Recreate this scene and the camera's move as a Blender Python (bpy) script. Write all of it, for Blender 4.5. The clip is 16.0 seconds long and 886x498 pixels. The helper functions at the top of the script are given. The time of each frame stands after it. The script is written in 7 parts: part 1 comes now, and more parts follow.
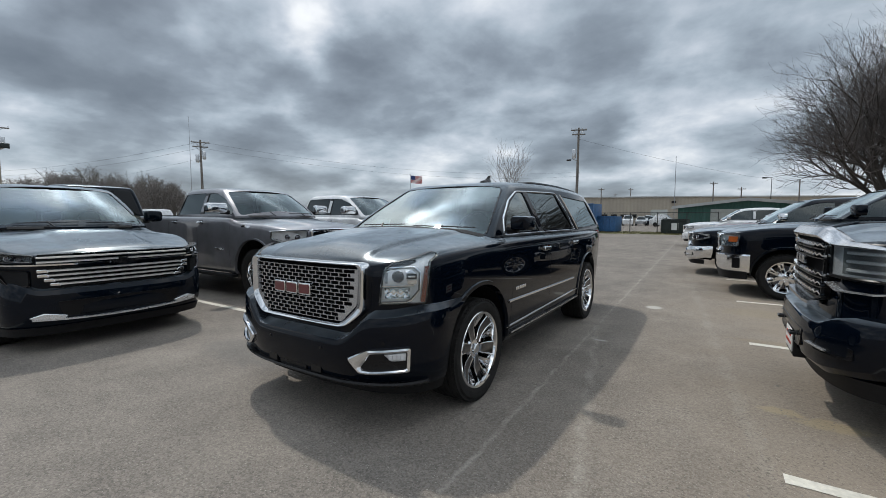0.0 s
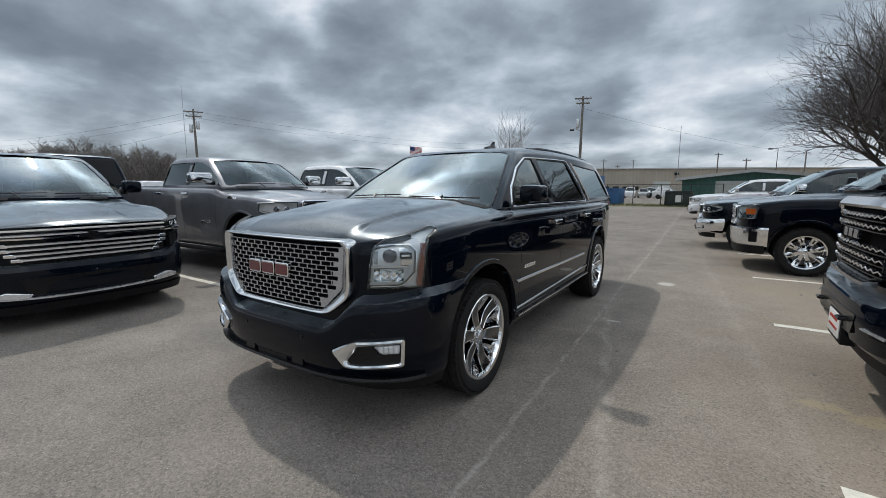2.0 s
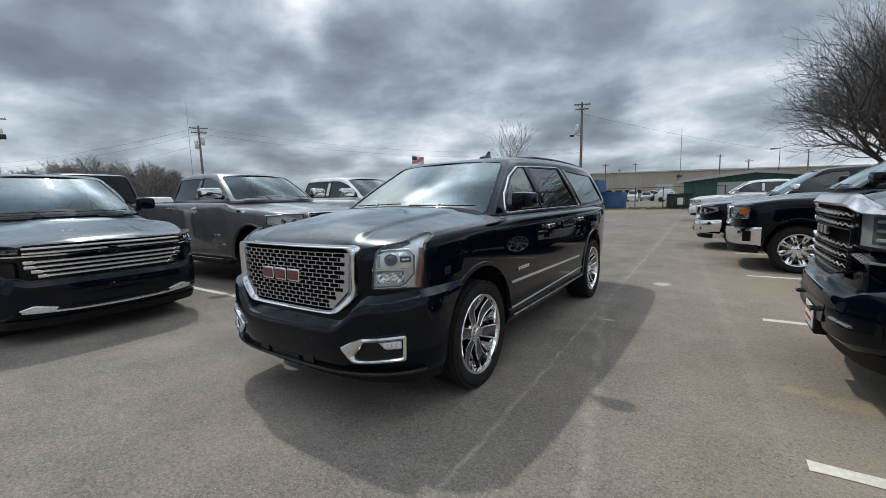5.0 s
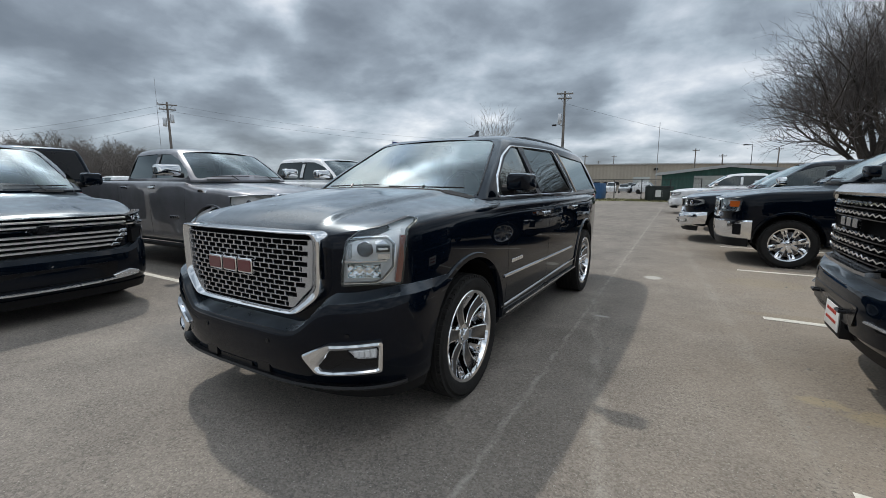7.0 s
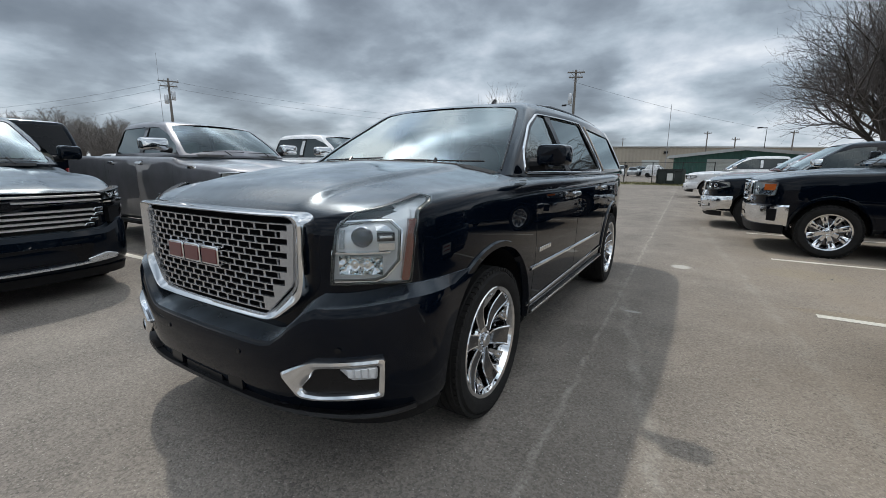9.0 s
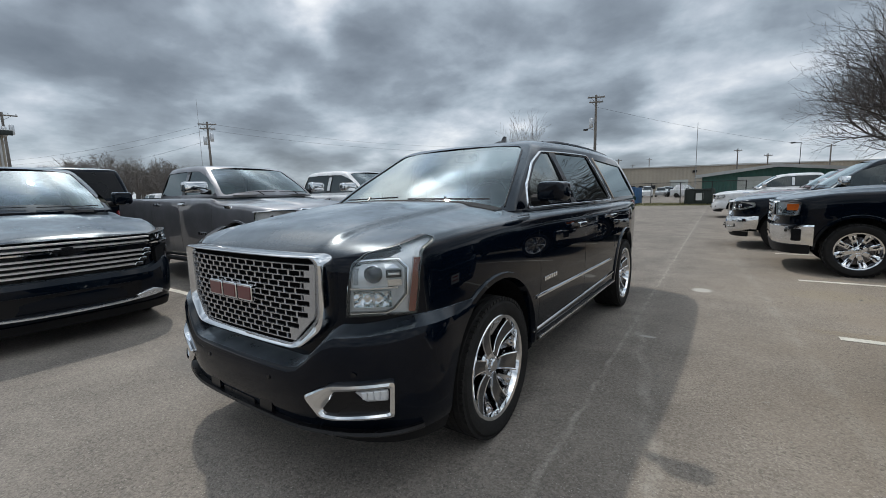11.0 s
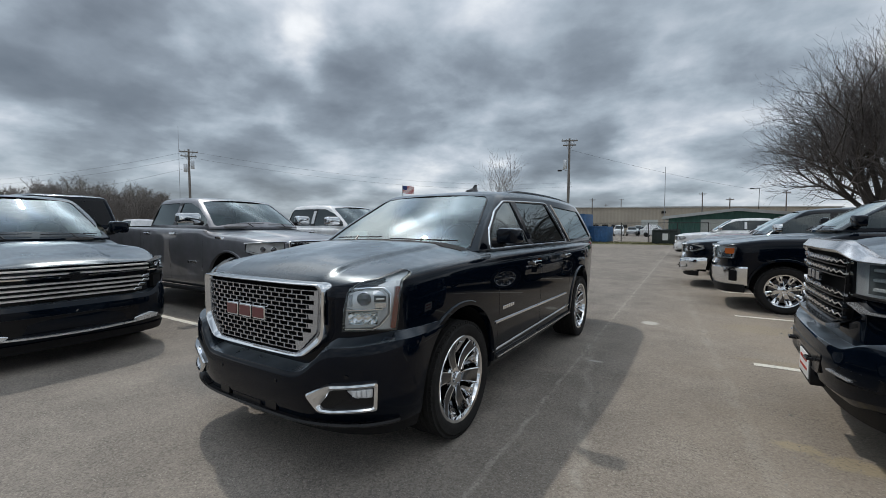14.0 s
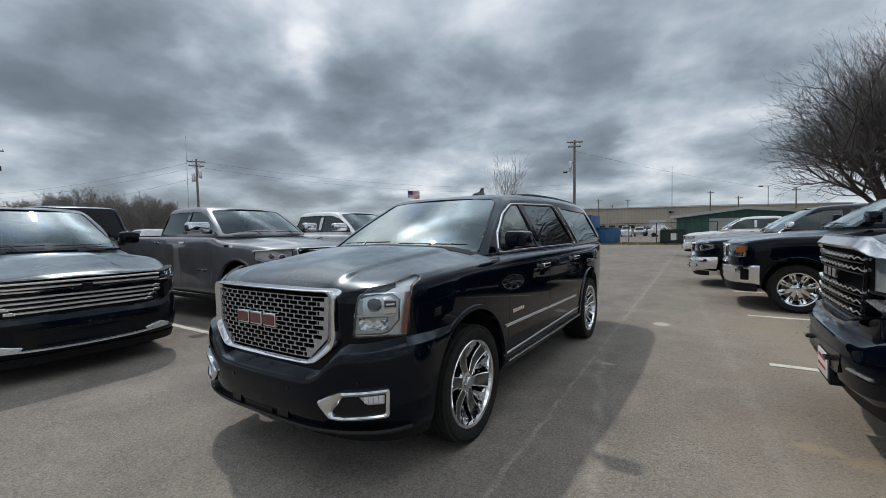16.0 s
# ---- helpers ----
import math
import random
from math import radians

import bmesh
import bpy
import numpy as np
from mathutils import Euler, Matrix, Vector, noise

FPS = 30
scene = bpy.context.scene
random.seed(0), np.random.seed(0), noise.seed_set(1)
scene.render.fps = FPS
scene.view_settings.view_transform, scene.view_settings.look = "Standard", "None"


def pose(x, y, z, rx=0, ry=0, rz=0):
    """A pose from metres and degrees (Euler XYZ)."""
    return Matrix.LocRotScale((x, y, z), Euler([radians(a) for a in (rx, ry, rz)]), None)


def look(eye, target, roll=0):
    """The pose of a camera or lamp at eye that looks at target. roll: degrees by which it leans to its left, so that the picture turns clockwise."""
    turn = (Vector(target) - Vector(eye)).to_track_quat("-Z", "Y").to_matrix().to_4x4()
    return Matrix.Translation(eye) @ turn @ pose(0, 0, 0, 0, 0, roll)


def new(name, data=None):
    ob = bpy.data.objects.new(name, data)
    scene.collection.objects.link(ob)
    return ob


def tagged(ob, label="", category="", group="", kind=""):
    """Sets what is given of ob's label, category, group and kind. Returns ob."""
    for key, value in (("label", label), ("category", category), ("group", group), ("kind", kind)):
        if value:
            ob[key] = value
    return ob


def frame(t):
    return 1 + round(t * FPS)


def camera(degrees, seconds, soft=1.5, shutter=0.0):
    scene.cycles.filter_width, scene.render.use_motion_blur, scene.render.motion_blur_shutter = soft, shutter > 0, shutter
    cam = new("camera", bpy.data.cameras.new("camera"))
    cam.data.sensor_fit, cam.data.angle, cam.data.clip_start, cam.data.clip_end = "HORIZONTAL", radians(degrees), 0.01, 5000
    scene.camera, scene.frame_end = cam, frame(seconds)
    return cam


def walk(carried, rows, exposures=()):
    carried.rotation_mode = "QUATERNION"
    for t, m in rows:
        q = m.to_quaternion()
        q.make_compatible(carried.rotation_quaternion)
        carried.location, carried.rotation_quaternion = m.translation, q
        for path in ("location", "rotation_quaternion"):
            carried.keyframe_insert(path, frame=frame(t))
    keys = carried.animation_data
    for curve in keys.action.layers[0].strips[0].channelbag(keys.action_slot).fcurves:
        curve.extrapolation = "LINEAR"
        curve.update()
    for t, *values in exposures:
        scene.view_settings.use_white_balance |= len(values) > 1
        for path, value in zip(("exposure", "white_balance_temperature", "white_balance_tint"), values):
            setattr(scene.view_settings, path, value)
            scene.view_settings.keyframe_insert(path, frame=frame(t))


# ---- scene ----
cam = camera(93.5, 16.0, soft=0.65)
PATH = [
    (0, (-0.108, 0.482, 1.47), (-1.201, 2.15, 1.32), -0.0),
    (0.5, (-0.188, 0.621, 1.458), (-1.29, 2.28, 1.277), -0.0),
    (1, (-0.294, 0.723, 1.457), (-1.392, 2.38, 1.238), 0.1),
    (1.5, (-0.33, 0.813, 1.455), (-1.417, 2.472, 1.198), 0.1),
    (2, (-0.342, 0.841, 1.447), (-1.427, 2.497, 1.166), -0.0),
    (2.5, (-0.346, 0.844, 1.447), (-1.441, 2.49, 1.152), -0.4),
    (3, (-0.316, 0.855, 1.453), (-1.431, 2.489, 1.16), -1.0),
    (3.5, (-0.256, 0.834, 1.45), (-1.388, 2.459, 1.169), -1.4),
    (4, (-0.167, 0.675, 1.451), (-1.305, 2.299, 1.191), -1.7),
    (6.3, (-0.18, 0.669, 1.43), (-1.227, 2.356, 1.191), -0.5),
    (6.5, (-0.268, 0.784, 1.419), (-1.307, 2.474, 1.167), -0.4),
    (7, (-0.454, 1.031, 1.397), (-1.471, 2.727, 1.096), -0.1),
    (7.5, (-0.675, 1.272, 1.344), (-1.679, 2.966, 0.994), 0.3),
    (8, (-0.768, 1.385, 1.348), (-1.77, 3.074, 0.97), 0.5),
    (8.5, (-0.776, 1.435, 1.34), (-1.787, 3.116, 0.952), 0.6),
    (10.8, (-0.622, 1.382, 1.405), (-1.754, 3.007, 1.124), -1.5),
    (11, (-0.57, 1.319, 1.416), (-1.714, 2.939, 1.159), -1.6),
    (11.5, (-0.424, 1.102, 1.438), (-1.575, 2.725, 1.237), -1.4),
    (12, (-0.3, 1.008, 1.455), (-1.44, 2.643, 1.292), -0.9),
    (12.5, (-0.225, 0.937, 1.438), (-1.343, 2.589, 1.295), -0.4),
    (13, (-0.24, 0.864, 1.447), (-1.336, 2.531, 1.315), -0.0),
    (13.5, (-0.232, 0.851, 1.468), (-1.309, 2.533, 1.35), 0.1),
    (14, (-0.214, 0.845, 1.488), (-1.278, 2.535, 1.386), -0.0),
    (14.5, (-0.221, 0.843, 1.489), (-1.287, 2.533, 1.401), -0.3),
    (15, (-0.234, 0.832, 1.497), (-1.309, 2.516, 1.413), -0.6),
    (15.5, (-0.241, 0.835, 1.496), (-1.324, 2.514, 1.413), -0.9),
    (16, (-0.235, 0.845, 1.488), (-1.326, 2.52, 1.406), -1.1),
]
EXPOSURES = [(0, 0.33), (4.0, 0.36), (6.5, 0.36), (8.5, 0.44), (11.0, 0.32), (13.0, 0.27), (16.0, 0.20)]
walk(cam, [(t, look(eye, target, roll)) for t, eye, target, roll in PATH], EXPOSURES)

# ---- world, sun, exposure ----
SKY_SHIFT = (3.1, 1.2)
SUN = Vector((-0.84, 0.40, 1.40)).normalized()
world = bpy.data.worlds.new("overcast_sky")
scene.world = world
world.use_nodes = True
nt = world.node_tree
nt.nodes.clear()


def wn(kind, **kw):
    n = nt.nodes.new(kind)
    for k, v in kw.items():
        n.inputs[k.replace("_", " ")].default_value = v
    return n


def ramp(tree, fac, stops):
    r = tree.nodes.new("ShaderNodeValToRGB")
    while len(r.color_ramp.elements) < len(stops):
        r.color_ramp.elements.new(0.5)
    for e, (p, c) in zip(r.color_ramp.elements, stops):
        e.position, e.color = p, (*c, 1) if len(c) == 3 else c
    tree.links.new(fac, r.inputs["Fac"])
    return r.outputs["Color"]


def vmath(tree, op, a, b=None):
    n = tree.nodes.new("ShaderNodeVectorMath")
    n.operation = op
    for i, v in enumerate((a, b)):
        if v is None:
            continue
        if isinstance(v, (tuple, list)):
            n.inputs[i].default_value = v
        else:
            tree.links.new(v, n.inputs[i])
    return n


def fmath(tree, op, a, b=None, clamp=False):
    n = tree.nodes.new("ShaderNodeMath")
    n.operation, n.use_clamp = op, clamp
    for i, v in enumerate((a, b)):
        if v is None:
            continue
        if isinstance(v, (int, float)):
            n.inputs[i].default_value = v
        else:
            tree.links.new(v, n.inputs[i])
    return n.outputs[0]


def mixc(tree, fac, a, b, blend="MIX"):
    n = tree.nodes.new("ShaderNodeMix")
    n.data_type, n.blend_type = "RGBA", blend
    for sock, v in zip((n.inputs[0], n.inputs[6], n.inputs[7]), (fac, a, b)):
        if isinstance(v, (int, float)):
            sock.default_value = v
        elif isinstance(v, (tuple, list)):
            sock.default_value = (*v, 1) if len(v) == 3 else v
        else:
            tree.links.new(v, sock)
    return n.outputs[2]


def noise_tex(tree, vec, scale, detail=4.0, rough=0.55, dist=0.0):
    n = tree.nodes.new("ShaderNodeTexNoise")
    n.inputs["Scale"].default_value, n.inputs["Detail"].default_value = scale, detail
    n.inputs["Roughness"].default_value, n.inputs["Distortion"].default_value = rough, dist
    if vec is not None:
        tree.links.new(vec, n.inputs["Vector"])
    return n.outputs["Fac"]


# a broken cloud deck over the sky, flattened towards the horizon
tc = nt.nodes.new("ShaderNodeTexCoord")
sep = nt.nodes.new("ShaderNodeSeparateXYZ")
nt.links.new(tc.outputs["Generated"], sep.inputs[0])
zz = fmath(nt, "ADD", fmath(nt, "MAXIMUM", sep.outputs["Z"], 0.0), 0.27)
comb = nt.nodes.new("ShaderNodeCombineXYZ")
nt.links.new(fmath(nt, "DIVIDE", sep.outputs["X"], zz), comb.inputs[0])
nt.links.new(fmath(nt, "DIVIDE", sep.outputs["Y"], zz), comb.inputs[1])
base = vmath(nt, "ADD", comb.outputs[0], (SKY_SHIFT[0], SKY_SHIFT[1], 0.0)).outputs[0]
# the same deck seen flatter, for its rolls and tufts
low = fmath(nt, "ADD", fmath(nt, "MAXIMUM", sep.outputs["Z"], 0.0), 0.25)
flat = nt.nodes.new("ShaderNodeCombineXYZ")
nt.links.new(fmath(nt, "DIVIDE", sep.outputs["X"], low), flat.inputs[0])
nt.links.new(fmath(nt, "DIVIDE", sep.outputs["Y"], low), flat.inputs[1])
stir = nt.nodes.new("ShaderNodeTexNoise")
stir.inputs["Scale"].default_value, stir.inputs["Detail"].default_value = 2.2, 5.0
nt.links.new(flat.outputs[0], stir.inputs["Vector"])
stirred = vmath(nt, "SCALE", stir.outputs["Color"])
stirred.inputs["Scale"].default_value = 0.75
rolls = nt.nodes.new("ShaderNodeTexVoronoi")
rolls.feature = "SMOOTH_F1"
rolls.inputs["Scale"].default_value, rolls.inputs["Smoothness"].default_value = 2.2, 0.25
nt.links.new(vmath(nt, "ADD", flat.outputs[0], stirred.outputs[0]).outputs[0], rolls.inputs["Vector"])
tufts = noise_tex(nt, vmath(nt, "ADD", flat.outputs[0], (4.1, 0.7, 1.9)).outputs[0], 2.6, 8.0, 0.52, 0.25)
big = noise_tex(nt, base, 0.95, 2.5, 0.45, 0.3)
mid = noise_tex(nt, vmath(nt, "ADD", base, (7.3, 2.1, 0.4)).outputs[0], 2.3, 8.0, 0.54, 0.15)
fine = noise_tex(nt, vmath(nt, "ADD", base, (1.3, 5.1, 2.4)).outputs[0], 6.5, 7.0, 0.55, 0.2)
cloud = fmath(nt, "ADD", fmath(nt, "MULTIPLY", big, 0.45), fmath(nt, "ADD", fmath(nt, "MULTIPLY", mid, 0.47), fmath(nt, "MULTIPLY", fine, 0.08)))
billow = fmath(nt, "ADD", fmath(nt, "MULTIPLY", fmath(nt, "SUBTRACT", rolls.outputs["Distance"], 0.36), 0.22), fmath(nt, "MULTIPLY", fmath(nt, "SUBTRACT", tufts, 0.5), 0.13))
# thicker folds overhead, a flatter deck towards the horizon
fold = fmath(nt, "ADD", 0.86, fmath(nt, "MULTIPLY", fmath(nt, "MAXIMUM", fmath(nt, "SUBTRACT", sep.outputs["Z"], 0.45), 0.0), 3.4))
cloud = fmath(nt, "ADD", fmath(nt, "MULTIPLY", fmath(nt, "SUBTRACT", cloud, 0.5), fold), 0.512)
cloud = fmath(nt, "ADD", cloud, billow)
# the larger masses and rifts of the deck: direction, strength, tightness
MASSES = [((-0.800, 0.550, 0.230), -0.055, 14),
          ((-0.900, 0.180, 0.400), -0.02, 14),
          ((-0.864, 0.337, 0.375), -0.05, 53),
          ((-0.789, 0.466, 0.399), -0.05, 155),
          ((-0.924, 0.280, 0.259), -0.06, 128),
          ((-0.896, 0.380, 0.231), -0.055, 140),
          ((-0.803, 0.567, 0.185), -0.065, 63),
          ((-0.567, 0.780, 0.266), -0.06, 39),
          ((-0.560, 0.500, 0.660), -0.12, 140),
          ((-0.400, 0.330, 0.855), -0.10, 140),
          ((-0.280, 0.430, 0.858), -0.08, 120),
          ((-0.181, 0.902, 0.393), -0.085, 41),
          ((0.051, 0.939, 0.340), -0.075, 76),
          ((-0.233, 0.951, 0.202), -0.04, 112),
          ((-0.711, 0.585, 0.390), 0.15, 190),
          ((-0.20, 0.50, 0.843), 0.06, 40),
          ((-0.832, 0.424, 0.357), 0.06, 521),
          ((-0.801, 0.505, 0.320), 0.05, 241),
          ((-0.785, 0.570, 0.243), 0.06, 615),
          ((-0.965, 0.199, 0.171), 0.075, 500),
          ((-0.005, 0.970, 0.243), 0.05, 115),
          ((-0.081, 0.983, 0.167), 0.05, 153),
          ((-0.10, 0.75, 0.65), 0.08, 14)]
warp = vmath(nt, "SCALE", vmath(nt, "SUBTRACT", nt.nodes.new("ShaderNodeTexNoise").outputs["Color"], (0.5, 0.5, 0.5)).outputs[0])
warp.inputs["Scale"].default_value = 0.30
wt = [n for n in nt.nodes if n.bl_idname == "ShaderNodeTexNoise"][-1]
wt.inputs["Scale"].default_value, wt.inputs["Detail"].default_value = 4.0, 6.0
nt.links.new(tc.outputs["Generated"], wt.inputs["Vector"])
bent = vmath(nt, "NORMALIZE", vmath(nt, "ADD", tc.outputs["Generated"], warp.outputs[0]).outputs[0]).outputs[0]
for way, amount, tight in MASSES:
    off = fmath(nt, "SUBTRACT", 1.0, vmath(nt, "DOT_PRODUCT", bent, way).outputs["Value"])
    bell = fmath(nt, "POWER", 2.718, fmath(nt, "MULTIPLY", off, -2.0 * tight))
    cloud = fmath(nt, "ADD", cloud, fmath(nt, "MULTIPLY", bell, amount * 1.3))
# brighter where the sun stands behind the deck
dsun = vmath(nt, "DOT_PRODUCT", tc.outputs["Generated"], tuple(SUN)).outputs["Value"]
glow = fmath(nt, "POWER", fmath(nt, "MAXIMUM", dsun, 0.0), 60.0)
cloud = fmath(nt, "ADD", cloud, fmath(nt, "MULTIPLY", glow, 0.06))
cloud = fmath(nt, "MINIMUM", cloud, 0.80)
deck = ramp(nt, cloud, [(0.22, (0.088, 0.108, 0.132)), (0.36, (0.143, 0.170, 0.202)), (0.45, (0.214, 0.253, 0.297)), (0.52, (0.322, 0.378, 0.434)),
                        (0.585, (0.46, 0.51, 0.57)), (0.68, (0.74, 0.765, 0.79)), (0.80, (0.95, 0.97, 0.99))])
# gaps of blue beside the rifts
for way, amount, tight in (((-0.620, 0.520, 0.587), 0.45, 130), ((-0.470, 0.290, 0.833), 0.55, 190), ((-0.440, 0.080, 0.894), 0.7, 60)):
    off = fmath(nt, "SUBTRACT", 1.0, vmath(nt, "DOT_PRODUCT", bent, way).outputs["Value"])
    deck = mixc(nt, fmath(nt, "MULTIPLY", fmath(nt, "POWER", 2.718, fmath(nt, "MULTIPLY", off, -2.0 * tight)), amount), deck, (0.36, 0.47, 0.66))
# an overcast deck is brightest overhead and round the sun
lift = fmath(nt, "ADD", 1.0, fmath(nt, "MULTIPLY", fmath(nt, "MAXIMUM", fmath(nt, "SUBTRACT", sep.outputs["Z"], 0.42), 0.0), 1.6))
lift = fmath(nt, "ADD", lift, fmath(nt, "MULTIPLY", glow, 0.9))
# rifts beside the sun, where the thin edge of the cloud is lit through
near = vmath(nt, "NORMALIZE", vmath(nt, "ADD", tc.outputs["Generated"], vmath(nt, "MULTIPLY", warp.outputs[0], (0.45, 0.45, 0.45)).outputs[0]).outputs[0]).outputs[0]
for way, amount, tight in (((-0.610, 0.325, 0.723), 2.6, 420), ((-0.560, 0.370, 0.741), 3.0, 480), ((-0.500, 0.425, 0.755), 2.4, 480), ((-0.430, 0.480, 0.765), 1.5, 420),
                           ((-0.350, 0.535, 0.769), 0.9, 360), ((-0.520, 0.250, 0.817), 1.8, 300), ((-0.430, 0.330, 0.841), 0.7, 120)):
    off = fmath(nt, "SUBTRACT", 1.0, vmath(nt, "DOT_PRODUCT", near, way).outputs["Value"])
    lift = fmath(nt, "ADD", lift, fmath(nt, "MULTIPLY", fmath(nt, "POWER", 2.718, fmath(nt, "MULTIPLY", off, -2.0 * tight)), amount))
lifted = vmath(nt, "SCALE", deck)
nt.links.new(lift, lifted.inputs["Scale"])
deck = lifted.outputs[0]
sky = nt.nodes.new("ShaderNodeTexSky")
sky.sky_type, sky.sun_disc = "NISHITA", False
sky.sun_elevation, sky.sun_rotation = math.asin(SUN.z), math.atan2(SUN.x, SUN.y)
skyc = vmath(nt, "SCALE", sky.outputs[0])
skyc.inputs["Scale"].default_value = 0.10
both = mixc(nt, 0.93, skyc.outputs[0], deck)
bg = nt.nodes.new("ShaderNodeBackground")
nt.links.new(both, bg.inputs["Color"])
bg.inputs["Strength"].default_value = 1.0
wo = nt.nodes.new("ShaderNodeOutputWorld")
nt.links.new(bg.outputs[0], wo.inputs["Surface"])

sun = new("sun", bpy.data.lights.new("sun", "SUN"))
sun.data.energy, sun.data.angle, sun.data.color = 1.25, radians(1.3), (1.0, 0.95, 0.87)
sun.matrix_world = look(SUN * 80, (0, 0, 0))


# ---- materials ----
def material(name, base, rough=0.5, metal=0.0, coat=0.0, grain=0.0, scale=8.0, bump=0.0, spec=0.5, coords="Object", bscale=None, tint=None, emit=None):
    """A procedural surface: base colour broken by noise at two scales, uneven roughness and fine relief."""
    m = bpy.data.materials.new(name)
    m.use_nodes = True
    t = m.node_tree
    b = t.nodes["Principled BSDF"]
    b.inputs["Roughness"].default_value, b.inputs["Metallic"].default_value = rough, metal
    b.inputs["Specular IOR Level"].default_value = spec
    b.inputs["Coat Weight"].default_value, b.inputs["Coat Roughness"].default_value = coat, 0.03
    b.inputs["Base Color"].default_value = (*base, 1)
    c = t.nodes.new("ShaderNodeTexCoord").outputs[coords]
    if grain:
        n1 = noise_tex(t, c, scale, 6.0, 0.6)
        n2 = noise_tex(t, c, scale * 0.13, 3.0, 0.5)
        f = fmath(t, "ADD", fmath(t, "MULTIPLY", n1, 0.5), fmath(t, "MULTIPLY", n2, 0.5))
        lo = tuple(v * (1 - grain) for v in base)
        hi = tint or tuple(min(1, v * (1 + grain)) for v in base)
        t.links.new(ramp(t, f, [(0.36, lo), (0.64, hi)]), b.inputs["Base Color"])
        t.links.new(fmath(t, "ADD", fmath(t, "MULTIPLY", n2, 0.22 * min(1, rough * 2)), rough - 0.11 * min(1, rough * 2)), b.inputs["Roughness"])
    if bump:
        bn = t.nodes.new("ShaderNodeBump")
        bn.inputs["Strength"].default_value, bn.inputs["Distance"].default_value = bump, 0.01
        t.links.new(noise_tex(t, c, bscale or scale * 3, 5.0, 0.6), bn.inputs["Height"])
        t.links.new(bn.outputs[0], b.inputs["Normal"])
    if emit:
        b.inputs["Emission Color"].default_value, b.inputs["Emission Strength"].default_value = (*base, 1), emit
    return m


def thin_glass(name, through_colour, gloss=1.0):
    """A thin pane: what is behind it, tinted, under a mirror sheen that grows at a low angle."""
    m = bpy.data.materials.new(name)
    m.use_nodes = True
    t = m.node_tree
    t.nodes.clear()
    tr, gl, mx = t.nodes.new("ShaderNodeBsdfTransparent"), t.nodes.new("ShaderNodeBsdfGlossy"), t.nodes.new("ShaderNodeMixShader")
    tr.inputs["Color"].default_value = (*through_colour, 1)
    gl.inputs["Roughness"].default_value = 0.008
    gl.inputs["Color"].default_value = (0.87, 0.97, 0.98, 1)
    fr = t.nodes.new("ShaderNodeFresnel")
    fr.inputs["IOR"].default_value = 1.52
    f = fmath(t, "MULTIPLY", fr.outputs[0], 1.9 * gloss, clamp=True)
    t.links.new(f, mx.inputs[0])
    t.links.new(tr.outputs[0], mx.inputs[1])
    t.links.new(gl.outputs[0], mx.inputs[2])
    o = t.nodes.new("ShaderNodeOutputMaterial")
    t.links.new(mx.outputs[0], o.inputs["Surface"])
    return m


def car_paint(name, base, metal=0.0, rough=0.35, dust=0.25):
    m = bpy.data.materials.new(name)
    m.use_nodes = True
    t = m.node_tree
    b = t.nodes["Principled BSDF"]
    c = t.nodes.new("ShaderNodeTexCoord").outputs["Object"]
    n1 = noise_tex(t, c, 3.0, 6.0, 0.6)
    n2 = noise_tex(t, c, 260.0, 2.0, 0.5)
    f = fmath(t, "ADD", fmath(t, "MULTIPLY", n1, 0.7), fmath(t, "MULTIPLY", n2, 0.3))
    t.links.new(ramp(t, f, [(0.35, tuple(v * 0.8 for v in base)), (0.7, tuple(v * 1.25 + 0.004 * dust for v in base))]), b.inputs["Base Color"])
    b.inputs["Metallic"].default_value, b.inputs["Roughness"].default_value = metal, rough
    b.inputs["Coat Weight"].default_value = 1.0
    dark = metal < 0.2 and base[0] < 0.1
    b.inputs["Coat IOR"].default_value = 1.32 if dark else 1.45
    # pale sheen put on upward faces, standing in for a stronger sky reflection
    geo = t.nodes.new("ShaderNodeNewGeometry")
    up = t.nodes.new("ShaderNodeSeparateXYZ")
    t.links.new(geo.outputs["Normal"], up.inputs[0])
    sky_sheen = fmath(t, "MULTIPLY", fmath(t, "SUBTRACT", up.outputs["Z"], 0.60), 3.0, clamp=True)
    t.links.new(fmath(t, "MULTIPLY", sky_sheen, fmath(t, "MULTIPLY", n1, 1.2, clamp=True)), b.inputs["Sheen Weight"])
    # added specular on the same dark upward faces, to brighten the bonnets
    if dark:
        t.links.new(fmath(t, "MULTIPLY", sky_sheen, 0.52), b.inputs["Specular IOR Level"])
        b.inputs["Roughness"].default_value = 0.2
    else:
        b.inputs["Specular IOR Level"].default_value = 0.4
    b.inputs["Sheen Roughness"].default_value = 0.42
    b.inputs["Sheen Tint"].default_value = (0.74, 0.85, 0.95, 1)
    b.inputs["Coat Tint"].default_value = (0.87, 0.955, 1.0, 1) if dark else (1, 1, 1, 1)
    t.links.new(fmath(t, "MULTIPLY", n1, 0.05 * dust), b.inputs["Coat Roughness"])
    return m


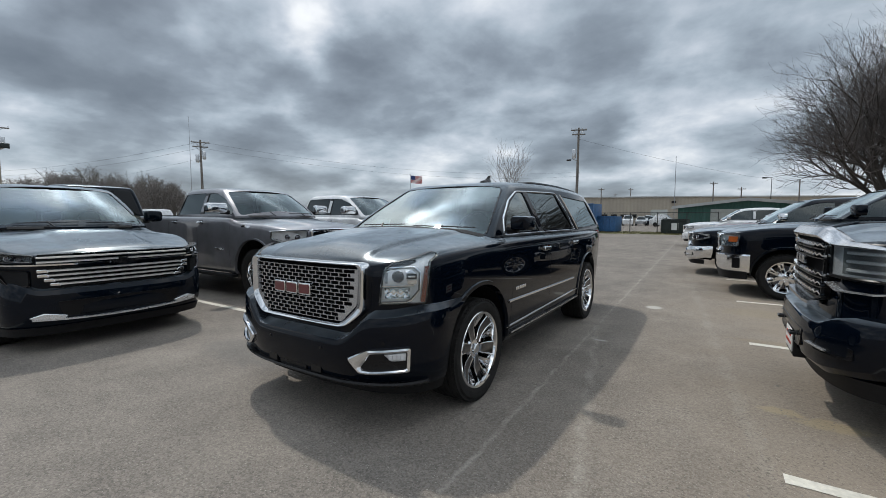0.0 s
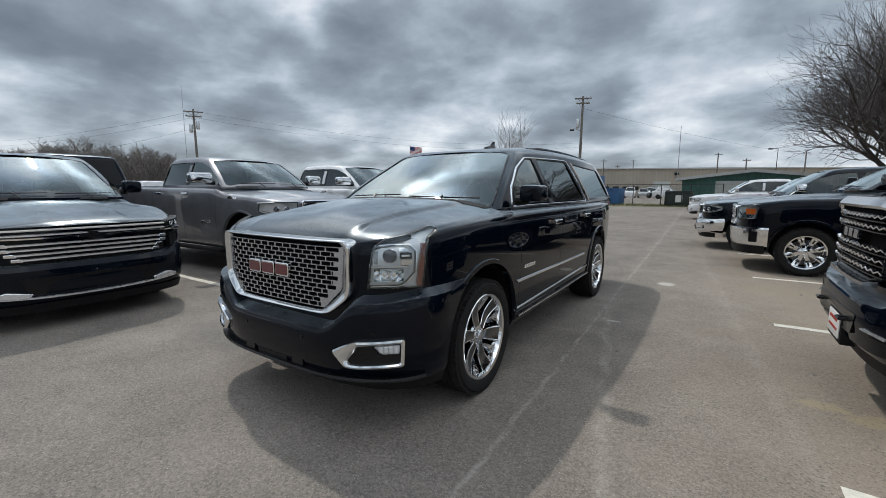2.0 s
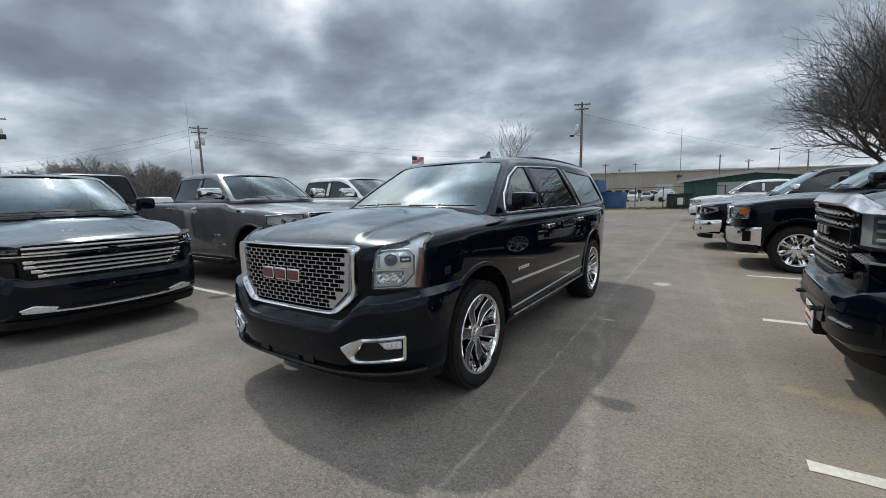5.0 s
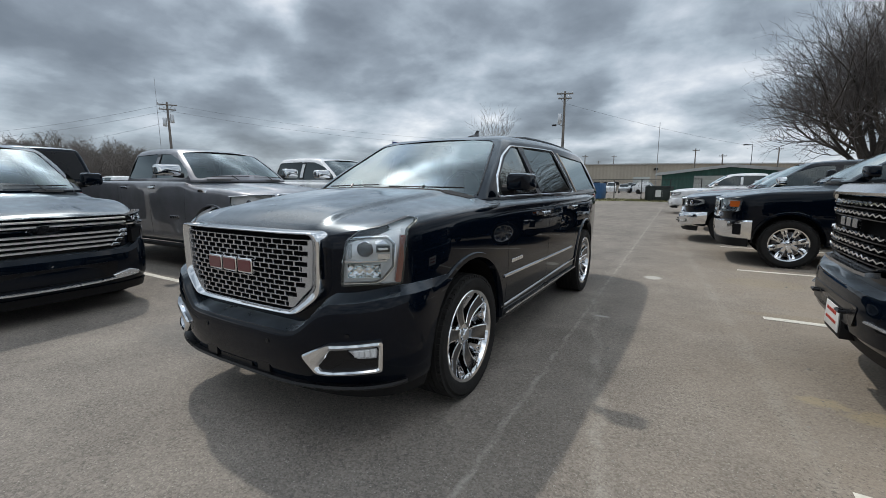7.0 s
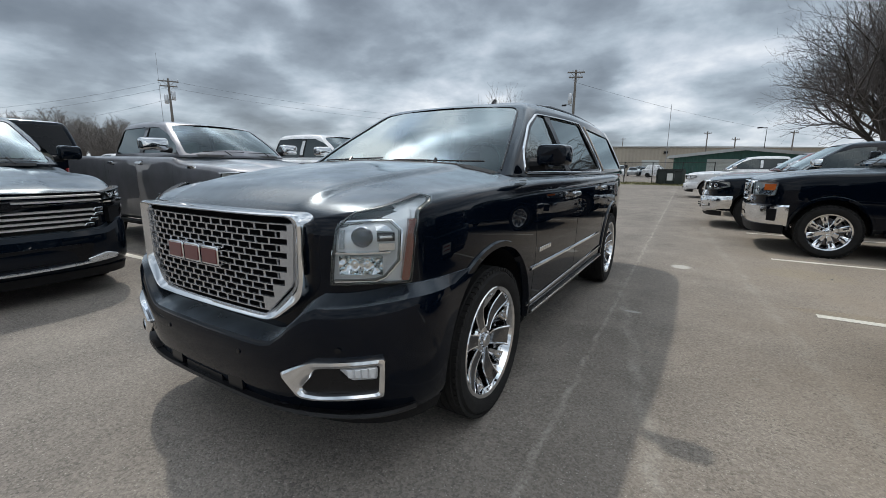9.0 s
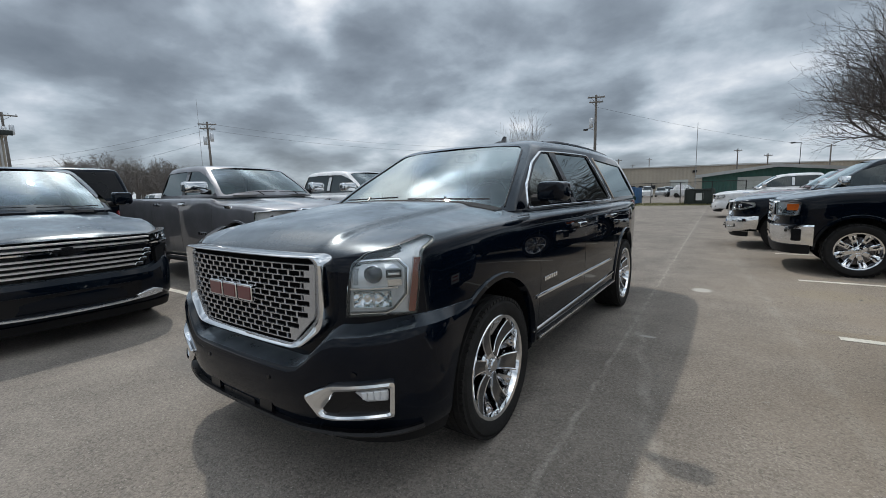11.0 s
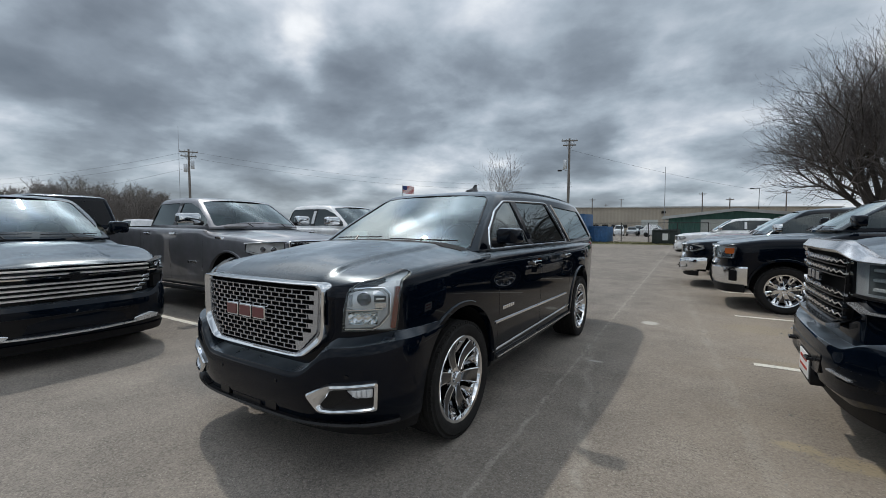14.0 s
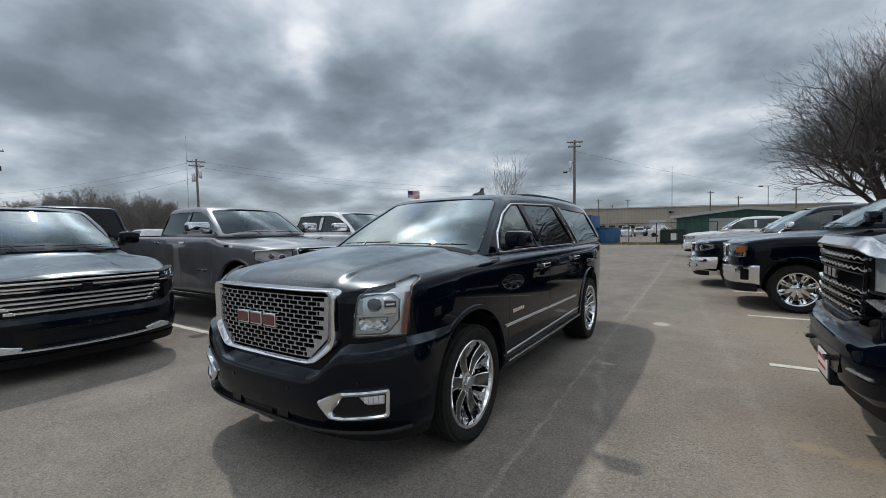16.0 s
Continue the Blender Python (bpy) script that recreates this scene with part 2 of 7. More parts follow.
M = {}
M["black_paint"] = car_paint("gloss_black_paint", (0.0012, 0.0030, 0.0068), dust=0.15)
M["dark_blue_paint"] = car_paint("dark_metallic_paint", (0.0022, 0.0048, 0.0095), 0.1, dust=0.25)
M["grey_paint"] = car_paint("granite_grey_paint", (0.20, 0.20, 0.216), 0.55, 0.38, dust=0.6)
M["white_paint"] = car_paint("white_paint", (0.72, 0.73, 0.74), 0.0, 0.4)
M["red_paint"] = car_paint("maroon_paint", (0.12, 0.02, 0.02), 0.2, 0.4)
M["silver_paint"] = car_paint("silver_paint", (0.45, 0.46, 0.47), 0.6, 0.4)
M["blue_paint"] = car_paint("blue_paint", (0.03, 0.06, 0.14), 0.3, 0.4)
M["chrome"] = material("chrome", (0.80, 0.81, 0.82), 0.07, 1.0, grain=0.05, scale=5)
M["satin_chrome"] = material("satin_chrome", (0.70, 0.71, 0.72), 0.26, 0.75, grain=0.08, scale=9)
M["mesh_chrome"] = material("dull_mesh_chrome", (0.52, 0.53, 0.55), 0.24, 0.85, grain=0.08, scale=9)
M["dark_chrome"] = material("dark_chrome", (0.12, 0.12, 0.13), 0.2, 1.0, grain=0.1, scale=9)
M["spoke_face"] = material("dark_polished_spoke", (0.20, 0.205, 0.215), 0.16, 1.0, grain=0.1, scale=9)
M["grey_alloy"] = material("painted_grey_alloy", (0.10, 0.10, 0.105), 0.35, 0.6, coat=0.5, grain=0.1)
M["plastic"] = material("black_plastic", (0.009, 0.009, 0.010), 0.6, grain=0.25, scale=30, spec=0.22, bump=0.12, bscale=400)
M["trim"] = material("black_trim", (0.006, 0.006, 0.007), 0.28, grain=0.2, scale=20, spec=0.35)
M["rubber"] = material("tyre_rubber", (0.014, 0.0135, 0.013), 0.8, grain=0.35, scale=14, spec=0.25, bump=0.25, bscale=180)
M["glass"] = thin_glass("clear_glass", (0.60, 0.86, 0.85), 1.3)
M["tinted"] = thin_glass("tinted_glass", (0.10, 0.11, 0.11), 1.0)
M["privacy"] = thin_glass("privacy_glass", (0.03, 0.034, 0.037), 0.75)
M["lens"] = thin_glass("lamp_lens", (0.93, 0.95, 0.96), 0.8)
M["reflector"] = material("lamp_reflector", (0.75, 0.76, 0.78), 0.16, 1.0, grain=0.1, scale=25)
M["lamp_grey"] = material("lamp_housing", (0.56, 0.58, 0.60), 0.24, 0.55, grain=0.10, scale=12)
M["lamp_silver"] = material("bright_lamp_housing", (0.66, 0.68, 0.70), 0.22, 0.25, coat=0.5, grain=0.06, scale=12)
M["lamp_mid"] = material("frosted_lamp_housing", (0.44, 0.45, 0.46), 0.3, 0.25, grain=0.15, scale=20)
M["lamp_dark"] = material("lamp_pocket", (0.20, 0.21, 0.215), 0.24, 0.65, grain=0.2, scale=30)
M["void"] = material("matt_black_backing", (0.004, 0.004, 0.0045), 0.9, grain=0.2, scale=30, spec=0.05)
M["brow_chrome"] = material("brushed_brow_chrome", (0.62, 0.63, 0.65), 0.2, 1.0, grain=0.10, scale=7)
M["smoked_chrome"] = material("smoked_chrome", (0.36, 0.37, 0.39), 0.16, 1.0, grain=0.08, scale=7)
M["amber"] = material("amber_lens", (0.45, 0.10, 0.015), 0.12, coat=1.0, grain=0.1, scale=40)
M["amber_dark"] = material("amber_marker", (0.12, 0.018, 0.008), 0.15, coat=1.0, grain=0.15, scale=40)
M["red_enamel"] = material("red_enamel", (0.11, 0.009, 0.014), 0.3, coat=1.0, grain=0.1, scale=20)
M["red_lens"] = material("red_lens", (0.22, 0.01, 0.01), 0.15, coat=1.0)
M["cabin"] = material("cabin_trim", (0.085, 0.083, 0.080), 0.7, grain=0.3, scale=12)
M["leather"] = material("seat_leather", (0.085, 0.080, 0.075), 0.5, grain=0.25, scale=10, bump=0.1)
M["paper"] = material("white_card", (0.7, 0.7, 0.68), 0.8, grain=0.06, scale=6)
M["red_ink"] = material("red_ink", (0.45, 0.05, 0.03), 0.6)
M["bright_bar"] = material("brushed_bright_bar", (0.78, 0.76, 0.73), 0.34, 0.55, grain=0.06, scale=9)


# ---- mesh helpers ----
def curve(*keys):
    """A smooth monotone curve through (position, value) keys."""
    xs, ys = np.array([k[0] for k in keys], float), np.array([k[1] for k in keys], float)
    h = np.diff(xs)
    d = np.diff(ys) / h
    s = np.zeros(len(xs))
    for i in range(1, len(xs) - 1):
        if d[i - 1] * d[i] > 0:
            s[i] = 2 * d[i - 1] * d[i] / (d[i - 1] + d[i])
    s[0], s[-1] = d[0], d[-1]

    def f(x):
        x = min(max(x, xs[0]), xs[-1])
        i = min(max(int(np.searchsorted(xs, x)) - 1, 0), len(h) - 1)
        u = (x - xs[i]) / h[i]
        return float(ys[i] * (1 + 2 * u) * (1 - u) ** 2 + s[i] * h[i] * u * (1 - u) ** 2 + ys[i + 1] * u * u * (3 - 2 * u) + s[i + 1] * h[i] * u * u * (u - 1))
    return f


def mesh_of(name, bm, *mats, sharp=32):
    bmesh.ops.recalc_face_normals(bm, faces=bm.faces)
    me = bpy.data.meshes.new(name)
    bm.to_mesh(me)
    bm.free()
    for m in mats:
        me.materials.append(m)
    if sharp is not None:
        for p in me.polygons:
            p.use_smooth = True
        me.set_sharp_from_angle(angle=radians(sharp))
    return me


def part(name, bm, mat, parent, label="", sharp=32):
    """Links a bmesh, or a mesh made before, as one part of a thing."""
    me = bm if isinstance(bm, bpy.types.Mesh) else mesh_of(name, bm, mat, sharp=sharp)
    ob = new(name, me)
    ob.parent = parent
    return tagged(ob, label)


def facing(ob, way):
    """Turns an open sheet so that its front looks towards way."""
    if sum((p.normal * p.area for p in ob.data.polygons), Vector()).dot(Vector(way)) < 0:
        ob.data.flip_normals()
    return ob


def thing(name, label, category, m=None, group="", kind=""):
    ob = new(name)
    ob.empty_display_size = 0.2
    if m is not None:
        ob.matrix_basis = m
    return tagged(ob, label, category, group, kind)


def single(name, bm, mat, label, category, m=None, group="", kind="", sharp=32):
    ob = new(name, bm if isinstance(bm, bpy.types.Mesh) else mesh_of(name, bm, mat, sharp=sharp))
    if m is not None:
        ob.matrix_basis = m
    return tagged(ob, label, category, group, kind)


def box(bm, c, s, bevel=0.0, m=None):
    x, y, z = (v / 2 for v in s)
    vs = [bm.verts.new((c[0] + i * x, c[1] + j * y, c[2] + k * z)) for i in (-1, 1) for j in (-1, 1) for k in (-1, 1)]
    fs = [bm.faces.new([vs[i] for i in f]) for f in ((0, 1, 3, 2), (4, 6, 7, 5), (0, 4, 5, 1), (2, 3, 7, 6), (0, 2, 6, 4), (1, 5, 7, 3))]
    if m is not None:
        bmesh.ops.transform(bm, matrix=m, verts=vs)
    if bevel:
        es = list({e for f in fs for e in f.edges})
        bmesh.ops.bevel(bm, geom=es, offset=bevel, segments=2, affect="EDGES", profile=0.5)
    return bm


def boxes(*items):
    bm = bmesh.new()
    for it in items:
        box(bm, *it)
    return bm


def loft(rings, caps=True, bm=None, closed=True):
    bm = bm or bmesh.new()
    rows = [[bm.verts.new(p) for p in r] for r in rings]
    n = len(rows[0])
    for a, b in zip(rows, rows[1:]):
        for i in range(n if closed else n - 1):
            bm.faces.new((a[i], a[(i + 1) % n], b[(i + 1) % n], b[i]))
    if caps:
        bm.faces.new(rows[0][::-1])
        bm.faces.new(rows[-1])
    return bm


def tube(points, r, seg=8, bm=None, caps=True):
    """A round bar along points; r is one radius or one for each point."""
    pts = [Vector(p) for p in points]
    rs = r if isinstance(r, (list, tuple)) else [r] * len(pts)
    rings, up = [], None
    for i, p in enumerate(pts):
        d = (pts[min(i + 1, len(pts) - 1)] - pts[max(i - 1, 0)]).normalized()
        if up is None:
            up = d.orthogonal().normalized()
        up = (up - d * up.dot(d)).normalized()
        side = d.cross(up)
        rings.append([p + (up * math.cos(a) + side * math.sin(a)) * rs[i] for a in (2 * math.pi * k / seg for k in range(seg))])
    return loft(rings, caps, bm)


def lathe(profile, seg=48, closed=True, bm=None):
    """Turns (radius, x) points about the x axis."""
    bm = bm or bmesh.new()
    rows = [[bm.verts.new((x, r * math.cos(a), r * math.sin(a))) for r, x in profile] for a in (2 * math.pi * k / seg for k in range(seg))]
    n = len(profile)
    for i in range(seg):
        a, b = rows[i], rows[(i + 1) % seg]
        for j in range(n if closed else n - 1):
            bm.faces.new((a[j], a[(j + 1) % n], b[(j + 1) % n], b[j]))
    return bm


def rounded(poly, r, n=4):
    """A polygon with its corners rounded."""
    out = []
    k = len(poly)
    for i in range(k):
        p, a, b = Vector(poly[i]), Vector(poly[i - 1]), Vector(poly[(i + 1) % k])
        rr = min(r, (a - p).length * 0.45, (b - p).length * 0.45)
        s, e = p + (a - p).normalized() * rr, p + (b - p).normalized() * rr
        for j in range(n + 1):
            u = j / n
            out.append(tuple(s * (1 - u) ** 2 + p * 2 * u * (1 - u) + e * u * u))
    return out


def dense(poly, step):
    out = []
    for i in range(len(poly)):
        a, b = Vector(poly[i]), Vector(poly[(i + 1) % len(poly)])
        n = max(1, int((b - a).length / step))
        out += [tuple(a.lerp(b, j / n)) for j in range(n)]
    return out


def inset(poly, d):
    """A polygon moved inwards by d along its corners' bisectors."""
    area = sum(poly[i - 1][0] * poly[i][1] - poly[i][0] * poly[i - 1][1] for i in range(len(poly)))
    sg = 1 if area > 0 else -1
    out = []
    for i in range(len(poly)):
        p, a, b = Vector(poly[i]), Vector(poly[i - 1]), Vector(poly[(i + 1) % len(poly)])
        e1, e2 = (p - a), (b - p)
        if e1.length < 1e-9 or e2.length < 1e-9:
            out.append(tuple(p))
            continue
        n1, n2 = Vector((-e1.y, e1.x)).normalized() * sg, Vector((-e2.y, e2.x)).normalized() * sg
        nn = (n1 + n2)
        nn = nn.normalized() if nn.length > 1e-6 else n1
        out.append(tuple(p + nn * d / max(0.5, nn.dot(n1))))
    return out


def plate(poly, F, d0, d1, bm=None, edge=0.0):
    """A polygon of a surface F(u, v, d) as a solid between the depths d0 and d1, with a bevelled rim."""
    bm = bm or bmesh.new()
    rings = [[F(u, v, d0) for u, v in poly]]
    if edge:
        rings.append([F(u, v, d1 - edge) for u, v in poly])
        rings.append([F(u, v, d1) for u, v in inset(poly, edge)])
    else:
        rings.append([F(u, v, d1) for u, v in poly])
    loft(rings, True, bm)
    return bm


def frame_of(outer, width, F, d0, d1, bm=None, edge=0.006):
    """A raised band along a closed outline of a surface."""
    bm = bm or bmesh.new()
    o2, i2, i1 = inset(outer, edge), inset(outer, width - edge), inset(outer, width)
    n = len(outer)
    loops = [[F(u, v, d0) for u, v in outer], [F(u, v, d1 - edge) for u, v in outer], [F(u, v, d1) for u, v in o2],
             [F(u, v, d1) for u, v in i2], [F(u, v, d1 - edge) for u, v in i1], [F(u, v, d0) for u, v in i1]]
    rows = [[bm.verts.new(p) for p in lp] for lp in loops]
    for a, b in zip(rows, rows[1:] + rows[:1]):
        for i in range(n):
            bm.faces.new((a[i], a[(i + 1) % n], b[(i + 1) % n], b[i]))
    return bm


def rim_between(outer, inner, F, levels, step=0.05):
    """A closed frame between two outlines with as many corners; levels: (share of the way inwards, depth)."""
    n = len(outer)
    o2, i2 = [], []
    for i in range(n):
        a, b, c, d = Vector(outer[i]), Vector(outer[(i + 1) % n]), Vector(inner[i]), Vector(inner[(i + 1) % n])
        k = max(1, int((b - a).length / step))
        for j in range(k):
            o2.append(a.lerp(b, j / k))
            i2.append(c.lerp(d, j / k))
    bm = bmesh.new()
    rows = []
    for share, depth in levels:
        rows.append([bm.verts.new(F(*o.lerp(q, share), depth)) for o, q in zip(o2, i2)])
    m = len(o2)
    for r0, r1 in zip(rows, rows[1:]):
        for i in range(m):
            bm.faces.new((r0[i], r0[(i + 1) % m], r1[(i + 1) % m], r1[i]))
    return bm


def band(path, width, F, d0, d1, bm=None):
    """A raised strip along an open path of a surface."""
    bm = bm or bmesh.new()
    rings = []
    for i, p in enumerate(path):
        a, b = Vector(path[max(i - 1, 0)]), Vector(path[min(i + 1, len(path) - 1)])
        t = (b - a).normalized()
        nrm = Vector((-t.y, t.x)) * (width / 2)
        l, r = Vector(p) + nrm, Vector(p) - nrm
        q = 0.25
        li, ri = l.lerp(r, q), r.lerp(l, q)
        rings.append([F(l.x, l.y, d0), F(li.x, li.y, d1), F(ri.x, ri.y, d1), F(r.x, r.y, d0)])
    return loft(rings, True, bm)


def cut(me, cutters, name):
    """A mesh with solids taken out of it; the cut faces keep the cutters' own material."""
    ob = new("work", me)
    tools = []
    for c in cutters:
        t = new("tool", c)
        tools.append(t)
        md = ob.modifiers.new("cut", "BOOLEAN")
        md.operation, md.solver, md.object = "DIFFERENCE", "EXACT", t
        md.material_mode = "TRANSFER"
    dg = bpy.context.evaluated_depsgraph_get()
    dg.update()
    out = bpy.data.meshes.new_from_object(ob.evaluated_get(dg))
    out.name = name
    for o in [ob] + tools:
        bpy.data.objects.remove(o)
    for p in out.polygons:
        p.use_smooth = True
    out.set_sharp_from_angle(angle=radians(30))
    return out


def bars_for_words(F, u, v, h, count, width, d0, d1, gap=0.25):
    """Plain blocks in place of lettering: count blocks of the height h along the surface."""
    bm = bmesh.new()
    w = width / count
    for i in range(count):
        a, b = u + i * w, u + (i + 1 - gap) * w
        plate(rounded([(a, v), (b, v), (b, v + h), (a, v + h)], h * 0.12, 2), F, d0, d1, bm, edge=min(0.002, h * 0.1))
    return bm


# ---- vehicles ----
def catmull(pts, k):
    out = []
    for i in range(len(pts) - 1):
        p0, p1, p2, p3 = (Vector(pts[min(max(j, 0), len(pts) - 1)]) for j in (i - 1, i, i + 1, i + 2))
        for j in range(k):
            t = j / k
            out.append(0.5 * (2 * p1 + (p2 - p0) * t + (2 * p0 - 5 * p1 + 4 * p2 - p3) * t * t + (3 * p1 - p0 - 3 * p2 + p3) * t ** 3))
    out.append(Vector(pts[-1]))
    return out


class Car:
    """A vehicle's surfaces. Its own frame: the front axle at y = 0, the nose towards -y, the driver's side at +x."""

    def __init__(self, nose, tail, top, shoulder, bottom, wb, r, dome=None, crown=2.6):
        self.nose, self.tail, self.wb, self.r, self.dome, self.crown = nose, tail, wb, r, dome, crown
        hw = nose[-1][0]
        self.hw = hw
        keys = [(y, x) for x, y in nose if x > 0.3] + [(y, x) for x, y in tail[::-1]]
        self.w = curve(*sorted(keys))
        self.y0, self.y1 = min(k[0] for k in keys), max(k[0] for k in keys)
        self.top, self.sh, self.bot = curve(*top), curve(*shoulder), curve(*bottom)
        # the nose line by its own length, from the middle to the side
        pts = catmull([(x, y) for x, y in nose], 10)
        self.line, s = [(0.0, pts[0])], 0.0
        for a, b in zip(pts, pts[1:]):
            s += (b - a).length
            self.line.append((s, b))

    def half(self, y):
        w, zb, zs, zt = self.w(y), self.bot(y), self.sh(y), self.top(y)
        side = catmull([(w - 0.07, zb), (w - 0.028, zb + 0.06), (w - 0.012, zb + 0.24), (w, zb + (zs - zb) * 0.62), (w - 0.004, zs - 0.12), (w - 0.022, zs - 0.035), (w - 0.07, zs)], 4)
        half = [Vector((0, zb)), Vector((w * 0.6, zb))] + side
        e = w - 0.07
        n = 40
        for i in range(1, n + 1):
            u = 1 - i / n
            z = zs + (zt - zs) * (1 - u ** self.crown)
            if self.dome:
                z += self.dome(e * u, y)
            half.append(Vector((e * u, z)))
        return half

    def ring(self, y):
        h = self.half(y)
        return [Vector((p.x, y, p.y)) for p in h] + [Vector((-p.x, y, p.y)) for p in h[-2:0:-1]]

    def ztop(self, x, y):
        """The height of the bonnet or deck over x, y."""
        h = self.half(y)[-41:]
        x = abs(x)
        for a, b in zip(h, h[1:]):
            if b.x <= x <= a.x:
                return a.y + (b.y - a.y) * (a.x - x) / max(1e-6, a.x - b.x)
        return h[0].y

    def body(self):
        ys = list(np.linspace(self.y0, self.y0 + 0.35, 14)) + list(np.linspace(self.y0 + 0.4, self.y1 - 0.3, 52)) + list(np.linspace(self.y1 - 0.26, self.y1, 9))
        return loft([self.ring(float(y)) for y in ys])

    def side(self, sign=1):
        """The side of the body: y, z, d to a place."""
        cache = {}

        def S(y, z, d=0.0):
            k = round(y, 3)
            if k not in cache:
                cache[k] = [p for p in self.half(y)[2:27]]
            h = cache[k]
            x = h[0].x
            for a, b in zip(h, h[1:]):
                if a.y <= z <= b.y:
                    x = a.x + (b.x - a.x) * (z - a.y) / max(1e-6, b.y - a.y)
                    break
            else:
                x = h[-1].x if z > h[-1].y else h[0].x
            return Vector((sign * (x + d), y, z))
        return S

    def front(self, s, z, d=0.0):
        """The nose: length from the middle along the line of the nose, height, depth outwards."""
        sg, s = (1 if s >= 0 else -1), abs(s)
        line = self.line
        i = 0
        while i < len(line) - 2 and line[i + 1][0] < s:
            i += 1
        (sa, a), (sb, b) = line[i], line[i + 1]
        u = (s - sa) / (sb - sa)
        p = a.lerp(b, u)
        t0 = (line[max(i - 2, 0)][1], line[min(i + 3, len(line) - 1)][1])
        t = (t0[1] - t0[0]).normalized()
        n = Vector((t.y, -t.x))
        if s < 0.02:
            n = Vector((0, -1))
        return Vector((sg * (p.x + n.x * d), p.y + n.y * d, z))


class Cabin:
    """The upper part with the windows, from the belt line to the roof."""

    def __init__(self, belt, roof, wb, wt, front, back, bow=0.16, drop=0.04, bowback=0.05):
        self.belt, self.roof, self.wb, self.wt, self.f, self.b = belt, roof, wb, wt, front, back
        self.bow, self.drop, self.bowback = bow, drop, bowback

    def t(self, z):
        return (z - self.belt) / (self.roof - self.belt)

    def yf(self, z):
        t = self.t(z)
        return self.f[0] + (self.f[1] - self.f[0]) * t + 0.02 * 4 * t * (t - 1)

    def yr(self, z):
        return self.b[0] + (self.b[1] - self.b[0]) * self.t(z)

    def w(self, y, z):
        t = self.t(z)
        ym, hl = (self.f[0] + self.b[0]) / 2, (self.b[0] - self.f[0]) / 2
        return (self.wb + (self.wt - self.wb) * t + 0.018 * 4 * max(t, 0) * (1 - t)) * (1 - 0.045 * ((y - ym) / hl) ** 2)

    def zd(self, y, z):
        ym, hl = (self.f[1] + self.b[1]) / 2 + 0.15, (self.b[1] - self.f[1]) / 2
        t = max(self.t(z), 0)
        return z - t * t * self.drop * min(1.6, ((y - ym) / hl) ** 2)

    def side(self, sign):
        return lambda y, z, d=0.0: Vector((sign * (self.w(y, z) + d), y, self.zd(y, z)))

    def screen(self, x, z, d=0.0):
        w = self.w(self.yf(z), z)
        y = self.yf(z) + self.bow * (x / w) ** 2
        n = Vector((0, -(self.roof - self.belt), (self.f[1] - self.f[0]))).normalized()
        p = Vector((x, y, self.zd(y, z)))
        return p + n * d

    def solid(self, off=0.0, below=0.03):
        rings = []
        zs = [(self.belt - below, 0), (self.belt, 0)] + [(self.belt + (self.roof - 0.09 - self.belt) * k / 6, 0) for k in range(1, 7)]
        zs += [(self.roof - 0.05, 0.010), (self.roof - 0.025, 0.03), (self.roof - 0.008, 0.075), (self.roof, 0.16), (self.roof + 0.012, 0.34)]
        for z, e in zs:
            if off:
                z = z - off * 1.1 if z > self.belt + 0.2 else z
            zc = min(max(z, self.belt), self.roof)
            e = e + off
            yf, yr = self.yf(zc) + e * 1.2, self.yr(zc) - e * 0.8
            half = []
            wf = self.w(yf, zc) - e
            for k in range(9):
                x = (wf - 0.03) * k / 8
                half.append(Vector((x, yf + self.bow * (x / (wf + e)) ** 2, 0)))
            a = half[-1].y
            half.append(Vector((wf - 0.008, a + 0.022, 0)))
            ys = [a + 0.05 + (yr - self.bowback - 0.09 - a - 0.05) * k / 16 for k in range(17)]
            half += [Vector((self.w(y, zc) - e, y, 0)) for y in ys]
            wr = self.w(yr, zc) - e
            half.append(Vector((wr - 0.012, yr - self.bowback - 0.03, 0)))
            for k in range(7):
                x = (wr - 0.05) * (1 - k / 6)
                half.append(Vector((x, yr - self.bowback * (x / wr) ** 2, 0)))
            ring = [Vector((p.x, p.y, self.zd(p.y, zc) + (z - zc))) for p in half]
            ring += [Vector((-p.x, p.y, p.z)) for p in ring[-2:0:-1]]
            rings.append(ring)
        return loft(rings)


def cyl_x(y, z, r, x0, x1, seg=40, mat=None):
    bm = bmesh.new()
    loft([[Vector((x, y + r * math.cos(a), z + r * math.sin(a))) for a in (2 * math.pi * k / seg for k in range(seg))] for x in (x0, x1)], True, bm)
    return mesh_of("tool", bm, mat or M["plastic"], sharp=None)


def wells(car, r, inner=0.56):
    out = []
    for y in (0, car.wb):
        for a, b in ((inner, 1.5), (-1.5, -inner)):
            out.append(cyl_x(y, car.r + 0.02, r, a, b))
    return out


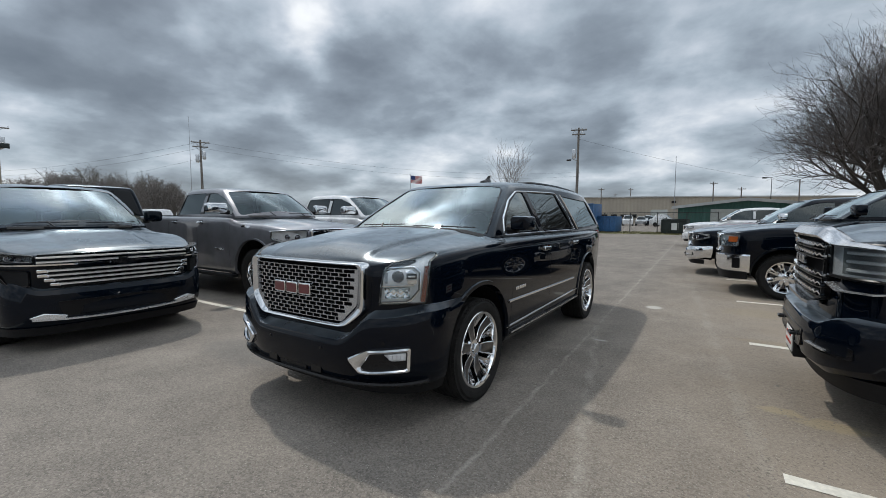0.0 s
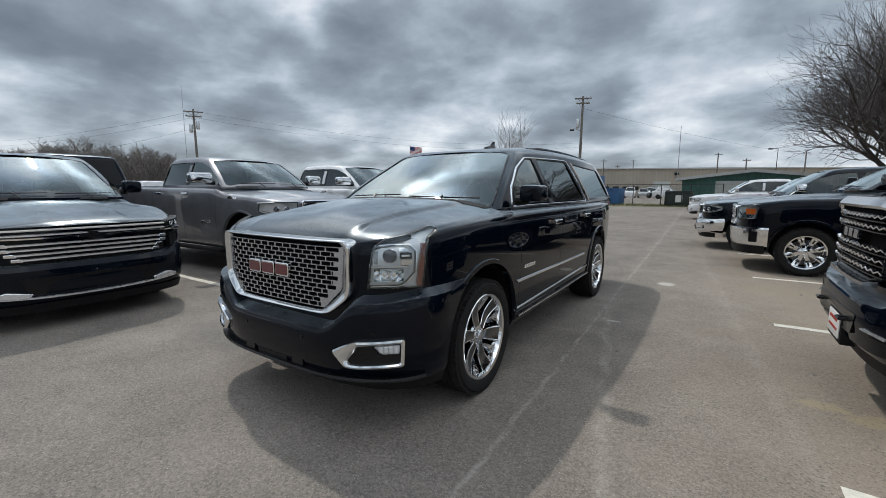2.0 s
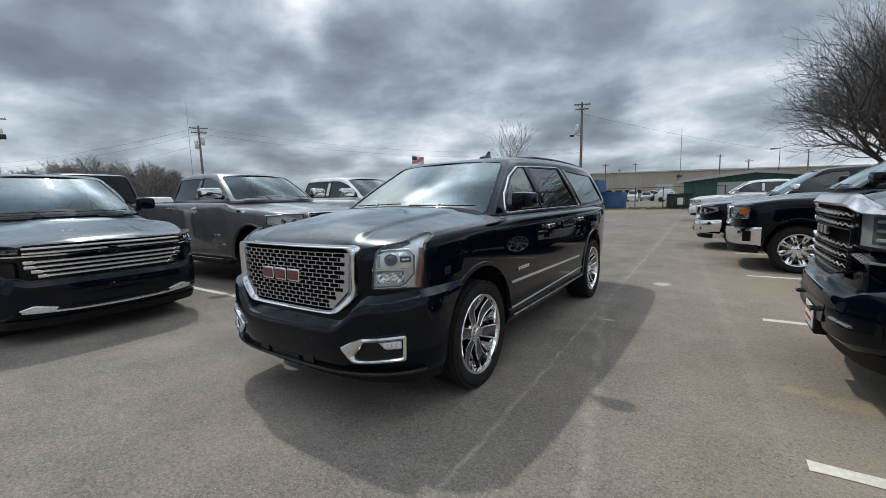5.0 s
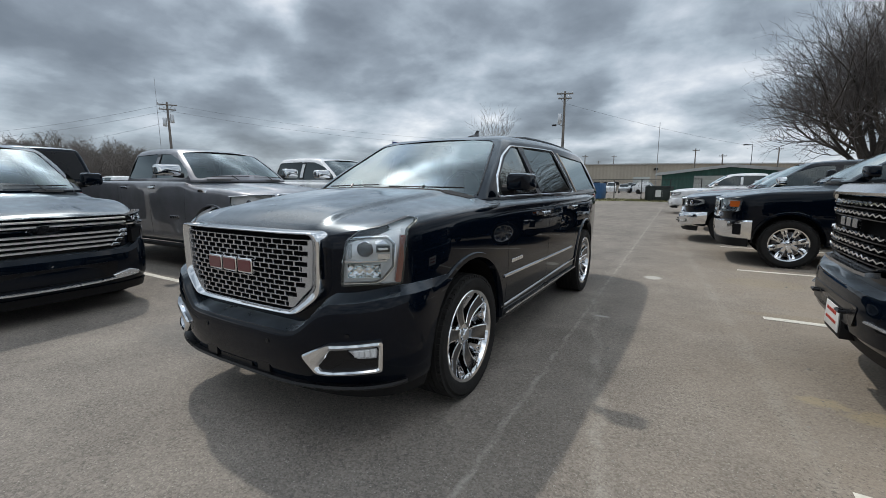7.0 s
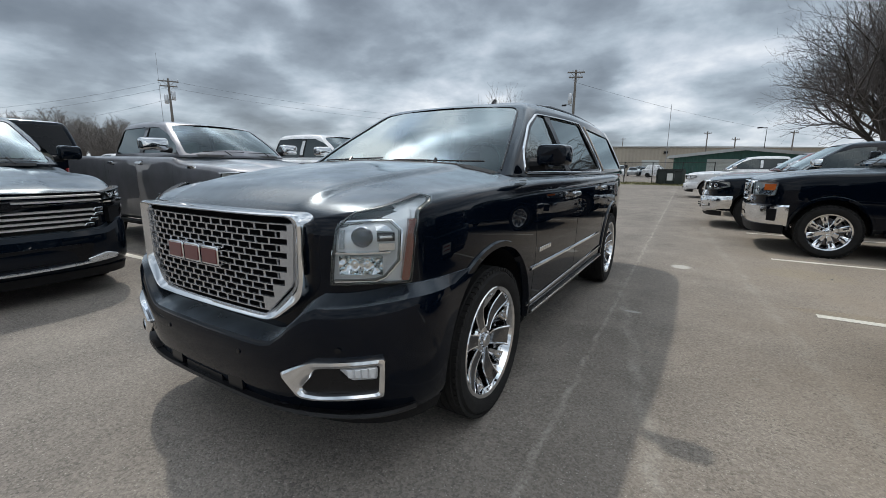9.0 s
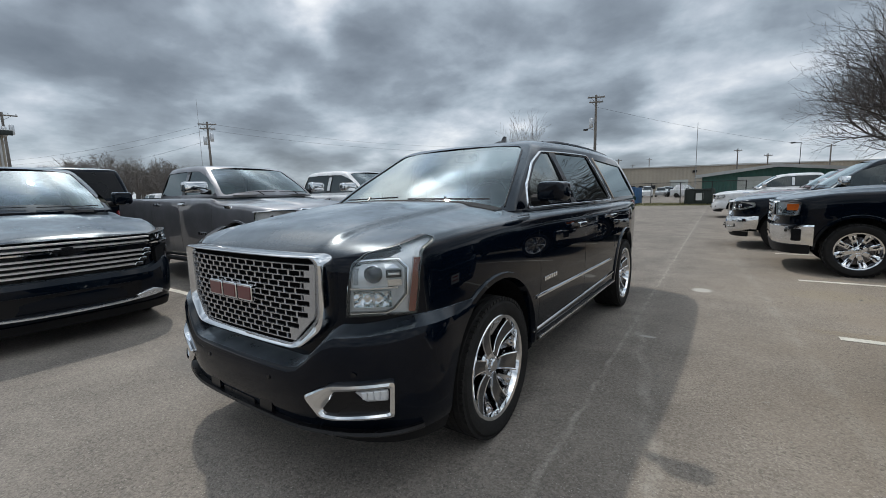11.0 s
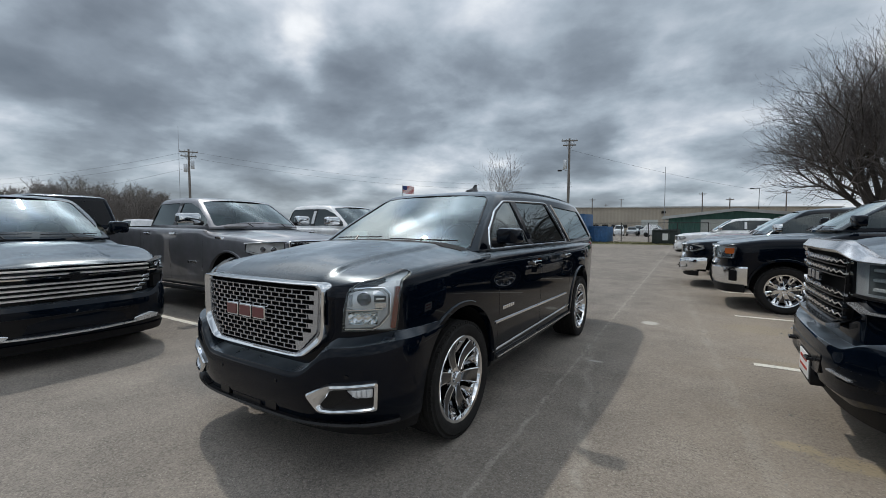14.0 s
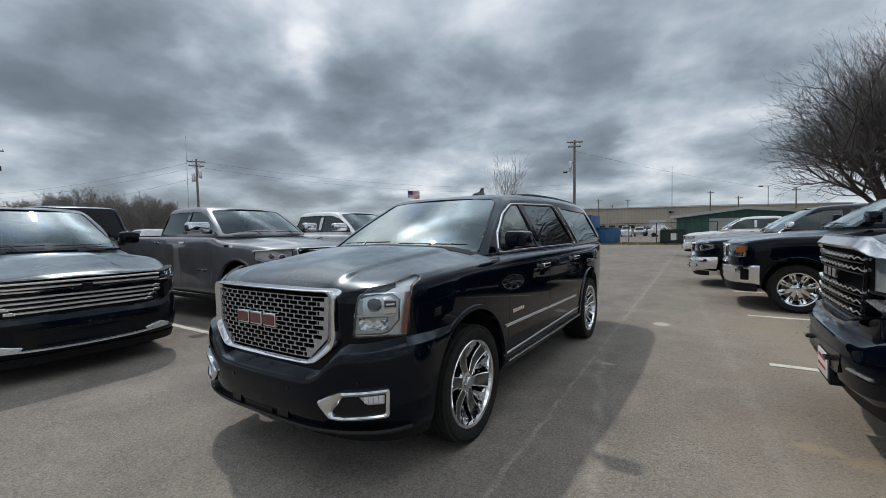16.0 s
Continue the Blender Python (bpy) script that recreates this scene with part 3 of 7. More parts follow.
def tyre_mesh(r, rim, width, chunky=False):
    """A tyre with grooves round its tread and blocks along its shoulders, turned about x with its face at x = 0."""
    h = r - rim
    w = width
    pr = [(rim, -0.012), (rim + 0.012, 0.0), (rim + h * 0.35, 0.012), (rim + h * 0.7, 0.010), (r - 0.022, -0.006), (r - 0.006, -0.022)]
    grooves = 4
    a, b = -0.03, -w + 0.03
    for i in range(grooves + 1):
        u0 = a + (b - a) * i / (grooves + 1)
        u1 = a + (b - a) * (i + 0.78) / (grooves + 1)
        pr += [(r, u0), (r, u1)]
        if i < grooves:
            pr += [(r - 0.009, u1 - 0.002), (r - 0.009, a + (b - a) * (i + 1) / (grooves + 1) + 0.002)]
    pr += [(r - 0.006, -w + 0.022), (r - 0.022, -w + 0.006), (rim + h * 0.5, -w - 0.01), (rim, -w + 0.012), (rim - 0.015, -w + 0.03), (rim - 0.015, -0.03)]
    bm = lathe(pr, 64)
    n = 72 if not chunky else 36
    for i in range(n):
        ang = 2 * math.pi * i / n
        m = Matrix.Rotation(ang, 4, "X")
        for x0, yaw in ((-0.012, 0.35), (-w + 0.012, -0.35)):
            dx = 0.05 if chunky else 0.030
            yaw = yaw if chunky else yaw * 0.3
            c = (x0 - (dx / 2 - 0.012 if x0 > -0.1 else -dx / 2 + 0.012), 0, r - 0.0125 if not chunky else r - 0.002)
            box(bm, (0, 0, 0), (dx, 2 * math.pi * r / n * (0.72 if chunky else 0.84), 0.018), 0, m @ Matrix.Translation(c) @ Matrix.Rotation(yaw, 4, "Z"))
    return mesh_of("tyre", bm, M["rubber"], sharp=35)


def ring_bar(r0, r1, x0, x1, bevel=0.006):
    return [(r0, x0), (r0, x1 - bevel), (r0 + bevel, x1), (r1 - bevel, x1), (r1, x1 - bevel), (r1, x0)]


def wheel_meshes(r, rim, width, style):
    """Meshes of one wheel: its face looks to +x, with the outer face of the tyre at x = 0."""
    out = {"tyre": tyre_mesh(r, rim, width, style == "offroad")}
    lip = lathe([(rim + 0.004, -0.012), (rim + 0.010, -0.004), (rim + 0.004, 0.002), (rim - 0.014, -0.004), (rim - 0.022, -0.03), (rim - 0.035, -0.09), (rim - 0.05, -0.18), (rim - 0.03, -width + 0.02), (rim - 0.016, -width + 0.02), (rim - 0.016, -0.03)], 64)
    out["rim"] = mesh_of("rim", lip, M["chrome"] if style != "dark" else M["grey_alloy"])
    disc = lathe([(0.02, -0.13), (rim - 0.07, -0.13), (rim - 0.07, -0.145), (0.02, -0.145)], 40)
    out["brake_disc"] = mesh_of("brake_disc", disc, M["dark_chrome"])
    hub = lathe([(0.0001, -0.03), (0.032, -0.031), (0.040, -0.038), (0.044, -0.055), (0.082, -0.062), (0.092, -0.075), (0.095, -0.12), (0.0001, -0.12)], 36, closed=False)
    out["hub_cap"] = mesh_of("hub_cap", hub, M["chrome"])
    # one spoke, standing up
    r0, r1 = 0.07, rim - 0.012
    bm = bmesh.new()
    if style == "street":
        # broad dark-faced spokes with bright edges, and bright bolted inserts between them at the rim
        count = 6
        ring, rails = [], ([], [])
        for k in range(8):
            u = k / 7
            z = r0 + (r1 - r0) * u
            h = 0.030 + 0.030 * u
            x = -0.050 - 0.022 * math.sin(math.pi * u) + 0.036 * u
            ring.append([Vector((x - 0.055, -h * 0.9, z)), Vector((x - 0.008, -h, z)), Vector((x - 0.002, -h * 0.82, z)), Vector((x - 0.007, 0, z)), Vector((x - 0.002, h * 0.82, z)), Vector((x - 0.008, h, z)), Vector((x - 0.055, h * 0.9, z))])
            rails[0].append(Vector((x - 0.004, -h * 0.93, z)))
            rails[1].append(Vector((x - 0.004, h * 0.93, z)))
        loft(ring, True, bm)
        out["spoke"] = mesh_of("spoke", bm, M["spoke_face"])
        bm = bmesh.new()
        for rail in rails:
            tube(rail, [0.0045 + 0.0025 * k / 7 for k in range(8)], 6, bm)
        out["edge"] = mesh_of("spoke_edge", bm, M["chrome"])
        bm = bmesh.new()
        ring = []
        for k in range(4):
            u = k / 3
            z = r1 * (0.60 + 0.385 * u)
            h = 0.012 + 0.034 * u
            x = -0.078 + 0.050 * u
            ring.append([Vector((x - 0.02, -h, z)), Vector((x, -h, z)), Vector((x - 0.010, 0, z)), Vector((x, h, z)), Vector((x - 0.02, h, z))])
        loft(ring, True, bm)
        for y in (-0.016, 0.016):
            tube([(-0.060, y, r1 * 0.87), (-0.036, y, r1 * 0.88)], 0.006, 8, bm)
        bmesh.ops.transform(bm, matrix=Matrix.Rotation(math.pi / count, 4, "X"), verts=bm.verts)
        out["pocket"] = mesh_of("spoke_insert", bm, M["reflector"])
    else:
        count = {"offroad": 8, "dark": 6, "plain": 6}[style]
        ring = []
        for k in range(6):
            u = k / 5
            z = r0 + (r1 - r0) * u
            hw2 = (0.024 + 0.016 * u) * (1.25 if style == "offroad" else 1.0)
            x = -0.05 - 0.02 * math.sin(math.pi * u) + 0.028 * u
            ring.append([Vector((x - 0.06, -hw2, z)), Vector((x - 0.01, -hw2, z)), Vector((x, -hw2 * 0.7, z)), Vector((x, hw2 * 0.7, z)), Vector((x - 0.01, hw2, z)), Vector((x - 0.06, hw2, z))])
        loft(ring, True, bm)
        out["spoke"] = mesh_of("spoke", bm, M["chrome"] if style != "dark" else M["grey_alloy"])
        if style == "offroad":
            bm = bmesh.new()
            box(bm, (-0.046, 0, 0.205), (0.030, 0.024, 0.070), 0.006)
            out["pocket"] = mesh_of("spoke_pocket", bm, M["trim"])
    out["count"] = count
    nut = lathe([(0.0001, 0.0), (0.008, -0.001), (0.011, -0.006), (0.011, -0.04), (0.0001, -0.04)], 8, closed=False)
    out["lug_nut"] = mesh_of("lug_nut", nut, M["chrome"])
    return out


def add_wheels(car, root, style, rim, width=0.28, track=None, sides=(1, -1)):
    ms = wheel_meshes(car.r, rim, width, style)
    track = track or car.hw - 0.035
    for y in (0, car.wb):
        for sg in sides:
            w = part("wheel", ms["rim"], None, root)
            spin = 17 if y == 0 else -11
            w.matrix_basis = Matrix.Translation((sg * track, y, car.r)) @ (Matrix.Identity(4) if sg > 0 else Matrix.Rotation(math.pi, 4, "Z")) @ Matrix.Rotation(radians(spin), 4, "X")
            part("tyre", ms["tyre"], None, w)
            part("brake_disc", ms["brake_disc"], None, w)
            part("hub_cap", ms["hub_cap"], None, w)
            for i in range(ms["count"]):
                m = Matrix.Rotation(2 * math.pi * i / ms["count"], 4, "X")
                part("spoke", ms["spoke"], None, w).matrix_basis = m
                if "edge" in ms:
                    part("spoke_edge", ms["edge"], None, w).matrix_basis = m
                if "pocket" in ms:
                    part("spoke_pocket", ms["pocket"], None, w).matrix_basis = m
            for i in range(6):
                m = Matrix.Rotation(2 * math.pi * i / 6, 4, "X")
                part("lug_nut", ms["lug_nut"], None, w).matrix_basis = m @ Matrix.Translation((-0.055, 0, 0)) @ Matrix.Rotation(0.5, 4, "X") @ Matrix.Translation((0, 0, 0.066))


def arch_flare(car, root, mat, r_in, r_out, d=0.012, sides=(1, -1), z0=0.36):
    for y0 in (0, car.wb):
        for sg in sides:
            S = car.side(sg)
            path = []
            for k in range(25):
                a = radians(-12 + 204 * k / 24)
                rr = (r_in + r_out) / 2
                z = car.r + 0.02 + rr * math.sin(a)
                if z > z0:
                    path.append((y0 + rr * math.cos(a), z))
            part("wheel_arch_flare", band(path, r_out - r_in, S, -0.03, d), mat, root)


def seams(car, root, lines, sides=(1, -1), w=0.006):
    """Shut lines of doors and lids, as narrow dark joints."""
    for sg in sides:
        S = car.side(sg)
        for ln in lines:
            pts = []
            for a, b in zip(ln, ln[1:]):
                n = max(2, int((Vector(b) - Vector(a)).length / 0.08))
                pts += [tuple(Vector(a).lerp(Vector(b), k / n)) for k in range(n)]
            pts.append(ln[-1])
            part("door_seam", band(pts, w, S, -0.004, 0.0012), M["trim"], root)


def handle(S, y, z, root, mat, n=0.20):
    bm = plate(rounded([(y - n / 2, z - 0.022), (y + n / 2, z - 0.018), (y + n / 2, z + 0.018), (y - n / 2, z + 0.022)], 0.016, 3), S, 0.018, 0.042, edge=0.008)
    box(bm, S(y - n / 2 + 0.02, z, 0.012), (0.03, 0.03, 0.03))
    box(bm, S(y + n / 2 - 0.02, z, 0.012), (0.03, 0.03, 0.03))
    h = part("door_handle", bm, mat, root)
    part("handle_cup", plate(rounded([(y - n * 0.42, z - 0.034), (y + n * 0.42, z - 0.034), (y + n * 0.42, z + 0.036), (y - n * 0.42, z + 0.036)], 0.02, 3), S, -0.004, 0.0025), M["trim"], h)


def door_mirror(root, sg, at, size, cap_mat, arm=0.16):
    """A door mirror: arm, shell, cap and glass. at: the middle of its shell."""
    x, y, z = at
    w, h, d = size
    bm = bmesh.new()
    rings = []
    for k, (dy, f) in enumerate(((-d * 0.5, 0.72), (-d * 0.42, 0.9), (-d * 0.15, 1.0), (d * 0.3, 1.0), (d * 0.42, 0.97))):
        poly = rounded([(-w / 2 * f, -h / 2 * f), (w / 2 * f, -h / 2 * f * 0.9), (w / 2 * f, h / 2 * f * 0.92), (-w / 2 * f, h / 2 * f)], h * 0.26, 4)
        rings.append([Vector((sg * (x + u), y + dy + 0.12 * u, z + v)) for u, v in poly])
    loft(rings, True, bm)
    sh = part("door_mirror", bm, cap_mat, root)
    part("mirror_arm", tube([(sg * (x - w / 2 - arm), y + 0.02, z - h * 0.42), (sg * (x - w / 4), y + 0.01, z - h * 0.40)], [0.045, 0.035], 10), M["plastic"], sh)
    part("mirror_glass", plate(rounded([(-w * 0.42, -h * 0.4), (w * 0.42, -h * 0.36), (w * 0.42, h * 0.36), (-w * 0.42, h * 0.4)], h * 0.2, 3), lambda u, v, e: Vector((sg * (x + u), y + d * 0.42 + e + 0.12 * u, z + v)), 0, 0.004), M["chrome"], sh)
    return sh


def wiper(root, C, x0, x1, z0, z1):
    pts = [C.screen(x0 + (x1 - x0) * k / 8, z0 + (z1 - z0) * k / 8, 0.02) for k in range(9)]
    w = part("wiper", tube(pts, 0.0055, 6), M["trim"], root)
    part("wiper_arm", tube([pts[4] + Vector((0, 0, 0.012)), C.screen((x0 + x1) / 2 + 0.05, C.belt - 0.02, 0.03)], 0.009, 6), M["trim"], w)


def seat(root, x, y, z):
    bm = bmesh.new()
    box(bm, (x, y, z + 0.05), (0.46, 0.14, 0.44), 0.05, None)
    s = part("seat_back", bm, M["leather"], root)
    bm = bmesh.new()
    box(bm, (x, y + 0.04, z + 0.35), (0.26, 0.11, 0.17), 0.04)
    tube([(x - 0.05, y + 0.03, z + 0.2), (x - 0.05, y + 0.04, z + 0.32)], 0.007, 6, bm)
    tube([(x + 0.05, y + 0.03, z + 0.2), (x + 0.05, y + 0.04, z + 0.32)], 0.007, 6, bm)
    part("headrest", bm, M["leather"], s)


def build(car, C, root, paint, windows, hollow=True, bed=None, well=0.475, screen_glass="glass", cutters=(), door_z=None):
    """Body, cabin shell with its window openings, panes and cabin fittings."""
    bm = car.body()
    me = mesh_of("body", bm, M[paint], M["plastic"], sharp=None)
    tools = wells(car, well) + list(cutters)
    if bed:
        y0, y1, depth = bed
        zt = car.top((y0 + y1) / 2)
        tools.append(mesh_of("tool", boxes(((0, (y0 + y1) / 2, zt), (2 * car.hw - 0.22, y1 - y0, depth * 2))), M["plastic"], sharp=None))
    body = part("body", cut(me, tools, "body"), None, root)
    solid = mesh_of("cabin_shell", C.solid(), M[paint], M["cabin"], sharp=None)
    zb, zr = C.belt, C.roof
    zs0, zs1 = zb + 0.02, zr - 0.06
    ws0, ws1 = C.w(C.yf(zs0), zs0) - 0.055, C.w(C.yf(zs1), zs1) - 0.06
    sp = rounded([(-ws0, zs0), (ws0, zs0), (ws1, zs1), (-ws1, zs1)], 0.06, 4)
    if hollow:
        tools = [mesh_of("tool", C.solid(0.05, 0.08), M["cabin"], sharp=None)]
        for poly, _ in windows:
            b2 = bmesh.new()
            loft([[Vector((x, y, C.zd(y, z))) for y, z in poly] for x in (-1.4, 1.4)], True, b2)
            tools.append(mesh_of("tool", b2, M["trim"], sharp=None))
        b2 = bmesh.new()
        q = []
        for (u, v) in sp:
            q.append((C.screen(u, v, 0.3), C.screen(u, v, -0.25)))
        loft([[a for a, b in q], [b for a, b in q]], True, b2)
        tools.append(mesh_of("tool", b2, M["trim"], sharp=None))
        shell = part("cabin_shell", cut(solid, tools, "cabin_shell"), None, root)
        off = -0.008
    else:
        for p in solid.polygons:
            p.use_smooth = True
        solid.set_sharp_from_angle(angle=radians(30))
        shell = part("cabin_shell", solid, None, root)
        off = 0.003
    # windscreen as a curved pane
    bm = bmesh.new()
    nx, nz = 14, 8
    rows = []
    for j in range(nz + 1):
        v = zs0 - 0.012 + (zs1 - zs0 + 0.024) * j / nz
        wv = ws0 + (ws1 - ws0) * j / nz + 0.012
        rows.append([C.screen(-wv + 2 * wv * i / nx, v, off) for i in range(nx + 1)])
    loft(rows, False, bm, closed=False)
    facing(part("windscreen", bm, M[screen_glass], root, "clear windscreen reflecting the clouds", sharp=60), (0, -1, 0.5)).visible_shadow = False
    for poly, g in windows:
        for sg in (1, -1):
            bm = bmesh.new()
            G = C.side(sg)
            pts = inset(poly, -0.008) if hollow else poly
            bm.faces.new([bm.verts.new(G(y, z, off)) for y, z in pts])
            bmesh.ops.triangulate(bm, faces=bm.faces)
            facing(part("side_window", bm, M[g], root, sharp=60), (sg, 0, 0)).visible_shadow = False
    if hollow:
        fl = [C.yf(zb) + 0.03, C.yr(zb) - 0.08]
        wi = C.wb - 0.09
        bm = bmesh.new()
        rings = []
        for k in range(9):
            y = fl[0] + (fl[1] - fl[0]) * k / 8
            ww = wi if k else wi * 0.75
            rings.append([Vector((-ww, y, zb - 0.02)), Vector((-ww, y, zb + 0.012)), Vector((ww, y, zb + 0.012)), Vector((ww, y, zb - 0.02))])
        loft(rings, True, bm)
        part("dashboard", bm, M["cabin"], root)
        y = C.yf(zr) + 0.35
        for x in (-0.38, 0.38):
            seat(root, x, y, zb - 0.02)
            seat(root, x, y + 1.0, zb - 0.04)
        part("steering_wheel", lathe([(0.185 + 0.014 * math.cos(a), 0.014 * math.sin(a)) for a in (k * math.pi / 4 for k in range(8))], 28), M["trim"], root).matrix_basis = pose(0.38, y - 0.52, zb + 0.06, 0, 25, 90)
        part("rear_view_mirror", boxes(((0, C.yf(zr) + 0.14, zr - 0.16), (0.24, 0.03, 0.07), 0.012)), M["trim"], root)
    return body


def headlamp(F, poly, root, bowls=(), led=None, marker=None, marker_mat="amber_dark", depth=0.05, back="lamp_grey", sg=1, span=None):
    """A headlamp under a clear cover: housing, bowls with projector lenses, light bar and side marker."""
    G = (lambda s, z, d=0.0: F(sg * s, z, d))
    k = depth - 0.028
    if span:
        s0, s1, lo, hi = span

        def sheet(d):
            return loft([[G(q, lo(q) + (hi(q) - lo(q)) * j / 12, d) for j in range(13)] for q in (s0 + (s1 - s0) * i / 40 for i in range(41))], False, closed=False)
    h = part("headlight", sheet(k) if span else plate(poly, G, -0.03, k), M[back], root, "clear headlight with chrome bowls", sharp=60)
    part("lamp_rim", frame_of(poly, 0.0045, G, 0.0, depth - 0.003, edge=0.0015), M["trim"], h)
    for (s, z, r) in bowls:
        c, n = G(s, z, k), (G(s, z, 1.0) - G(s, z, 0.0)).normalized()
        rot = n.to_track_quat("X", "Z").to_matrix().to_4x4()
        bm = lathe([(r, 0.0), (r * 1.08, 0.014), (r * 0.98, 0.018), (r * 0.72, 0.004), (r * 0.6, 0.0)], 28)
        part("lamp_bowl", bm, M["reflector"], h).matrix_basis = Matrix.Translation(c) @ rot
        bm = lathe([(0.0001, 0.016)] + [(r * 0.74 * math.sin(a), 0.016 * math.cos(a)) for a in (0.4, 0.8, 1.2, 1.57)], 24, closed=False)
        part("projector_lens", bm, M["dark_chrome"], h).matrix_basis = Matrix.Translation(c) @ rot
    for path, width in led or ():
        part("light_bar", band(path, width, G, k - 0.002, k + 0.016), M["reflector"], h)
    if marker:
        part("side_marker", plate(marker, G, 0.004, depth - 0.006), M[marker_mat], h)
    facing(part("lamp_cover", sheet(depth) if span else plate_face(poly, G, depth), M["lens"], h, sharp=60), (sg * 0.3, -1, 0)).visible_shadow = False
    return h


def polyline(*keys):
    """Straight pieces between (position, value) keys."""
    xs, ys = [k[0] for k in keys], [k[1] for k in keys]
    return lambda x: float(np.interp(x, xs, ys))


def plate_face(poly, F, d):
    bm = bmesh.new()
    f = bm.faces.new([bm.verts.new(F(u, v, d)) for u, v in poly])
    bmesh.ops.triangulate(bm, faces=[f])
    return bm


def bumper(car, smax, prof, ztop, zbot, d_of, n=56, cutters=()):
    """A bumper that follows the nose: prof gives (share of the height, depth) pairs round its section."""
    rings = []
    for i in range(n + 1):
        s = -smax + 2 * smax * i / n
        zt, zb = ztop(abs(s)), zbot(abs(s))
        k = d_of(abs(s))
        rings.append([car.front(s, zb + (zt - zb) * u, d * k if d > 0 else d) for u, d in prof])
    return loft(rings)


def smooth(a, b, x):
    t = min(1.0, max(0.0, (x - a) / (b - a)))
    return t * t * (3 - 2 * t)


def wrap_lamp(G, root, s0, s1, lo, hi):
    """A large headlamp that wraps round the corner: frosted housing, three light bars, marker and clear cover."""
    ss = [s0 + (s1 - s0) * i / 18 for i in range(19)]

    def sheet(a, b, f0, f1, d):
        return loft([[G(q, lo(q) + (hi(q) - lo(q)) * (f0 + (f1 - f0) * j / 4), d) for j in range(5)] for q in ss if a <= q <= b], False, closed=False)
    h = part("headlight", sheet(s0, s1, 0, 1, 0.014), M["lamp_silver"], root, "large clear headlight with three light bars", sharp=60)
    part("lamp_pocket", sheet(s0 + 0.13, s1 - 0.05, 0.12, 0.88, 0.018), M["lamp_dark"], h, sharp=60)
    edge = [G(q, lo(q), 0.018) for q in ss] + [G(q, hi(q), 0.018) for q in ss[::-1]]
    part("lamp_rim", tube(edge + edge[:1], 0.012, 6), M["trim"], h)
    for f in (0.25, 0.5, 0.75):
        part("light_bar", band([(q, lo(q) + (hi(q) - lo(q)) * f) for q in ss[4:16]], 0.026, G, 0.014, 0.030), M["lamp_silver"], h)
    part("side_marker", sheet(s1 - 0.13, s1 - 0.03, 0.2, 0.8, 0.024), M["amber_dark"], h, sharp=60)
    facing(part("lamp_cover", sheet(s0, s1, 0, 1, 0.040), M["lens"], h, sharp=60), (0, -1, 0)).visible_shadow = False
    return h


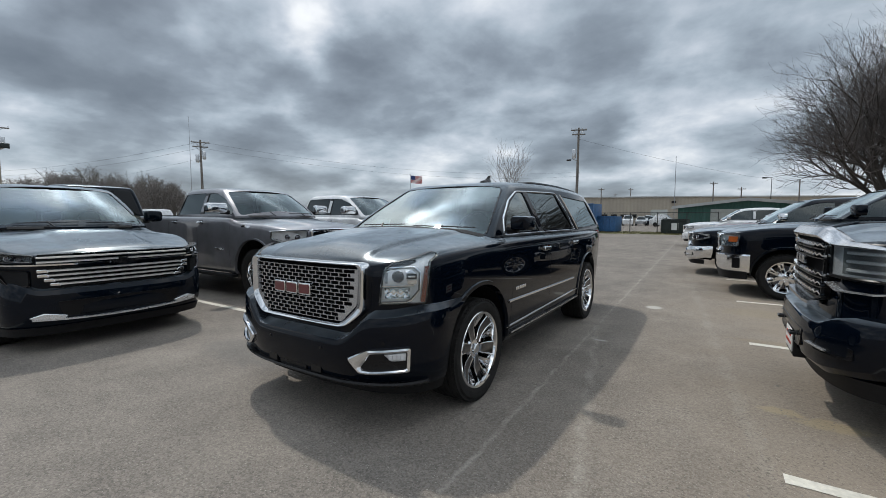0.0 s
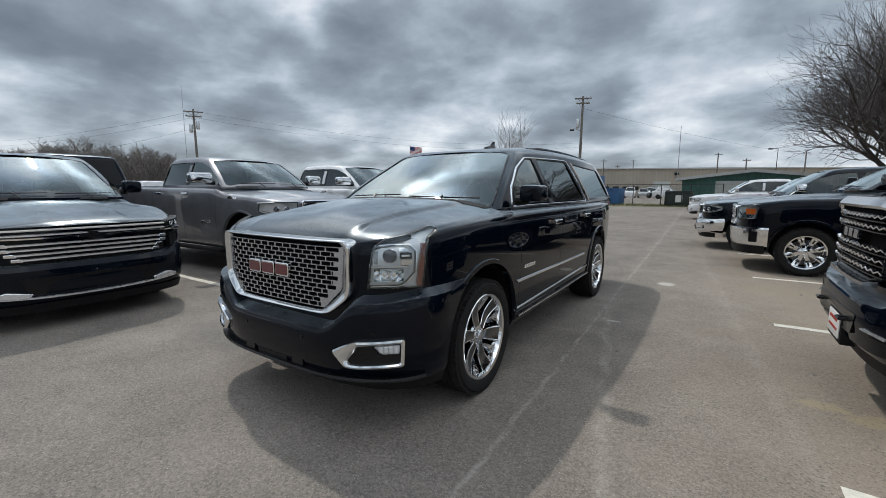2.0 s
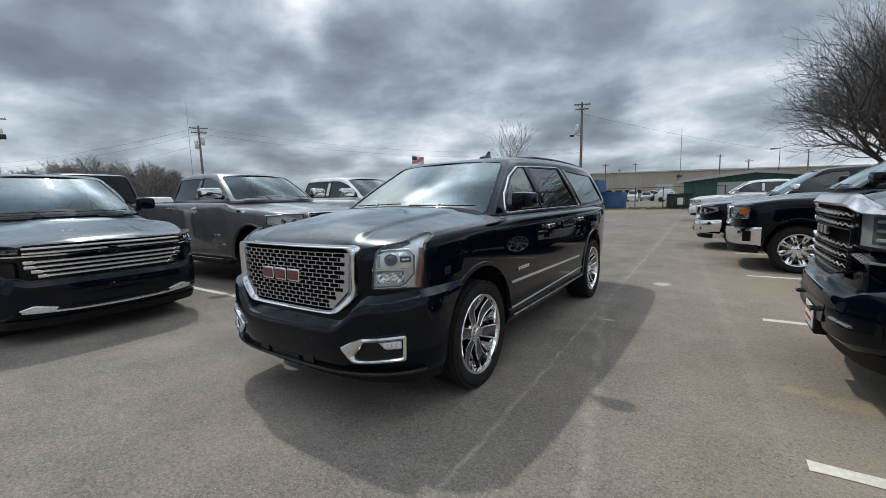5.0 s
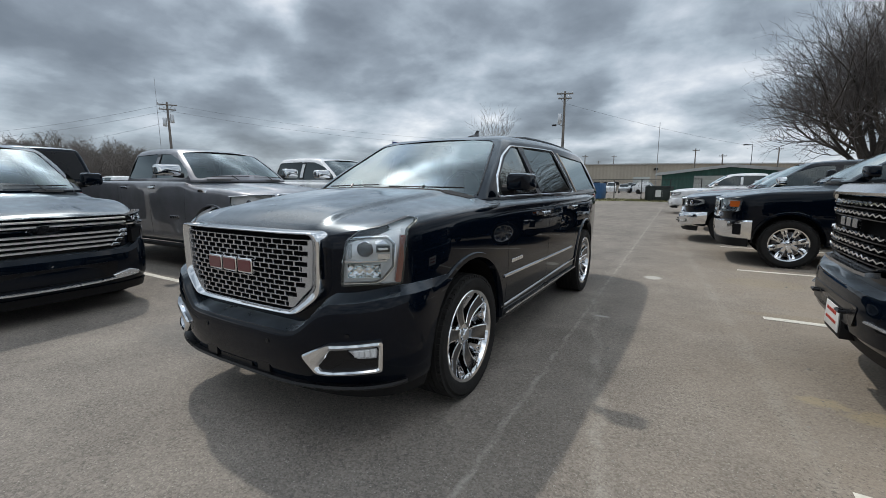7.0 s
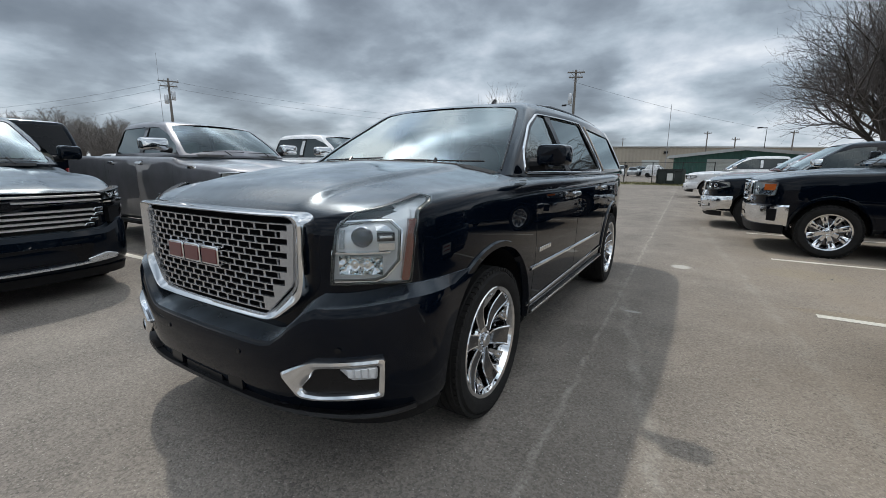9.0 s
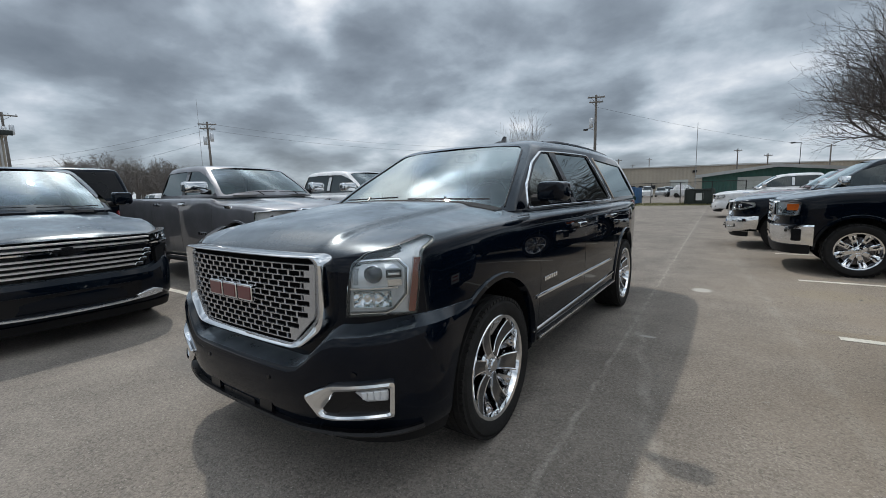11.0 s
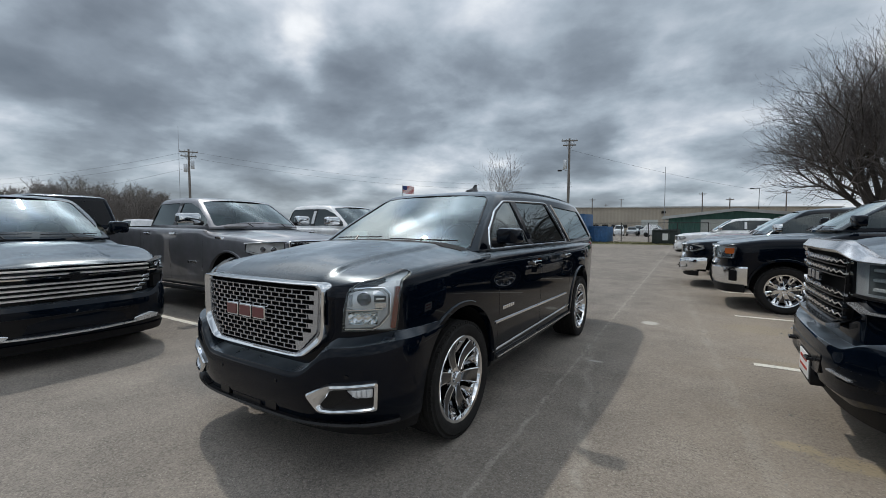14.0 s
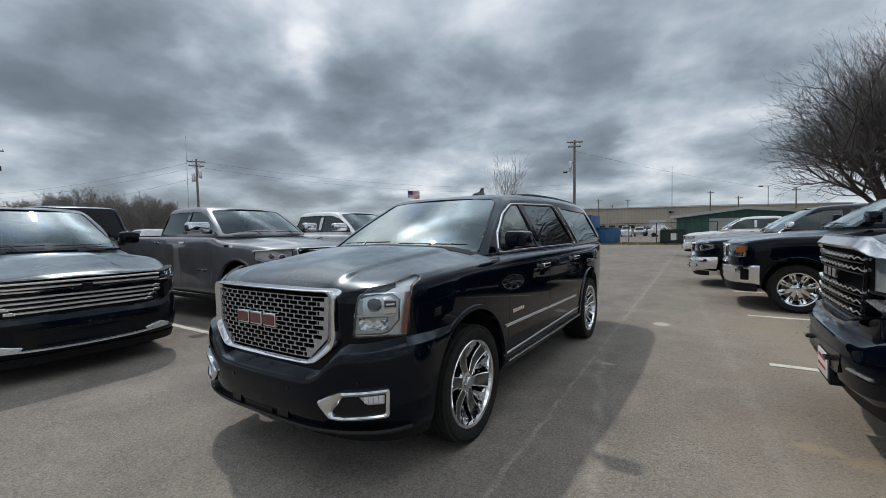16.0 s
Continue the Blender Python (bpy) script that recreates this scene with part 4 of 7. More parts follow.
# ---- the black full-size SUV in the middle of the lane ----
def main_suv(m):
    root = thing("sport_utility_vehicle", "gloss black full-size SUV with chrome mesh grille on asphalt", "car", m)
    nose = [(0, -0.915), (0.3, -0.91), (0.50, -0.89), (0.70, -0.835), (0.86, -0.735), (0.95, -0.60), (0.985, -0.42), (1.008, -0.15), (1.018, 0.35)]
    tail = [(1.018, 1.5), (1.006, 3.4), (0.945, 4.1), (0.88, 4.45), (0.78, 4.60)]

    def dome(x, y):
        # a raised middle between two creases that spread towards the screen
        xc = 0.50 + 0.14 * smooth(-0.75, 0.30, y)
        side = 1 - smooth(xc - 0.012, xc + 0.062, abs(x))
        return (0.030 * side - 0.010 * smooth(0.0, 0.42, abs(x)) * side) * smooth(-0.90, -0.66, y) * (1 - 0.8 * smooth(0.1, 0.45, y))
    car = Car(nose, tail,
              [(-0.89, 1.135), (-0.84, 1.175), (-0.7, 1.228), (-0.5, 1.270), (-0.3, 1.298), (0.0, 1.336), (0.22, 1.362), (0.36, 1.366), (0.62, 1.33), (0.9, 1.30), (4.60, 1.30)],
              [(-0.89, 1.115), (-0.8, 1.160), (-0.5, 1.226), (0.0, 1.262), (0.5, 1.276), (0.8, 1.280), (4.60, 1.275)],
              [(-0.89, 0.42), (-0.5, 0.36), (0.6, 0.33), (2.8, 0.33), (3.9, 0.38), (4.60, 0.52)], 3.302, 0.411, dome, 4.0)
    C = Cabin(1.30, 1.912, 0.945, 0.665, (0.26, 1.16), (4.52, 4.30), bow=0.12, drop=0.05)
    win = [(rounded([(0.63, 1.335), (1.50, 1.335), (1.47, 1.775), (1.30, 1.77), (1.03, 1.655), (0.74, 1.46)], 0.05), "tinted"),
           (rounded([(1.60, 1.335), (2.74, 1.335), (2.52, 1.775), (1.57, 1.778)], 0.05), "privacy"),
           (rounded([(2.98, 1.34), (4.26, 1.34), (4.08, 1.745), (2.78, 1.765)], 0.05), "privacy")]
    F = car.front
    arch = 0.505
    build(car, C, root, "black_paint", win, True, well=arch)

    # front bumper, cut by the wheel arches
    def zt(s):
        return 0.665 + 0.185 * smooth(0.42, 0.68, s) + 0.035 * smooth(0.7, 1.0, s)

    def zb(s):
        return 0.325 + 0.03 * smooth(0.7, 1.3, s)
    prof = [(0.0, -0.12), (0.0, 0.02), (0.10, 0.062), (0.35, 0.088), (0.70, 0.10), (0.86, 0.098), (0.93, 0.085), (1.0, 0.012), (1.0, -0.12)]
    bm = bumper(car, 1.42, prof, zt, zb, lambda s: 1 - 0.82 * smooth(0.85, 1.4, s))
    me = mesh_of("front_bumper", bm, M["black_paint"], M["plastic"], sharp=None)
    part("front_bumper", cut(me, wells(car, arch, 0.5)[:2], "front_bumper"), None, root)

    # lower lip with a grey edge and the dark air dam
    part("bumper_lip", bumper(car, 1.0, [(0, 0.03), (0, 0.085), (0.5, 0.10), (1, 0.095), (1, 0.03)], lambda s: 0.372 + 0.02 * smooth(0.4, 1, s), lambda s: 0.345 + 0.02 * smooth(0.4, 1, s), lambda s: 1 - 0.75 * smooth(0.8, 1.25, s)), M["trim"], root)
    bm = bumper(car, 1.40, [(0, -0.10), (0, -0.035), (0.6, 0.0), (1, 0.02), (1, -0.10)], lambda s: 0.36 + 0.02 * smooth(0.9, 1.3, s), lambda s: 0.262, lambda s: 1 - 0.5 * smooth(0.9, 1.3, s))
    part("air_dam", cut(mesh_of("air_dam", bm, M["plastic"], sharp=None), wells(car, arch, 0.5)[:2], "air_dam"), None, root)
    for s in (-0.33, 0.16):
        part("tow_hook_opening", plate(rounded([(s, 0.375), (s + 0.10, 0.375), (s + 0.10, 0.455), (s, 0.455)], 0.01, 2), F, 0.04, 0.083), M["trim"], root)
    part("lower_grille", plate([(-0.20, 0.36), (0.10, 0.36), (0.10, 0.40), (-0.20, 0.40)], F, 0.03, 0.076), M["trim"], root)
    for s in (-0.74, -0.28, 0.28, 0.74):
        part("parking_sensor", plate([(s + 0.011 * math.cos(a), 0.655 + 0.011 * math.sin(a)) if abs(s) > 0.5 else (s + 0.011 * math.cos(a), 0.57 + 0.011 * math.sin(a)) for a in (k * math.pi / 6 for k in range(12))], F, 0.08, 0.1035), M["trim"], root)

    # grille: a broad chrome surround, flaring towards the sides, with a brick-like mesh set back in it
    half_o = [(0.616, 1.166), (0.608, 0.838), (0.455, 0.722)]
    half_i = [(0.552, 1.140), (0.545, 0.868), (0.412, 0.750)]
    out = rounded(half_o + [(-x, z) for x, z in half_o[::-1]], 0.055, 5)
    inn = rounded(half_i + [(-x, z) for x, z in half_i[::-1]], 0.045, 5)
    g = part("grille", rim_between(out, inn, F, [(0, -0.03), (0, 0.050), (0.10, 0.064), (0.24, 0.068), (0.40, 0.064), (1.0, 0.030), (1.0, -0.01)]), M["chrome"], root, "chrome grille surround")
    part("grille_backing", plate(dense(inn, 0.06), F, -0.02, 0.002), M["void"], g)
    rows, z0, z1 = 14, 0.763, 1.122
    step = (z1 - z0) / (rows - 1)

    def mesh_half(z):
        return 0.563 - 0.014 * smooth(1.10, 0.88, z) - max(0.0, 0.885 - z) * 1.02
    for k in range(rows):
        z = z0 + step * k
        wz = mesh_half(z)
        n = 22
        bm = band([(-wz + 2 * wz * i / n, z) for i in range(n + 1)], 0.0078, F, 0.038, 0.046)
        if k < rows - 1:
            sp = 0.0735
            for i in range(-9, 10):
                s = i * sp + (sp / 2 if k % 2 else 0)
                if abs(s) > wz - 0.05:
                    continue
                band([(s, z), (s, z + step)], 0.0068, F, 0.040, 0.045, bm)
            for sg in (-1, 1):
                e = wz - (0.060 if k % 2 else 0.028)
                w2 = mesh_half(z + step)
                plate([(sg * e, z), (sg * wz, z), (sg * w2, z + step), (sg * e, z + step)], F, 0.032, 0.046, bm)
        part("grille_bar", bm, M["mesh_chrome"], g)
    # plain red blocks for the badge
    for i, s in enumerate((-0.247, -0.108, 0.031)):
        b = rounded([(s, 0.918), (s + 0.126, 0.918), (s + 0.126, 1.002), (s, 1.002)], 0.014, 3)
        e = part("badge", plate(b, F, 0.04, 0.076, edge=0.004), M["chrome"], g, "chrome-edged red badge block")
        part("badge_face", plate(inset(b, 0.010), F, 0.06, 0.079), M["red_enamel"], e)

    for sg in (1, -1):
        # the lamp leans back where it runs up into the bonnet
        def lean(s, z):
            return 6.0 * max(0.0, z - (car.sh(F(abs(s), 1.0).y) - 0.10)) ** 2
        H = lambda s, z, d=0.0: F(s, z, d - lean(s, z))
        G = lambda s, z, d=0.0, sg=sg: F(sg * s, z, d)
        poly = rounded([(0.700, 0.893), (0.722, 1.126), (0.782, 1.172), (0.916, 1.197), (1.02, 1.222), (1.10, 1.240), (1.135, 1.228), (1.112, 1.205), (1.040, 1.176), (1.014, 1.11), (0.998, 0.899), (0.88, 0.903)], 0.022, 4)
        poly = dense(poly, 0.05)
        pipe = [(0.716, 0.905), (0.868, 0.910), (0.903, 0.925), (0.958, 0.990), (0.964, 1.108), (0.930, 1.146), (0.84, 1.143), (0.73, 1.134)]
        h = headlamp(H, poly, root, [(0.822, 1.083, 0.038)], [(pipe, 0.011)],
                     rounded([(0.958, 0.912), (0.986, 0.908), (1.002, 1.03), (1.024, 1.148), (0.994, 1.150), (0.974, 1.03)], 0.008, 2), sg=sg, depth=0.042, back="lamp_silver",
                     span=(0.701, 1.134, polyline((0.70, 0.893), (0.88, 0.903), (0.997, 0.899), (1.014, 1.11), (1.040, 1.176), (1.112, 1.205), (1.135, 1.227)),
                           polyline((0.70, 0.90), (0.722, 1.126), (0.782, 1.172), (0.916, 1.197), (1.02, 1.222), (1.10, 1.240), (1.135, 1.229))))
        L = lambda s, z, d=0.0, sg=sg: F(sg * s, z, d - 0.008 - lean(s, z))
        pocket = [(0.716, 0.918), (0.860, 0.924), (0.893, 0.936), (0.941, 0.993), (0.944, 1.100), (0.912, 1.132), (0.732, 1.120)]
        part("lamp_pocket", plate(dense(rounded(pocket, 0.01, 2), 0.05), L, 0.02, 0.0245), M["lamp_mid"], h)
        dish = []
        for j in range(9):
            v = -1 + 2 * j / 8
            dish.append([L(0.815 + 0.078 * u, 0.974 + 0.036 * v, 0.026 + 0.019 * max(u * u, v * v) - 0.005 * math.cos(11 * u) * math.cos(5 * v)) for u in (-1 + 2 * i / 26 for i in range(27))])
        part("lower_bowl", loft(dish, False, closed=False), M["chrome"], h, sharp=60)
        part("lamp_bulb", tube([L(0.82, 0.974, 0.024), L(0.82, 0.974, 0.042)], [0.013, 0.008], 10), M["reflector"], h)
        part("lamp_label_block", plate([(0.874, 1.066), (0.936, 1.066), (0.936, 1.099), (0.874, 1.099)], L, 0.02, 0.040), M["trim"], h)
        part("lamp_label_bar", plate([(0.884, 1.078), (0.928, 1.078), (0.928, 1.088), (0.884, 1.088)], L, 0.03, 0.0415), M["satin_chrome"], h)
        part("lamp_baffle", plate([(0.872, 1.106), (0.928, 1.106), (0.905, 1.126), (0.868, 1.124)], L, 0.02, 0.038), M["reflector"], h)
        part("lamp_baffle", plate([(0.880, 1.030), (0.936, 1.030), (0.936, 1.058), (0.880, 1.058)], L, 0.02, 0.036), M["reflector"], h)
        part("lamp_baffle", plate([(0.734, 1.035), (0.752, 1.035), (0.752, 1.105), (0.734, 1.102)], L, 0.02, 0.034), M["lamp_dark"], h)
        part("lamp_divider", band([(0.712, 0.911), (0.864, 0.917), (0.898, 0.930), (0.950, 0.991), (0.955, 1.104), (0.922, 1.139), (0.73, 1.127)], 0.005, L, 0.02, 0.036), M["lamp_dark"], h)
        part("lamp_shelf", band([(0.722, 1.020), (0.80, 1.019), (0.92, 1.024)], 0.013, L, 0.02, 0.044), M["reflector"], h)
        # fog lamp in its chrome bezel
        D = 0.110
        B = lambda s, z, d=0.0, sg=sg: F(sg * s, z, D * (1 - 0.5 * smooth(0.85, 1.15, s)) * (0.9 + 0.2 * (z - 0.45)) + d)
        bo = rounded([(0.503, 0.531), (0.644, 0.606), (0.894, 0.632), (0.888, 0.466), (0.64, 0.440), (0.585, 0.443)], 0.018, 4)
        bi = rounded([(0.600, 0.487), (0.667, 0.576), (0.874, 0.600), (0.868, 0.489), (0.674, 0.465), (0.610, 0.465)], 0.014, 4)
        z = part("fog_lamp", rim_between(bo, bi, B, [(0, -0.03), (0, 0.006), (0.12, 0.015), (0.5, 0.018), (0.88, 0.011), (1, 0.002), (1, -0.04)]), M["chrome"], root, "chrome fog lamp bezel")
        part("fog_recess", plate(dense(bi, 0.05), B, -0.04, -0.003), M["trim"], z)
        part("fog_lens", plate(rounded([(0.742, 0.580), (0.868, 0.594), (0.866, 0.541), (0.785, 0.537)], 0.01, 2), B, -0.03, 0.003, edge=0.003), M["lamp_mid"], z)
        for k in range(4):
            u = 0.772 + 0.024 * k
            part("fog_facet", plate([(u, 0.546), (u + 0.018, 0.546), (u + 0.020, 0.583 + 0.003 * k), (u - 0.004, 0.580 + 0.003 * k)], B, -0.01, 0.008, edge=0.004), M["lamp_silver"], z)

    add_wheels(car, root, "street", 0.300, 0.285, 1.002)
    arch_flare(car, root, M["black_paint"], arch - 0.012, arch + 0.045, 0.014, z0=0.34)
    seams(car, root, [[(0.56, 0.42), (0.60, 0.8), (0.56, 1.26)], [(1.62, 0.43), (1.62, 1.26)], [(2.70, 0.43), (2.72, 0.85), (2.84, 1.02), (2.86, 1.26)]])
    for sg in (1, -1):
        S, G = car.side(sg), C.side(sg)
        handle(S, 1.44, 1.145, root, M["chrome"])
        handle(S, 2.54, 1.155, root, M["chrome"])
        part("door_strip", band([(0.51 + 0.205 * k, 0.716 - 0.003 * k) for k in range(11)], 0.026, S, 0.0, 0.014), M["chrome"], root, "chrome strip along the doors")
        part("badge_letters", bars_for_words(S, 0.66, 0.80, 0.030, 6, 0.25, 0.0, 0.006), M["chrome"], root)
        part("rocker_strip", band([(0.48 + 0.224 * k, 0.482 + 0.004 * k) for k in range(11)], 0.018, S, 0.0, 0.012), M["chrome"], root)
        bm = bmesh.new()
        box(bm, (sg * 0.955, 1.65, 0.418), (0.12, 2.20, 0.034), 0.012)
        st = part("running_board", bm, M["trim"], root)
        part("step_strip", boxes(((sg * 1.017, 1.65, 0.420), (0.010, 2.16, 0.014), 0.004)), M["chrome"], st)
        ring = rounded([(0.60, 1.305), (2.81, 1.305), (2.57, 1.80), (1.28, 1.795), (0.99, 1.685), (0.70, 1.48)], 0.05)
        part("window_trim", frame_of(dense(ring, 0.15), 0.015, G, 0.0, 0.010, edge=0.004), M["chrome"], root, "chrome window surround")
        part("window_trim", band([(2.96, 1.318), (2.88, 1.47), (2.80, 1.66), (2.755, 1.78)], 0.016, G, 0.0, 0.010), M["chrome"], root)
        part("door_pillar", plate([(1.485, 1.325), (1.615, 1.325), (1.585, 1.79), (1.455, 1.79)], G, -0.01, 0.004), M["trim"], root)
        if sg > 0:
            door_mirror(root, sg, (1.10, 0.60, 1.42), (0.19, 0.135, 0.14), M["black_paint"], 0.05)
        else:
            door_mirror(root, sg, (1.01, 1.02, 1.405), (0.10, 0.16, 0.24), M["black_paint"], 0.02)
        # roof rail
        rail = [G(1.7 + 0.32 * k, C.roof - 0.02, -0.09) + Vector((0, 0, 0.020 if 0 < k < 8 else 0.002)) for k in range(9)]
        part("roof_rail", tube(rail, 0.018, 8), M["black_paint"], root)
        if sg > 0:
            part("screen_pillar_trim", tube([C.screen(sg * (C.w(C.yf(z), z) - 0.055), z, 0.004) for z in (1.33, 1.45, 1.6, 1.75, 1.80)], 0.005, 6), M["trim"], root)
        part("tail_light", boxes(((sg * 0.815, 4.52, 1.10), (0.10, 0.12, 0.42), 0.03)), M["red_lens"], root)
        part("wiper_cowl_end", plate(rounded([(0.33, 1.245), (0.55, 1.245), (0.52, 1.285), (0.36, 1.275)], 0.01, 2), S, -0.05, 0.001), M["black_paint"], root)
    # aerial fin, cowl, wipers, paper on the dash
    bm = bmesh.new()
    fin = [(0.055, 0.16, 0.0, 1.905), (0.044, 0.135, 0.01, 1.94), (0.016, 0.055, 0.07, 1.975), (0.009, 0.032, 0.10, 2.022)]
    loft([[Vector((p * math.cos(a), 2.0 + o + q * math.sin(a), z)) for a in (k * math.pi / 6 for k in range(12))] for p, q, o, z in fin], True, bm)
    part("roof_aerial", bm, M["trim"], root)
    rows = []
    for i in range(25):
        x = -0.84 + 1.68 * i / 24
        y = C.screen(x, 1.31).y
        rows.append([Vector((x, y - 0.13 + 0.10 * k, car.ztop(x, y - 0.13 + 0.10 * k) + (0.006 if 0 < k < 2 else -0.004))) for k in (0, 0.15, 1, 1.9, 2.2)])
    part("cowl_panel", loft(rows, False, closed=False), M["plastic"], root)
    wiper(root, C, -0.66, -0.06, 1.378, 1.392)
    wiper(root, C, 0.06, 0.72, 1.378, 1.366)
    bm = bmesh.new()
    box(bm, (-0.66, 0.72, 1.41), (0.20, 0.02, 0.08), 0, Matrix.Translation((0, 0, 0)))
    part("dash_card", bm, M["paper"], root, "white card on the dashboard")
    return root


main_suv(pose(-2.66, 3.40, 0))


# ---- other vehicles ----
def truck_shape(wb=3.67, fo=0.95, ro=1.25, hw=1.03, r=0.41, hood=(1.10, 1.22), belt=1.30, roof=1.93, screen=(0.45, 1.25), cab_end=3.02, suv=False, high=0.0):
    nose = [(0, -fo), (0.35, -fo + 0.005), (0.58, -fo + 0.03), (0.78, -fo + 0.09), (0.92, -fo + 0.20), (hw - 0.035, -fo + 0.38), (hw - 0.01, -fo + 0.62), (hw, 0.2)]
    e = wb + ro
    tail = [(hw, 1.2), (hw, e - 0.8), (hw - 0.01, e - 0.25), (hw - 0.05, e - 0.05), (hw - 0.08, e)]
    h0, h1 = hood
    car = Car(nose, tail,
              [(-fo + 0.03, h0 - 0.02), (-fo + 0.12, h0 + 0.02), (-fo + 0.4, h0 + 0.06), (0.1, h1), (0.5, h1 + 0.02), (0.8, belt - 0.01), (e, belt - 0.01 if suv else belt + 0.03)],
              [(-fo + 0.03, h0 - 0.06), (-fo + 0.2, h0 - 0.02), (-0.2, h1 - 0.07), (0.5, h1 - 0.035), (0.9, belt - 0.035), (e, belt - 0.035 if suv else belt + 0.01)],
              [(-fo + 0.03, 0.42 + high), (0.6, 0.36 + high), (wb - 0.6, 0.36 + high), (e, 0.5 + high)], wb, r,
              lambda x, y: 0.022 * (1 - smooth(0.36, 0.46, abs(x))) * smooth(-fo + 0.03, -fo + 0.4, y) * (1 - smooth(0.3, 0.6, y)))
    C = Cabin(belt, roof, hw - 0.09, hw - 0.30, screen, (cab_end, cab_end - 0.16), bow=0.2, drop=0.035)
    return car, C


def cab_windows(C, y0, split, y2, kind=("tinted", "privacy"), extra=None):
    b, t = C.belt + 0.035, C.roof - 0.11
    ys = C.f[0] + (C.f[1] - C.f[0])
    win = [(rounded([(y0, b), (split - 0.05, b), (split - 0.05, t), (ys + 0.25, t - 0.005), (ys - 0.08, t - 0.11), (y0 + 0.08, b + 0.10)], 0.05), kind[0]),
           (rounded([(split + 0.05, b), (y2, b), (y2 - 0.10, t), (split + 0.05, t)], 0.06), kind[1])]
    if extra:
        win.append((rounded([(y2 + 0.22, b), (extra, b), (extra - 0.16, t - 0.02), (y2 + 0.05, t)], 0.05), "privacy"))
    return win


def side_fittings(car, C, root, doors, chrome="chrome", mirror="chrome", y_mir=0.72, strip=None, sides=(1, -1), trim=None, belt_z=1.15, wide=0.25):
    for sg in sides:
        S, G = car.side(sg), C.side(sg)
        for y in doors:
            handle(S, y, belt_z, root, M[chrome])
        door_mirror(root, sg, (car.hw + wide / 2 - 0.03, y_mir, C.belt + 0.15), (wide, 0.19, 0.15), M[mirror], 0.06)
        if strip:
            part("door_strip", band([(strip[0] + (strip[1] - strip[0]) * k / 10, strip[2]) for k in range(11)], 0.03, S, 0.0, 0.012), M[chrome], root)
        if trim:
            part("window_trim", frame_of(dense(trim, 0.15), 0.016, G, 0.0, 0.009, edge=0.003), M["chrome"], root)
        bm = boxes(((sg * (car.hw - 0.02), car.wb * 0.5, 0.40), (0.14, car.wb - 1.25, 0.06), 0.02))
        part("running_board", bm, M["plastic"], root)
    wiper(root, C, -0.62, 0.02, C.belt + 0.04, C.belt + 0.05)
    wiper(root, C, 0.10, 0.74, C.belt + 0.04, C.belt + 0.045)


